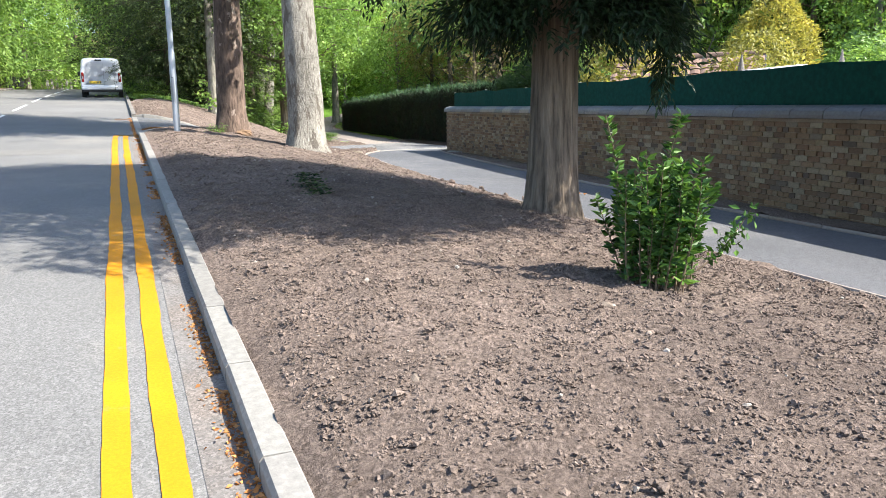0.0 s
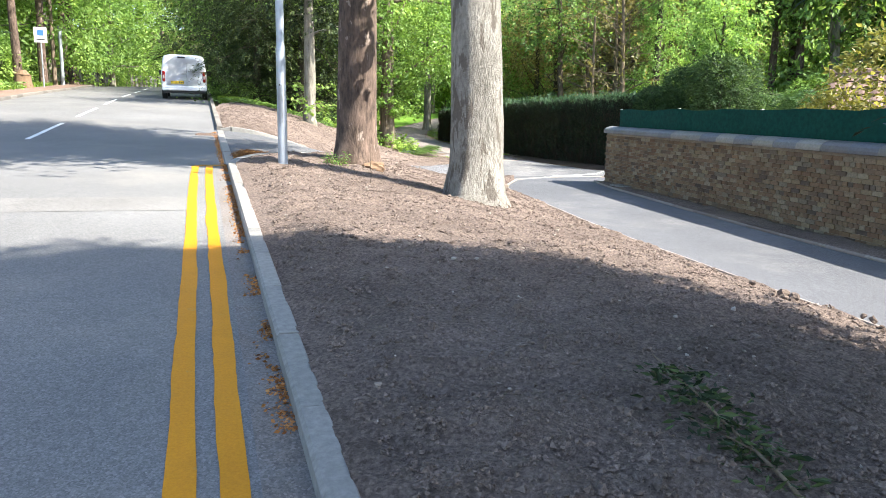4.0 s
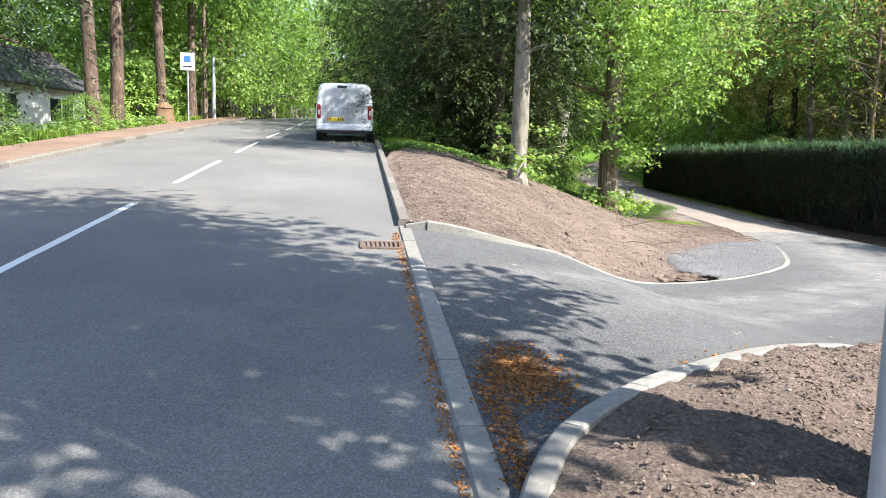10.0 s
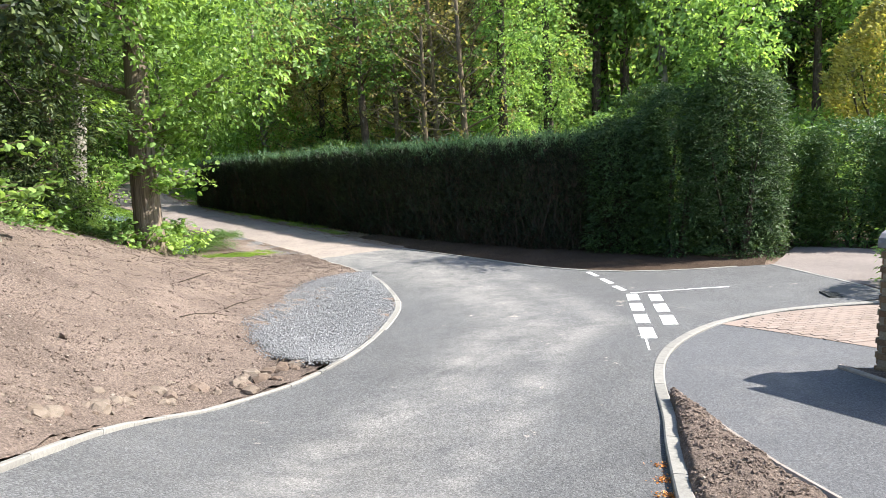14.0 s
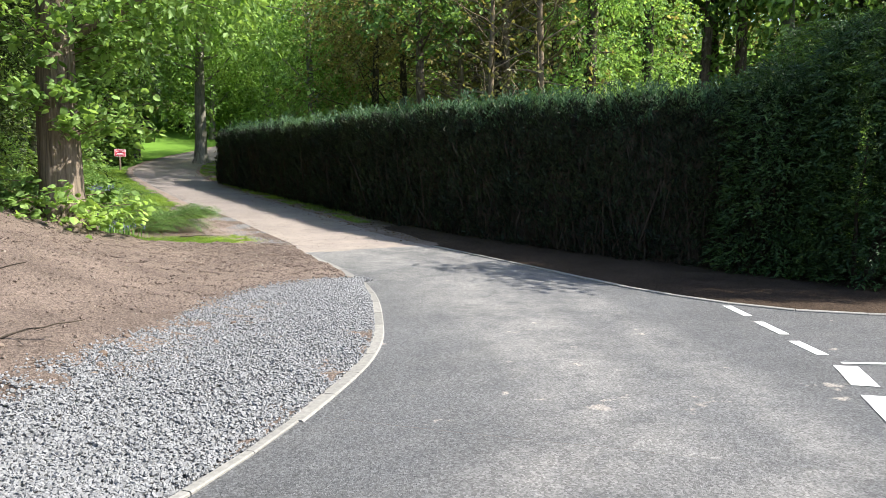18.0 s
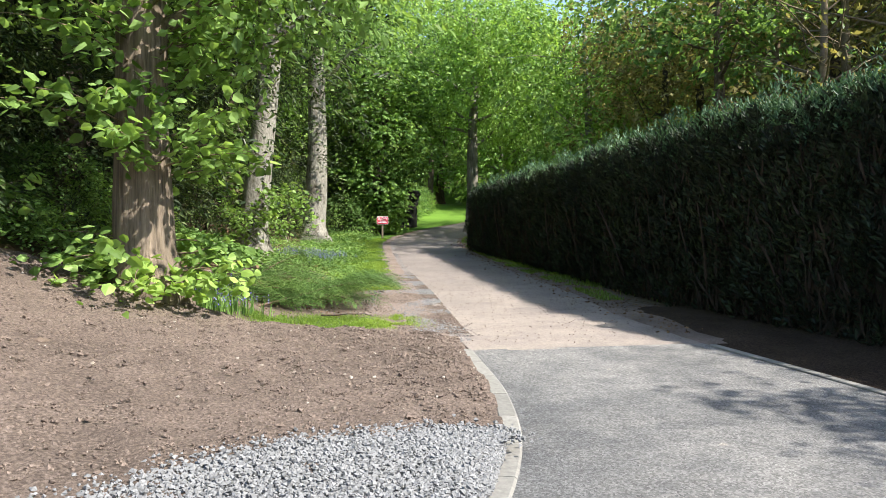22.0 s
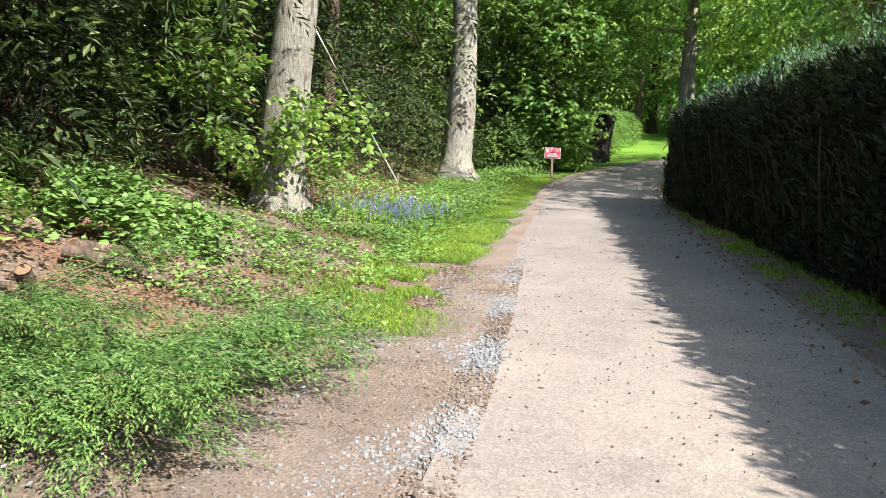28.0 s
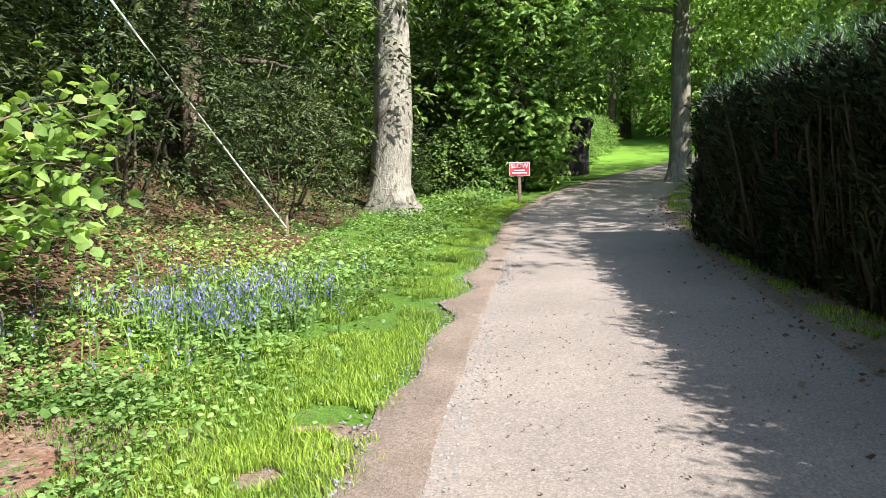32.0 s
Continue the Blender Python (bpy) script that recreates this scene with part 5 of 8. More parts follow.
build_tree("maple_tree", on_land(3.85, 33.7), "tree with rough pale trunk on the soil bank", 12, 0.22, "bark_grey", "needle_yew", (3.0, 11, 2.0), 9000, 0.15, 37, (0.0, 0.0), 9, 0.2, 7, clump=0.62, sides=20)
build_tree("maple_tree", on_land(18.3, 66.8), "slim brown-trunked tree beside the path", 14, 0.33, "bark_grey", "leaf_lime", (4.2, 13, 4.8), 22000, 0.19, 38, (0.02, 0.0), 10, 0.35, 0, clump=0.7, sides=20)


def fans(c, g, size):
    """Horse-chestnut like drooping leaf fans: several leaflets round each point."""
    n = len(c)
    k = 5
    a = g.uniform(0, 6.28, n)[:, None] + np.linspace(-1.1, 1.1, k)[None]
    d = np.stack([np.cos(a), np.sin(a), np.full_like(a, -0.55)], 2).reshape(-1, 3)
    cc = np.repeat(c, k, 0) + d * size * 0.45
    return kites(cc, d, size, 0.45, 0.15, 0.2, g)


# ------------------------------------------------------------------ woods behind
PROTO = {}


def proto(kind):
    """One of each far tree is built, then copied."""
    if kind in PROTO:
        return None
    spec = {
        "broad": ("broadleaf_tree", "tall broadleaf woodland tree in fresh leaf", 15, 0.28, "bark_grey", "leaf_fresh", (1.0, 15, 4.4), 9500, 0.27),
        "lime": ("broadleaf_tree", "bright green spreading woodland tree", 14, 0.26, "bark_grey", "leaf_lime", (0.9, 14, 4.6), 9500, 0.27),
        "deep": ("broadleaf_tree", "deep green woodland tree", 16, 0.30, "bark_dark", "leaf_green", (0.8, 16, 4.4), 9500, 0.27),
        "olive": ("budding_tree", "half-bare woodland tree with olive buds", 15, 0.24, "bark_dark", "leaf_olive", (1.2, 15, 4.2), 8000, 0.2),
        "yew": ("yew_tree", "dark dense evergreen with drooping sprays", 12, 0.30, "bark_dark", "needle_yew", (0.3, 12, 3.6), 24000, 0.15),
        "bare": ("bare_tree", "pale leafless tree with tangled twigs", 12, 0.18, "twig", "leaf_olive", (2.0, 11, 3.2), 300, 0.2),
        "fir": ("fir_tree", "black-green fir with boughs held above a bare trunk", 14, 0.28, "bark_dark", "needle_dark", (1.2, 13, 3.2), 24000, 0.15),
        "ivy": ("ivy_clad_tree", "tall trunk sleeved in bright green ivy", 15, 0.28, "bark_dark", "leaf_fresh", (0.6, 13, 1.25), 12000, 0.14),
        "pine": ("pine_tree", "tall dark pine with layered needle plates", 17, 0.30, "bark_dark", "pine_needle", (4.5, 16, 3.4), 18000, 0.20),
        "trunk": ("tall_trunk_tree", "tall tree with long clean trunk", 18, 0.27, "bark_brown", "leaf_green", (7, 18, 3.8), 6500, 0.27),
    }[kind]
    n, lab, h, r, bark, leaf, crown, nl, ls = spec
    PROTO[kind] = build_tree(n, pose(0, 0, -200), lab, h, r, bark, leaf, crown, nl, ls, 100 + len(PROTO), (0.01, 0.0), 26 if kind == "bare" else 12, 0.2, 0, clump=0.85, sides=9, droop=0.3 if kind == "yew" else 0.05, group="woodland trees", near=False, conifer=kind in ("yew", "pine", "fir"))
    return PROTO[kind]


def place(kind, x, y, s=1.0, rz=None, dz=0.0):
    proto(kind)
    ob = PROTO[kind]
    rz = random.uniform(0, 360) if rz is None else rz
    m = Matrix.Translation((x, y, land1(x, y) - 0.05 + dz)) @ pose(0, 0, 0, random.uniform(-2, 2), random.uniform(-2, 2), rz)
    if ob.matrix_basis.translation.z < -100:
        ob.matrix_basis = m @ Matrix.Diagonal((s, s, s, 1))
        return ob
    c = copy_thing(ob, m)
    c.scale = (s, s, s * random.uniform(0.92, 1.1))
    return c


random.seed(5)
WOODS = [
    # across the road
    ("trunk", -8.75, 40.9, 0.9), ("trunk", -8.6, 42.6, 0.9), ("trunk", -9.3, 61.5, 0.9), ("trunk", -8.9, 67.5, 1.0), ("fir", -10.8, 29.6, 0.9), ("fir", -10.6, 34.6, 0.95), ("fir", -13.5, 32.0, 1.0), ("trunk", -9.2, 51, 0.9), ("lime", -9.4, 61, 0.9),
    ("trunk", -9.0, 64, 1.0), ("broad", -9.6, 70, 1.0), ("lime", -12, 56, 1.0), ("lime", -17, 52, 1.0), ("broad", -15, 66, 1.1), ("broad", -13, 78, 1.1), ("lime", -8, 84, 1.1),
    ("broad", -4, 97, 1.2), ("deep", 3, 96, 1.2), ("broad", -20, 60, 1.1), ("deep", -22, 38, 1.1), ("olive", -1, 108, 1.1), ("broad", -11, 104, 1.2), ("lime", -20, 90, 1.2), ("deep", 7, 86, 1.1), ("trunk", -8.7, 55, 0.9), ("yew", -12, 22, 0.9),
    # right of the road behind the van and the bank
    ("bare", 24, 45, 1.0), ("bare", 22.4, 46.0, 0.85), ("bare", 26.5, 50, 1.1), ("ivy", 26.1, 45.0, 1.0), ("ivy", 30.6, 46.1, 1.05), ("trunk", 38.3, 49.3, 1.15), ("trunk", 39.8, 48.0, 1.2), ("broad", 41.0, 46.0, 1.4), ("pine", 52.0, 43.5, 1.3), ("pine", 56.0, 41.0, 1.35), ("pine", 48.0, 45.5, 1.25), ("yew", 3.2, 41.5, 0.8), ("yew", 5.8, 44.5, 0.95), ("yew", 2.6, 48, 1.0), ("yew", 6.0, 51, 0.95), ("deep", 3.0, 56, 1.0), ("yew", 1.9, 62, 1.0), ("yew", 6.8, 57, 1.0), ("deep", 4.5, 68, 1.1), ("yew", 8.4, 66, 1.0), ("trunk", 7.0, 43.8, 0.8),
    ("trunk", 7.3, 56.5, 0.8), ("yew", 4.2, 38.9, 0.72), ("yew", 2.4, 40.2, 0.6), ("yew", 4.7, 41.2, 0.6), ("broad", 9.6, 74, 1.0), ("lime", 12.6, 67.5, 0.75), ("deep", 11.6, 72, 0.9), ("trunk", 13.7, 74, 0.9), ("trunk", 14.9, 76, 0.95), ("lime", 6.8, 63, 0.7),
    # beyond the hedge and round the lawn
    ("lime", 14.0, 86, 1.0), ("broad", 19.0, 104, 1.1), ("broad", 30, 98, 1.1), ("lime", 23, 62, 0.9), ("olive", 25.5, 57, 0.95), ("bare", 25.5, 52, 1.0), ("bare", 30.0, 57.0, 1.25), ("trunk", 33.0, 58.5, 1.1), ("trunk", 36.5, 55.0, 1.1), ("trunk", 42.0, 51.0, 1.2), ("olive", 31, 51, 1.05),
    
    ("broad", 38, 72, 1.1), ("olive", 45, 62, 1.1), ("deep", 36, 84, 1.1), ("broad", 46, 78, 1.2), ("lime", 26, 90, 1.0), ("deep", 14, 100, 1.1), ("broad", 42, 94, 1.2), ("trunk", 21, 96, 1.0), ("trunk", 27, 104, 1.0),
    ("lime", 26.0, 69, 0.8), ("pine", 34, 60, 1.05), ("lime", 34, 78, 1.1), ("broad", 31, 90, 1.2), ("lime", 24, 112, 1.2), ("olive", 30, 70, 1.0), ("lime", 46, 62, 1.2), ("olive", 52, 52, 1.2), ("broad", 49, 47, 1.15), ("olive", 23.6, 56.5, 0.85), ("olive", 34, 66, 1.0), ("trunk", 31.5, 53, 1.0), ("olive", 28, 53, 0.95), ("trunk", 23.5, 52, 0.85), ("trunk", 23, 102, 1.5), ("broad", 28, 101, 1.5), ("lime", 18, 99, 1.4), ("lime", 34, 96, 1.5),
    # behind the garden wall and its house
    ("broad", 46, 34, 1.1), ("deep", 50, 26, 1.1), ("yew", 43, 26, 0.8), ("broad", 52, 40, 1.2), ("lime", 55, 32, 1.2), ("deep", 56, 18, 1.2), ("broad", 50, 12, 1.2), ("olive", 58, 46, 1.2), ("deep", 60, 36, 1.2), ("trunk", 47, 40, 1.1), ("broad", 40, 14, 1.0),
]
for kind, x, y, s in WOODS:
    place(kind, x, y, s)

# ------------------------------------------------------------------ hedge and evergreens beside the drive
def build_hedge():
    g = np.random.default_rng(51)
    face = HEDGE_FACE
    d = np.gradient(face, axis=0)
    d /= np.linalg.norm(d, axis=1, keepdims=True)
    nrm = np.stack([d[:, 1], -d[:, 0]], 1)
    if nrm[0, 0] > 0:
        nrm = -nrm                      # towards the path
    back = face - nrm * 1.5
    TOP = 3.70
    root = thing("hedge", Matrix(), "tall clipped conifer hedge with bluish upright shoots on top", "hedge")
    n = len(face)
    # dark box added to block light, its colour standing for the shaded inside
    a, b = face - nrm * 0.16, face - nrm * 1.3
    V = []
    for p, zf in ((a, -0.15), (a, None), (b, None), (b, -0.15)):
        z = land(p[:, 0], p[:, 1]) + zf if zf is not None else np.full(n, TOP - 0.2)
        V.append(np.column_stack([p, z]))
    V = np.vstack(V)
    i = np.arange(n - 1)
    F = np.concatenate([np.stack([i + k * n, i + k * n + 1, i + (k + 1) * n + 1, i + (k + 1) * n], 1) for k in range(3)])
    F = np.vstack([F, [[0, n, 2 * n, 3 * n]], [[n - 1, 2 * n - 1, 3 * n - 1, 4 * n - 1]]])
    part("core", np_mesh("core", V, F), "bark_dark", root, "dark box added to block light, standing for the twiggy inside")
    s = np.concatenate([[0], np.cumsum(np.linalg.norm(np.diff(face, axis=0), axis=1))])

    def along(u, line):
        return np.stack([np.interp(u, s, line[:, 0]), np.interp(u, s, line[:, 1])], 1)

    m = 11000
    u = g.uniform(0, s[-1], m)
    f2, n2 = along(u, face), along(u, nrm)
    zl = land(f2[:, 0], f2[:, 1])
    t = g.uniform(0, 1, m) ** 0.85
    z = zl + 0.04 + t * (TOP - zl - 0.04)
    depth = np.abs(g.normal(0, 0.10, m)) + 0.14 * np.array([noise.noise(Vector((q * 1.1, w * 0.8, 5.0))) + 0.8 * noise.noise(Vector((q * 3.4, w * 2.2, 1.0))) for q, w in zip(u, z)]) - 0.05
    c = np.column_stack([f2 - n2 * depth[:, None], z])
    dirs = np.column_stack([n2 * 0.35, np.full(m, 1.0)]) + g.normal(0, 0.38, (m, 3))
    c, dirs, nr = sprays(c - np.column_stack([np.zeros((m, 2)), np.full(m, 0.1)]), dirs, 8, 0.26, g, 0.6, 0.1)
    part("side_foliage", np_mesh("side_foliage", *kites(c, dirs, 0.095, 0.36, 0.2, g=g, nrm=nr)), "hedge_shaded_side", root, "brownish sprays with the face's shade put into their dark colour")
    m = 8000
    u = g.uniform(0, s[-1], m)
    f2, n2 = along(u, face), along(u, nrm)
    w = g.uniform(-0.06, 1.5, m)
    hump = 0.10 * np.array([noise.noise(Vector((q * 0.7, 2.0, 0))) for q in u]) + 0.07 * np.array([noise.noise(Vector((q * 3.1, r * 3, 0))) for q, r in zip(u, w)])
    z = TOP + hump + g.normal(0, 0.07, m) - 0.28 * (w < 0.05) * g.uniform(0, 1.3, m)
    c = np.column_stack([f2 - n2 * w[:, None], z])
    dirs = np.column_stack([n2 * 0.15, np.full(m, 1.0)]) + g.normal(0, 0.28, (m, 3))
    q = 1100
    f3, n3 = f2[:q], n2[:q]
    tall = np.column_stack([f3 - n3 * g.uniform(-0.05, 0.7, q)[:, None], TOP + 0.02 + 0.30 * g.uniform(0, 1, q) ** 2.2])
    c = np.vstack([c, tall])
    dirs = np.vstack([dirs, np.column_stack([n3 * 0.2, np.full(q, 1.0)]) + g.normal(0, 0.22, (q, 3))])
    c, dirs, nr = sprays(c - np.array([0, 0, 0.1]), dirs, 9, 0.24, g, 0.55, 0.05)
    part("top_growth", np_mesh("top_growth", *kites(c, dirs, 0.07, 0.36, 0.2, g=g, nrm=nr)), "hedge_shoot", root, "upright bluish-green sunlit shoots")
    m = 9000
    u = g.uniform(0, s[-1], m)
    f2, n2 = along(u, face), along(u, nrm)
    zl = land(f2[:, 0], f2[:, 1])
    z = zl + 0.3 + g.uniform(0, 1, m) * (TOP - zl - 0.3)
    c = np.column_stack([f2 - n2 * (1.45 + g.normal(0, 0.06, m))[:, None], z])
    dirs = np.column_stack([-n2 * 0.4, np.full(m, 1.0)]) + g.normal(0, 0.38, (m, 3))
    part("back_foliage", np_mesh("back_foliage", *kites(c, dirs, 0.26, 0.4, 0.2, g=g)), "hedge_shoot", root)
    end_m = 3500
    w = g.uniform(0, 1.45, end_m)
    zl = land1(*face[0])
    c = np.column_stack([np.tile(face[0], (end_m, 1)) - nrm[0] * w[:, None] + d[0] * g.normal(-0.02, 0.07, end_m)[:, None] * -1, zl + 0.2 + g.uniform(0, 1, end_m) * (TOP - zl - 0.2)])
    dirs = np.column_stack([np.tile(-d[0] * 0.4, (end_m, 1)), np.full(end_m, 1.0)]) + g.normal(0, 0.38, (end_m, 3))
    part("end_foliage", np_mesh("end_foliage", *kites(c, dirs, 0.17, 0.34, 0.2, g=g)), "hedge_shaded_side", root)
    m = 5200
    u = s[-1] * g.uniform(0, 1, m) ** 1.5
    f2, n2 = along(u, face), along(u, nrm)
    zl = land(f2[:, 0], f2[:, 1])
    z = zl + 0.1 + g.uniform(0, 1, m) ** 1.3 * (TOP - zl - 0.6)
    c = np.column_stack([f2 + n2 * g.normal(0.0, 0.07, m)[:, None], z])
    dirs = np.column_stack([n2 * 0.3, np.full(m, 1.0)]) + g.normal(0, 0.30, (m, 3))
    tagged(part("twig_growth", np_mesh("twig_growth", *kites(c, dirs, 0.32, 0.03, 0.2, g=g)), "hedge_stem", root, "bare brown upright twigs"), kind="stuff")
    for q in np.concatenate([np.linspace(0.15, 9, 70), np.linspace(9.1, s[-1] - 0.1, 70)]):
        p, nn = along(np.array([q]), face)[0], along(np.array([q]), nrm)[0]
        zl = land1(*p)
        hh = g.uniform(0.9, 1.9)
        lp = limb_path((p[0] - nn[0] * 0.02, p[1] - nn[1] * 0.02, zl - 0.05), (g.normal(0, 0.10), g.normal(0, 0.12), 1), hh, 0.05, 4, g, 0.1)
        r0 = g.uniform(0.012, 0.03)
        v, f = tube(lp, [r0, r0 * 0.9, r0 * 0.8, r0 * 0.6, r0 * 0.4], 5)
        part("stem", mesh_of("stem", v, f, True), "hedge_stem", root)
    return root


build_hedge()


def spray_bush(name, m, label, h, r, leaf, n, size, seed, shape="dome", bark="bark_dark", group="", category="shrub", up=0.4, width=0.5, stems=7, low=0.0, trunk=0.0, spray=0):
    """A dense shrub: stems and many leaves near its uneven skin."""
    g = np.random.default_rng(seed)
    root = thing(name, m, label, category, group)
    V, F = [], []
    for i in range(stems):
        a = i * 2.4 + g.uniform(-0.3, 0.3)
        lp = limb_path((0.12 * r * math.cos(a), 0.12 * r * math.sin(a), -0.1), (math.cos(a) * 0.35 * r / h * 2, math.sin(a) * 0.35 * r / h * 2, 1), h * g.uniform(0.6, 0.85), 0.08, 5, g, 0.1)
        rr = max(0.012, 0.035 * h / 3) + (trunk if i == 0 else 0)
        v, f = tube(lp, [rr * (1 - 0.15 * q) for q in range(6)], 5)
        part("stem", mesh_of("stem", v, f, True), bark, root)
    if spray:
        n //= spray
    th, q = g.uniform(0, 2 * math.pi, n), g.uniform(low, 1, n)
    if shape == "dome":
        rad = np.sqrt(np.clip(1 - (q * 1.0) ** 2.2, 0.02, 1))
    elif shape == "column":
        rad = np.where(q < 0.8, 1.0, np.sqrt(np.clip(1 - ((q - 0.8) / 0.2) ** 2, 0.05, 1)))
    else:
        rad = np.clip(1.05 - q, 0.03, 1) ** 0.8
    lump = np.array([1 + 0.30 * noise.noise(Vector((math.cos(a) * 1.6 + seed, math.sin(a) * 1.6, z * h * 0.7))) + 0.20 * noise.noise(Vector((math.cos(a) * 5, math.sin(a) * 5 + seed, z * h * 2))) for a, z in zip(th, q)])
    inner = 1 - np.abs(g.normal(0, 0.17, n))
    rr = r * rad * lump * inner
    c = np.column_stack([np.cos(th) * rr, np.sin(th) * rr, q * h * (0.92 + 0.1 * lump)])
    d = np.column_stack([np.cos(th), np.sin(th), np.full(n, up)]) + g.normal(0, 0.55, (n, 3))
    nr = None
    if spray:
        out = np.column_stack([np.cos(th), np.sin(th), np.full(n, 0.35)])
        c, d, nr = sprays(c, d, spray, size * 3.4, g, 0.7, 0.45)
        nr = nr * 0.6 + np.repeat(out, spray, 0) * 0.8
    part("foliage", np_mesh("foliage", *kites(c, d, size, width, 0.2, g=g, nrm=nr)), leaf, root)
    return root


# tall cypresses at the corner of the hedge
for k, (x, y, h, r) in enumerate(((18.7, 29.7, 4.3, 0.95), (18.3, 31.1, 3.9, 1.0), (19.9, 30.6, 4.5, 1.1), (18.0, 32.4, 3.3, 0.95), (19.6, 32.2, 4.2, 1.2))):
    spray_bush("cypress_tree", on_land(x, y), "dense dark green cypress at the end of the hedge", h, r, "cypress", 30000, 0.085, 60 + k, "column", category="tree", up=0.5, width=0.34, stems=3, trunk=0.06, group="corner cypresses", spray=8)
# a looser conifer hedge past the side drive
for k, (x, y, h, r) in enumerate(((21.3, 29.8, 2.9, 1.05), (22.0, 28.4, 3.0, 1.1), (22.6, 27.0, 2.8, 1.1), (23.2, 25.6, 3.2, 1.15), (23.8, 24.2, 3.0, 1.15))):
    if k == 0:
        row = spray_bush("conifer_shrub", on_land(x, y), "loose fresh green conifer shrub beyond the side drive", h, r, "cypress_fresh", 18000, 0.10, 70, "column", up=0.5, width=0.34, stems=3, group="conifer shrubs", spray=8)
    else:
        copy_thing(row, on_land(x, y, 0, 70 * k)).scale = (r, r, h / 2.9)

build_tree("corner_tree", on_land(19.3, 30.4), "slender light green tree rising out of the cypresses", 8, 0.13, "bark_dark", "leaf_fresh", (3.6, 7.6, 1.25), 5200, 0.13, 66, (0, 0), 9, 0.2, 0, clump=0.5, sides=10, near=False)

# ------------------------------------------------------------------ understorey and garden shrubs
SHRUB = {}


def shrub(kind, x, y, s=1.0, sz=None):
    spec = {
        "dark": ("evergreen_shrub", "dark evergreen shrub under the trees", 2.6, 1.7, "needle_yew", 12000, 0.085),
        "green": ("leafy_shrub", "leafy mid green woodland shrub", 2.4, 1.6, "leaf_green", 4600, 0.12),
        "fresh": ("leafy_shrub", "bright fresh green leafy shrub", 2.4, 1.6, "leaf_lime", 4600, 0.12),
        "yellow": ("golden_shrub", "golden yellow-green garden shrub", 2.8, 1.5, "leaf_yellow", 4200, 0.13),
        "low": ("undergrowth_clump", "low mixed green undergrowth", 0.9, 1.3, "leaf_fresh", 2200, 0.12),
    }[kind]
    n, lab, h, r, leaf, cnt, size = spec
    m = on_land(x, y, -0.05, random.uniform(0, 360))
    if kind not in SHRUB:
        SHRUB[kind] = spray_bush(n, m, lab, h, r, leaf, cnt, size, 80 + len(SHRUB), group="shrubs", spray=8 if kind == "dark" else 5, width=0.36 if kind == "dark" else 0.55)
        ob = SHRUB[kind]
    else:
        ob = copy_thing(SHRUB[kind], m)
    ob.scale = (s, s, (sz or s))
    return ob


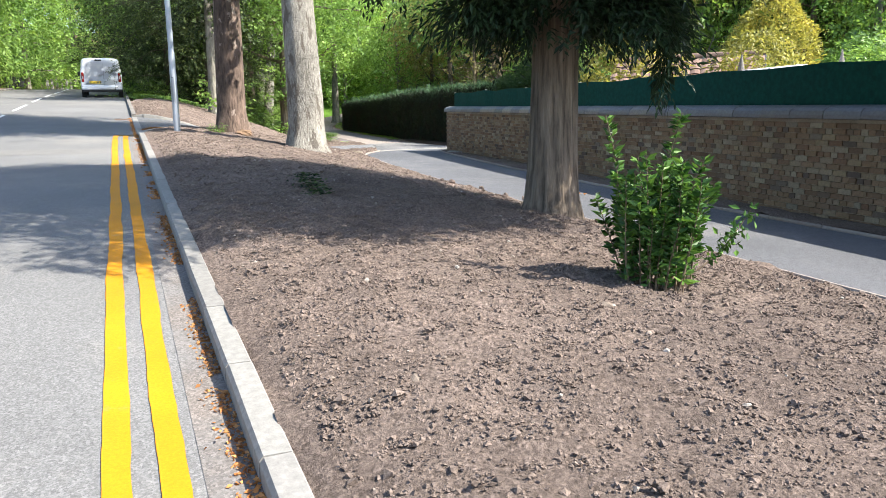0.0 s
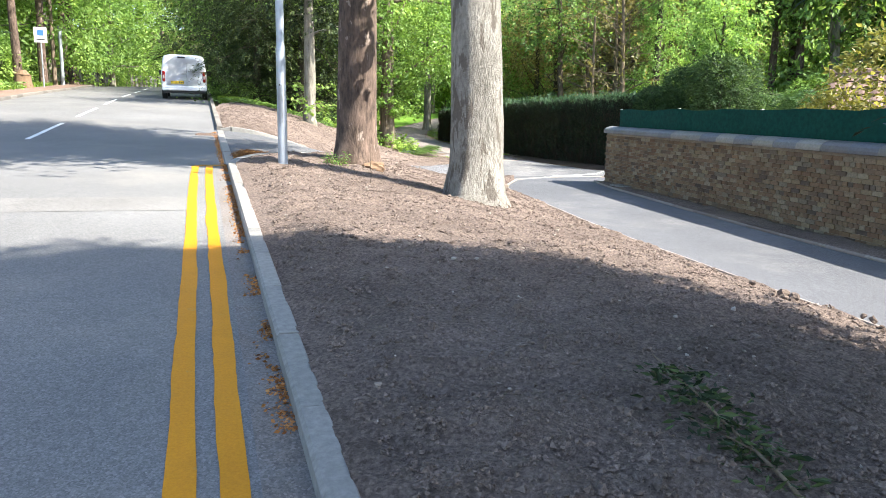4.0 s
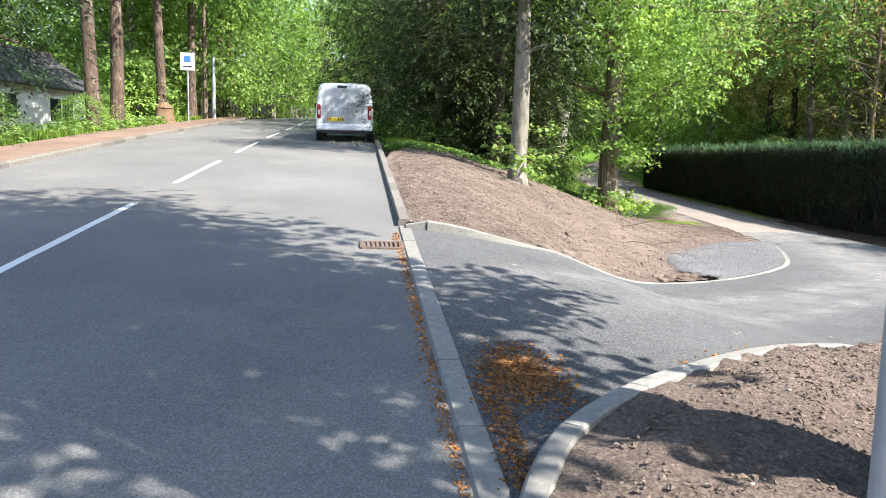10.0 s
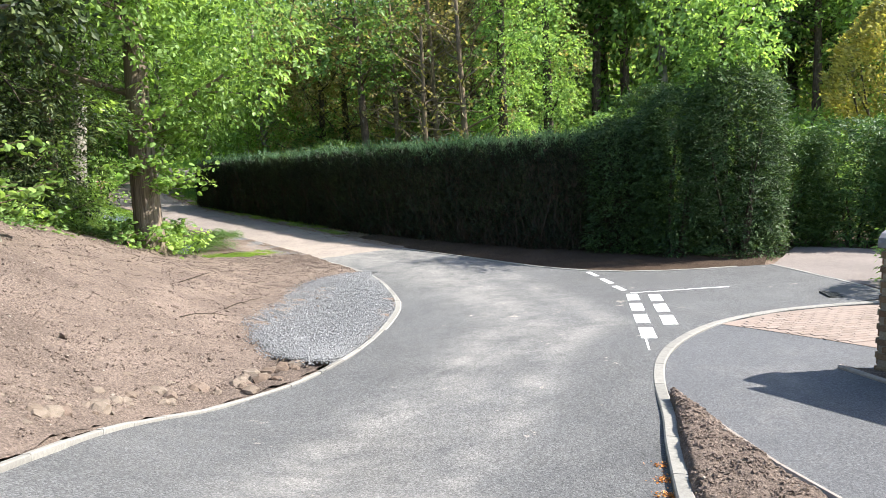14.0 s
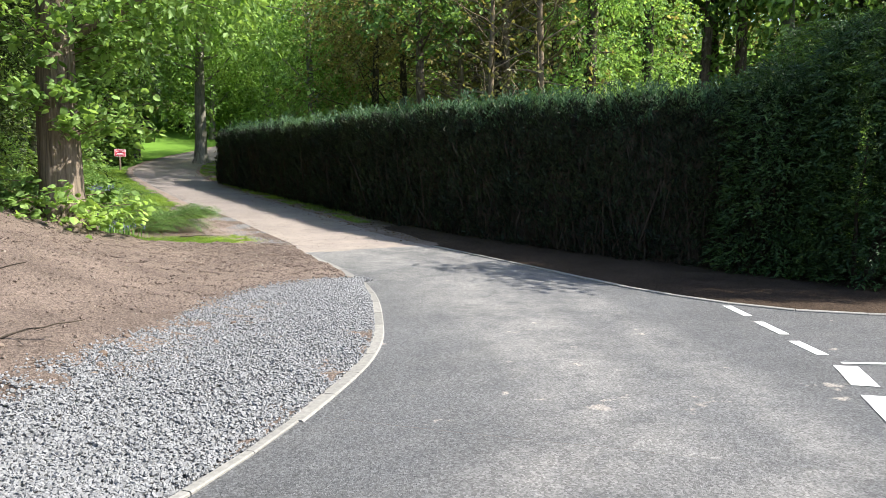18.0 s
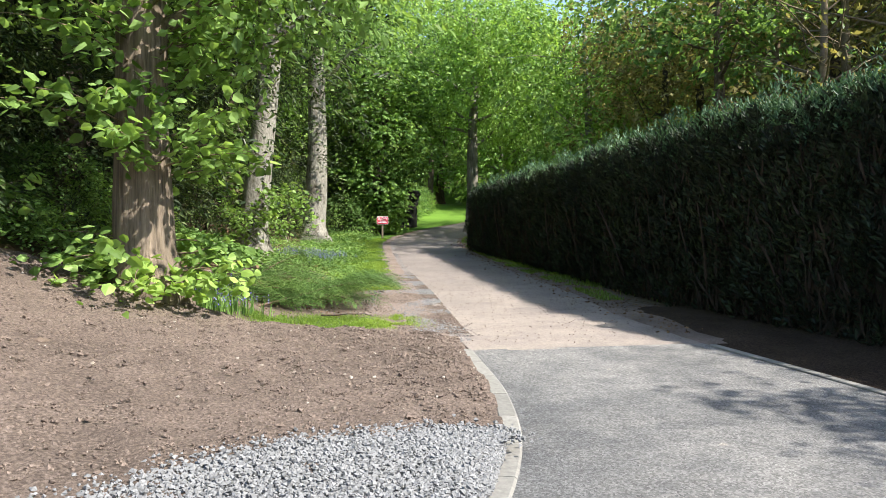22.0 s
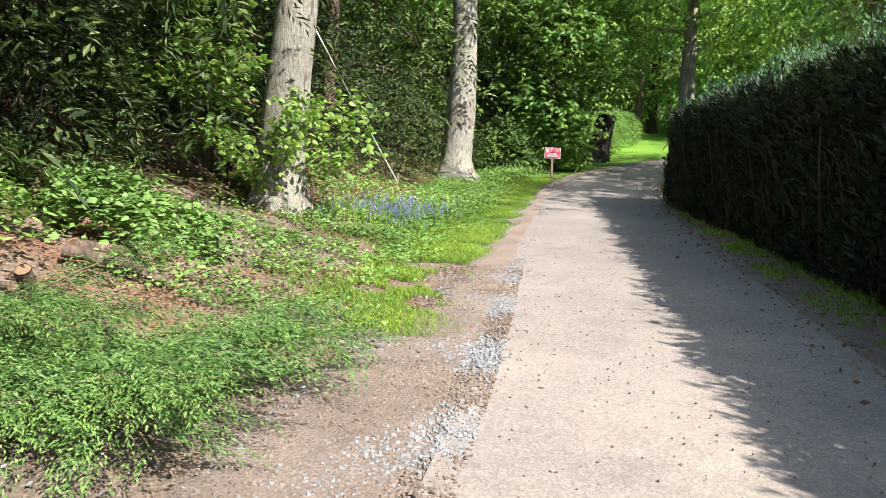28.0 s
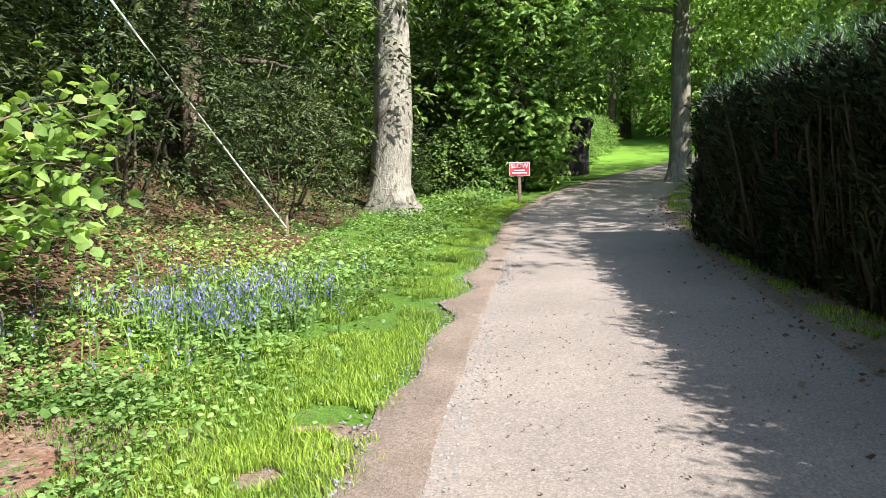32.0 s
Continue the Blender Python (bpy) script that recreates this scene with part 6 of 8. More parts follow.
SHRUBS = [
    ("green", -9.6, 31, 0.7, 0.7), ("green", -9.3, 34.5, 0.6, 0.6), ("fresh", -9.0, 40.5, 0.5, 0.5), ("fresh", -9.2, 43, 0.6, 0.6), ("fresh", -11, 52, 1.3), ("green", -12, 57, 1.4), ("fresh", -12, 63, 1.5), ("green", -12, 70, 1.6),
    ("fresh", -11, 77, 1.6), ("dark", -13, 37, 1.5), ("fresh", -16, 58, 1.8), ("green", -10, 88, 1.8), ("fresh", -3, 90, 1.8), ("green", 3, 92, 1.9), ("green", -9.2, 26.5, 0.6), ("fresh", -9.3, 24, 0.5),
    # right of the road, past the van
    ("low", 1.9, 40.5, 0.9), ("low", 2.0, 43.5, 1.0), ("low", 1.8, 46.5, 1.0), ("low", 1.9, 50, 1.1), ("low", 1.9, 54, 1.2), ("dark", 3.4, 44, 1.1), ("dark", 5.0, 47.5, 1.1), ("dark", 5.0, 41.8, 0.8), ("dark", 6.4, 45.6, 0.9), ("dark", 4.4, 52, 1.2), ("dark", 7.2, 49.6, 1.1), ("dark", 7.2, 54, 1.2), ("dark", 6.6, 59.5, 1.2),
    ("dark", 8.8, 56.5, 0.9), ("dark", 9.0, 62.5, 1.1), ("dark", 10.6, 66, 1.1), ("dark", 7.4, 66, 1.4), ("green", 11.8, 64.6, 0.8), ("dark", 9.5, 70, 1.4), ("green", 12.0, 76, 1.2), ("green", 6.4, 41.4, 0.55), ("low", 6.0, 40.6, 0.6), ("low", 4.6, 39.9, 0.6), ("fresh", 7.1, 42.2, 0.5),
    # far side of the lawn and behind the hedge
    ("green", 21, 47, 1.0), ("fresh", 22, 42, 1.1), ("fresh", 21.5, 52, 1.2), ("green", 23, 37, 1.1), ("green", 24, 57, 1.5), ("fresh", 27, 46, 1.7), ("green", 29, 55, 1.8), ("fresh", 31, 66, 1.8), ("green", 28, 40, 1.6), ("green", 34, 50, 1.9), ("fresh", 36, 42, 1.8), ("green", 33, 75, 1.9), ("fresh", 40, 66, 2.0), ("green", 38, 58, 2.0),
    ("fresh", 23.0, 33.2, 1.15), ("green", 25.0, 31.0, 1.25), ("fresh", 27.0, 33.5, 1.35), ("green", 29.5, 30.0, 1.35), ("dark", 22.2, 30.5, 0.95), ("dark", 26, 37, 1.4), ("fresh", 32, 34, 1.5), ("dark", 24.5, 27.5, 1.1),
    ("green", 16, 106, 2.0), ("fresh", 22, 110, 2.0), ("green", 29, 109, 2.1), ("green", 36, 104, 2.1), ("green", 43, 100, 2.1), ("green", 10, 84, 1.6), ("green", 12, 93, 1.8),
    ("green", 16.0, 78, 0.8), ("green", 17.3, 82.5, 0.85), ("dark", 15.7, 74.5, 0.55), ("green", 18.6, 87, 0.8),
    # garden behind the wall
    ("yellow", 13.75, 17.75, 1.1, 1.3), ("yellow", 12.9, 18.6, 0.7, 0.85), ("yellow", 16.9, 16.2, 0.95, 1.25), ("green", 25, 25, 1.35), ("green", 16.2, 24.2, 0.8), ("green", 21, 12, 1.2), ("fresh", 25, 18, 1.5), ("green", 27, 9, 1.6), ("fresh", 24, 5, 1.5), ("green", 30, 22, 1.8), ("fresh", 34, 16, 1.9), ("green", 37, 25, 2.0), ("fresh", 41, 20, 2.0), ("dark", 36, 8, 1.8),
]
for it in SHRUBS:
    shrub(*it)
spray_bush("golden_tree", on_land(34, 31.5), "rounded golden-leaved tree beyond the hedge", 7.6, 3.0, "leaf_yellow", 12000, 0.2, 97, category="tree", low=0.2, trunk=0.12)


def far_woods():
    """Leaf masses of the distant wooded slopes, crown by crown."""
    g = np.random.default_rng(90)
    m = 1500
    a = g.uniform(-1.5, 2.4, m)
    dd = 78 + 70 * g.uniform(0, 1, m) ** 1.4
    x, y = 5 + np.sin(a) * dd, 25 + np.cos(a) * dd
    hgt = np.array([13 + 7 * noise.noise(Vector((p * 0.09, q * 0.09, 1.0))) for p, q in zip(x, y)])
    z = land(x, y) + hgt * g.uniform(0.05, 1, m) ** 0.8
    # nearer stand beyond the garden and the hedge
    q = 420
    a2, d2 = g.uniform(0.55, 1.45, q), g.uniform(60, 88, q)
    x2, y2 = 5 + np.sin(a2) * d2, 25 + np.cos(a2) * d2
    x, y, z = np.concatenate([x, x2]), np.concatenate([y, y2]), np.concatenate([z, land(x2, y2) + (d2 - 30) * 0.24 * g.uniform(0.1, 1, q)])
    keep = ~((np.abs(x + 3) < 6.5) & (y < 110)) & ~((x > 12) & (x < 36) & (y > 66) & (y < 108))
    cl = np.column_stack([x, y, z])[keep]
    sz = g.uniform(1.4, 3.0, len(cl))
    tone = g.uniform(0, 1, len(cl))
    n = 240000
    k = g.integers(0, len(cl), n)
    u = g.normal(0, 1, (n, 3))
    u /= np.linalg.norm(u, axis=1, keepdims=True)
    c = cl[k] + u * sz[k, None] * g.uniform(0.5, 1, (n, 1)) * [1, 1, 0.75]
    up = u + [0, 0, 0.45] + g.normal(0, 0.4, (n, 3))
    d = np.cross(up, g.normal(0, 1, (n, 3)))
    for nm, lo, hi, mat in (("far_woods", 0, 0.36, "leaf_fresh"), ("far_woods", 0.36, 0.62, "leaf_lime"), ("far_woods", 0.62, 0.76, "leaf_green"), ("far_woods", 0.76, 0.94, "leaf_olive"), ("far_woods", 0.94, 1.01, "pine_needle")):
        q = (tone[k] >= lo) & (tone[k] < hi)
        ob = part(nm, np_mesh(nm, *kites(c[q], d[q], 0.46, 0.7, 0.3, g=g, nrm=up[q])), mat)
        tagged(ob, "distant wooded slopes in spring leaf", "woods", kind="stuff")


far_woods()

# ------------------------------------------------------------------ street furniture and the parked van
def text_mesh(s, size, depth=0.002):
    cu = bpy.data.curves.new("lettering", "FONT")
    cu.body, cu.size, cu.extrude, cu.align_x, cu.align_y = s, size, depth, "CENTER", "CENTER"
    ob = bpy.data.objects.new("lettering", cu)
    me = bpy.data.meshes.new_from_object(ob)
    bpy.data.objects.remove(ob)
    bpy.data.curves.remove(cu)
    return me


def build_lamp_column():
    root = thing("lamp_column", on_land(1.13, 16.95, 0.08), "plain galvanised grey steel lamp column in the soil", "lamp post")
    part("shaft", cyl_bm(0.068, 1.9, (0, 0, 0.75), 28), "galvanised", root)
    part("collar", cyl_bm(0.068, 0.10, (0, 0, 1.75), 28, 0.056), "galvanised", root)
    part("upper_shaft", cyl_bm(0.058, 5.4, (0, 0, 4.5), 24, 0.048), "galvanised", root)
    # service door on the side to the road
    bm = bmesh.new()
    zs, rr = np.linspace(0.62, 1.25, 10), 0.0695
    half = 0.55
    grid = []
    for i, z in enumerate(zs):
        e = min(1, math.sqrt(max(0, 1 - max(0, (0.07 - (z - 0.62)) / 0.07, (0.07 - (1.25 - z)) / 0.07) ** 2)))
        grid.append([bm.verts.new((rr * math.cos(-2.0 + half * e * k), rr * math.sin(-2.0 + half * e * k), z)) for k in np.linspace(-1, 1, 7)])
    for i in range(9):
        for k in range(6):
            bm.faces.new((grid[i][k], grid[i][k + 1], grid[i + 1][k + 1], grid[i + 1][k]))
    r = bmesh.ops.solidify(bm, geom=bm.faces[:], thickness=0.003)
    door = part("service_door", bm, "galvanised", root, "rounded service door plate")
    part("lock", cyl_bm(0.012, 0.012, (rr * math.cos(-2.0), rr * math.sin(-2.0), 1.2), 12, axis="y"), "ink", door)
    return root


build_lamp_column()


def loft(sections, close_ends=True):
    """Skin over closed cross-sections of equal count."""
    V, F, n = [], [], len(sections[0])
    for s in sections:
        V += s
    for i in range(len(sections) - 1):
        for k in range(n):
            F.append((i * n + k, i * n + (k + 1) % n, (i + 1) * n + (k + 1) % n, (i + 1) * n + k))
    if close_ends:
        F.append(tuple(range(n))[::-1])
        F.append(tuple(range((len(sections) - 1) * n, len(sections) * n)))
    return mesh_of("loft", V, F, False)


def van_section(y, w_low, w_mid, w_top, z0, z_mid, z1, r=0.14):
    half = [(w_low, z0), (w_mid, z0 + 0.18), (w_mid, z_mid), (w_top + 0.05, z1 - r * 1.1), (w_top - 0.01, z1 - r * 0.4), (w_top - r * 0.9, z1 - 0.02), (w_top - r * 2.2, z1)]
    pts = [(x, y, z) for x, z in half] + [(-x, y, z) for x, z in reversed(half)]
    return pts


def build_van():
    base = Matrix.Translation((-0.62, 39.4, land1(-0.62, 41) - 0.155)) @ pose(0, 0, 0, math.degrees(math.atan(0.088)), 0, 0)
    root = thing("van", base, "white parked panel van seen from behind", "van")
    S = []
    for y, lo, mid, top, z0, zm, z1 in ((0.0, 0.80, 0.86, 0.72, 0.42, 1.05, 1.80), (0.06, 0.86, 0.905, 0.76, 0.40, 1.06, 1.85), (0.5, 0.88, 0.92, 0.78, 0.38, 1.06, 1.88), (2.4, 0.88, 0.92, 0.78, 0.36, 1.06, 1.88), (3.0, 0.88, 0.92, 0.72, 0.36, 1.06, 1.80), (3.6, 0.88, 0.91, 0.66, 0.36, 1.06, 1.30), (4.3, 0.82, 0.85, 0.62, 0.38, 0.75, 0.98), (4.42, 0.70, 0.72, 0.5, 0.42, 0.66, 0.86)):
        S.append(van_section(y, lo, mid, top, z0, zm, z1))
    me = loft(S)
    body = part("body", me, "van_white", root)
    for p in me.polygons:
        p.use_smooth = False
    # rear doors stand 8 mm proud with a gap at the middle
    def rear_panel(x0, x1):
        out = []
        for z, k in ((0.62, 0.97), (1.05, 1.0), (1.45, 0.96), (1.70, 0.88)):
            out.append((z, x0 * k, x1 * k))
        bm = bmesh.new()
        rows = [(bm.verts.new((a, -0.012, z)), bm.verts.new((b, -0.012, z))) for z, a, b in out]
        for i in range(3):
            bm.faces.new((rows[i][0], rows[i][1], rows[i + 1][1], rows[i + 1][0]))
        bmesh.ops.solidify(bm, geom=bm.faces[:], thickness=0.014)
        return bm
    for a, b, nm in ((-0.70, 0.105, "wide"), (0.118, 0.70, "narrow")):
        d = part("rear_door", rear_panel(a, b), "van_white", root)
        if nm == "wide":
            part("handle", box_bm(0.17, 0.03, 0.045, (0.0, -0.035, 1.10), 0.01), "rim_metal", d, "chrome handle badge")
    part("bumper", box_bm(1.78, 0.20, 0.20, (0, 0.02, 0.50), 0.05, 2), "van_white", root, "white rear bumper")
    part("lower_valance", box_bm(1.70, 0.25, 0.14, (0, 0.10, 0.36), 0.03), "van_black", root, "black plastic valance")
    part("high_brake_lamp", box_bm(0.30, 0.05, 0.075, (-0.08, -0.02, 1.765), 0.02, 2), "van_black", root)
    for sx in (-1, 1):
        l = part("tail_lamp", box_bm(0.115, 0.10, 0.44, (sx * 0.80, 0.015, 0.98), 0.03, 2), "lamp_red", root)
        part("lens", box_bm(0.06, 0.02, 0.14, (sx * 0.80, -0.04, 0.96), 0.008), "lamp_clear", l)
        mirror = part("wing_mirror", box_bm(0.20, 0.12, 0.22, (sx * 1.02, 3.05, 1.10), 0.04, 2), "van_black", root)
        for y in (0.75, 3.5):
            w = part("wheel", cyl_bm(0.20, 0.17, (sx * 0.80, y, 0.32), 24, axis="x"), "rim_metal", root)
            bm = bmesh.new()
            q = bmesh.ops.create_cone(bm, cap_ends=False, segments=32, radius1=0.32, radius2=0.32, depth=0.20)
            q2 = bmesh.ops.create_cone(bm, cap_ends=False, segments=32, radius1=0.20, radius2=0.20, depth=0.20)
            bm.edges.ensure_lookup_table()
            loops = [e for e in bm.edges if e.is_boundary]
            bmesh.ops.bridge_loops(bm, edges=[e for e in loops if all(v.co.z > 0 for v in e.verts)])
            bmesh.ops.bridge_loops(bm, edges=[e for e in loops if all(v.co.z < 0 for v in e.verts)])
            bmesh.ops.rotate(bm, verts=bm.verts, cent=(0, 0, 0), matrix=Matrix.Rotation(radians(90), 3, "Y"))
            bmesh.ops.translate(bm, vec=(sx * 0.81, y, 0.32), verts=bm.verts)
            part("tyre", bm, "tyre", w)
    plate = part("number_plate", box_bm(0.52, 0.012, 0.115, (-0.27, -0.034, 0.745), 0.006), "plate_yellow", root)
    t = text_mesh("YC20", 0.10)
    t.materials.append(MATS["ink"])
    part("lettering", t, None, plate, at=pose(-0.39, -0.042, 0.745, 90))
    for k in range(3):
        part("lettering_bar", box_bm(0.045, 0.003, 0.075, (-0.19 + 0.07 * k, -0.0425, 0.745)), "ink", plate)
    part("door_seam", box_bm(0.010, 0.004, 1.08, (0.1115, -0.006, 1.16)), "van_black", root)
    return root


build_van()


def build_slow_sign():
    x, y = 13.22, 61.7
    root = thing("slow_sign", Matrix.Translation((x, y, land1(x, y))) @ pose(0, 0, 0, 0, 0, 4), "small red slow sign on a wooden post in the verge", "sign")
    part("post", box_bm(0.075, 0.05, 1.0, (0, 0.03, 0.45), 0.006), "timber_post", root)
    b = part("board", box_bm(0.50, 0.012, 0.34, (0, -0.004, 0.80), 0.003), "sign_white", root, "white-edged red board")
    part("panel", box_bm(0.475, 0.004, 0.315, (0, -0.012, 0.80)), "sign_red", b)
    t = text_mesh("SLOW", 0.155)
    t.materials.append(MATS["sign_white"])
    part("lettering", t, None, b, at=pose(0, -0.0165, 0.875, 90))
    for z, w in ((0.77, 0.26), (0.71, 0.36)):
        part("lettering_bar", box_bm(w, 0.003, 0.035, (0, -0.0155, z)), "sign_white", b)


build_slow_sign()


def build_left_side():
    # parking sign and poles across the road
    x, y = -7.9, 50.5
    root = thing("parking_sign", on_land(x, y, 0.05), "white and blue parking sign on a grey post", "sign")
    part("post", cyl_bm(0.038, 3.1, (0, 0, 1.5), 12), "galvanised", root)
    b = part("plate", box_bm(0.62, 0.012, 0.78, (0, -0.05, 2.75), 0.004), "sign_white", root)
    part("symbol", box_bm(0.30, 0.004, 0.30, (0, -0.059, 2.86), 0.002), "sign_blue", b)
    part("lettering_bar", box_bm(0.40, 0.004, 0.06, (0, -0.059, 2.52)), "ink", b)
    for px, py, h, m, nm, lab in ((-8.35, 56.5, 7.5, "timber_post", "telegraph_pole", "brown wooden telegraph pole"), (-8.0, 57.0, 3.6, "galvanised", "steel_post", "pale grey steel post beside the pole")):
        r = thing(nm, on_land(px, py), lab, "pole")
        part("shaft", cyl_bm(0.13 if h > 5 else 0.11, h + 0.4, (0, 0, h / 2 - 0.2), 14, 0.09 if h > 5 else 0.11), m, r)
    # iron railing along the back of the pavement
    fence = thing("railing", Matrix(), "black iron railing behind the pavement", "fence")
    post = bpy.data.meshes.new("post")
    b = box_bm(0.05, 0.05, 1.3, (0, 0, 0.55), 0.004)
    b.to_mesh(post)
    b.free()
    post.materials.append(MATS["iron_black"])
    ys = np.arange(57.5, 84, 1.5)
    pts = [(-8.45 + 0.012 * (q - 57), q) for q in ys]
    for px, py in pts:
        part("post", post, None, fence, at=on_land(px, py))
    for (ax, ay), (bx, by) in zip(pts[:-1], pts[1:]):
        for hz in (0.35, 1.08):
            za, zb = land1(ax, ay) + hz, land1(bx, by) + hz
            d = Vector((bx - ax, by - ay, zb - za))
            part("rail", box_bm(0.035, d.length, 0.04), "iron_black", fence, at=Matrix.Translation(((ax + bx) / 2, (ay + by) / 2, (za + zb) / 2)) @ d.to_track_quat("Y", "Z").to_matrix().to_4x4())
        for q in np.linspace(0.15, 0.85, 7):
            cx, cy = ax + (bx - ax) * q, ay + (by - ay) * q
            part("bar", BAR_MESH, None, fence, at=on_land(cx, cy))
    # pale stone bollards where the road bends
    for k in range(7):
        bx, by = -6.4 + 0.42 * k, 86 + 0.25 * k
        r = thing("stone_bollard", on_land(bx, by), "pale weathered stone parapet post", "bollard", "parapet posts")
        part("pillar", box_bm(0.24, 0.24, 1.2, (0, 0, 0.5), 0.03), "kerb_concrete", r)
        part("cap", box_bm(0.29, 0.29, 0.10, (0, 0, 1.14), 0.03), "kerb_concrete", r)
    # cut stump with torn wood
    r = thing("tree_stump", on_land(-8.55, 48.8), "short torn tree stump with orange-brown wood", "stump")
    v, f = tube([(0, 0, -0.2), (0, 0, 0.1), (0.02, 0, 0.3), (0, 0.03, 0.55), (0.02, 0, 0.75)], [0.50, 0.45, 0.38, 0.37, 0.36], 16, 0.25, 3, 0.2)
    part("trunk", mesh_of("trunk", v, f, True), "cut_wood", r)
    part("broken_top", cyl_bm(0.36, 0.25, (0.02, 0, 0.85), 11, 0.16), "cut_wood", r)


BAR_MESH = bpy.data.meshes.new("bar")
_b = cyl_bm(0.010, 0.80, (0, 0, 0.70), 6)
_b.to_mesh(BAR_MESH)
_b.free()
BAR_MESH.materials.append(MATS["iron_black"])
build_left_side()


def gable_house(name, m, label, L, Wd, eave, ridge, wall_mat, roof_mat, tiles=True, group=""):
    root = thing(name, m, label, "house", group)
    V = [(-L / 2, -Wd / 2, -0.4), (L / 2, -Wd / 2, -0.4), (L / 2, Wd / 2, -0.4), (-L / 2, Wd / 2, -0.4), (-L / 2, -Wd / 2, eave), (L / 2, -Wd / 2, eave), (L / 2, Wd / 2, eave), (-L / 2, Wd / 2, eave), (-L / 2, 0, ridge - 0.1), (L / 2, 0, ridge - 0.1)]
    part("wall", mesh_of("wall", V, [(0, 1, 5, 4), (2, 3, 7, 6), (1, 2, 6, 9, 5), (3, 0, 4, 8, 7)]), wall_mat, root)
    for sy in (-1, 1):
        over, ln = 0.4, math.hypot(Wd / 2 + 0.4, (ridge - eave) * (Wd / 2 + 0.4) / (Wd / 2))
        ang = math.atan2(ridge - eave, Wd / 2)
        slab = part("roof", box_bm(L + 0.6, ln, 0.10, bevel=0.01), roof_mat if not tiles else "roof_dark", root, at=Matrix.Translation((0, sy * (Wd / 4 + 0.2), (eave + ridge) / 2 - 0.10 * (ridge - eave))) @ Euler((-sy * ang, 0, 0)).to_matrix().to_4x4())
        if tiles:
            Vt, Ft = [], []
            nr, nc = int(ln / 0.33), int((L + 0.6) / 0.33)
            for r in range(nr):
                for c in range(nc):
                    x0 = -(L + 0.6) / 2 + c * 0.33
                    y0 = -ln / 2 + r * 0.33
                    lo, hi = (0.10, 0.06) if sy < 0 else (0.06, 0.10)
                    o = len(Vt)
                    for xx, zz in ((0, 0), (0.08, 0.03), (0.165, 0.045), (0.25, 0.03), (0.325, 0)):
                        Vt += [(x0 + xx, y0, lo + zz), (x0 + xx, y0 + 0.34, hi + zz)]
                    for q in range(4):
                        Ft.append((o + 2 * q, o + 2 * q + 2, o + 2 * q + 3, o + 2 * q + 1))
                    e = 0 if sy < 0 else 1
                    Ft.append(tuple(o + 2 * q + e for q in range(5)))
            tagged(part("roof_tiles", mesh_of("roof_tiles", Vt, Ft), roof_mat, slab), kind="stuff")
    part("ridge", cyl_bm(0.13, L + 0.6, (0, 0, ridge + 0.02), 10, axis="x"), roof_mat, root)
    for wx in (-L * 0.28, L * 0.22):
        w = part("window", box_bm(1.4, 0.08, 1.1, (wx, -Wd / 2 - 0.01, eave - 1.1), 0.01), "sign_white", root, "white framed window")
        part("pane", box_bm(0.58, 0.02, 0.9, (wx - 0.34, -Wd / 2 - 0.055, eave - 1.1)), "window_dark", w)
        part("pane", box_bm(0.58, 0.02, 0.9, (wx + 0.34, -Wd / 2 - 0.055, eave - 1.1)), "window_dark", w)
    return root


gable_house("bungalow", Matrix.Translation((18.3, 20.6, land1(18.3, 20.6) - 0.2)) @ pose(0, 0, 0, 0, 0, -46), "bungalow with brown tiled roof beyond the wall", 4.4, 4.4, 1.75, 3.3, "wall_render", "roof_tile")
gable_house("white_cottage", Matrix.Translation((-15.0, 47.5, land1(-15.0, 47.5) - 0.2)) @ pose(0, 0, 0, 0, 0, 70), "white cottage with dark roof among trees", 6, 4.4, 2.3, 3.7, "wall_render", "roof_dark", tiles=False)


def build_summerhouse():
    x, y = 16.2, 14.4
    root = thing("summerhouse", Matrix.Translation((x, y, land1(x, y))) @ pose(0, 0, 0, 0, 0, -40), "white-roofed garden summerhouse with pointed finials", "shed")
    part("wall", box_bm(2.6, 2.0, 2.1, (0, 0, 1.05), 0.01), "wall_render", root)
    part("roof", cyl_bm(1.95, 0.34, (0, 0, 2.27), 4, 1.25), "sign_white", root)
    for sx in (-1.2, 1.2):
        part("finial", cyl_bm(0.10, 0.5, (sx, 0, 2.62), 8, 0.01), "kerb_old", root)


build_summerhouse()


def build_rope():
    a, b = Vector((9.4, 54.7, land1(9.4, 54.7) + 0.1)), Vector((6.75, 47.85, 9.1))
    root = thing("guy_rope", Matrix(), "thin pale rope stretched from the ground to a tree", "rope")
    pts = [a.lerp(b, q / 8) - Vector((0, 0, 0.12 * math.sin(math.pi * q / 8))) for q in range(9)]
    v, f = tube(pts, [0.016] * 9, 6)
    part("line", mesh_of("line", v, f, True), "rope_white", root)
    part("peg", cyl_bm(0.03, 0.4, tuple(a), 8), "timber_post", root)


build_rope()


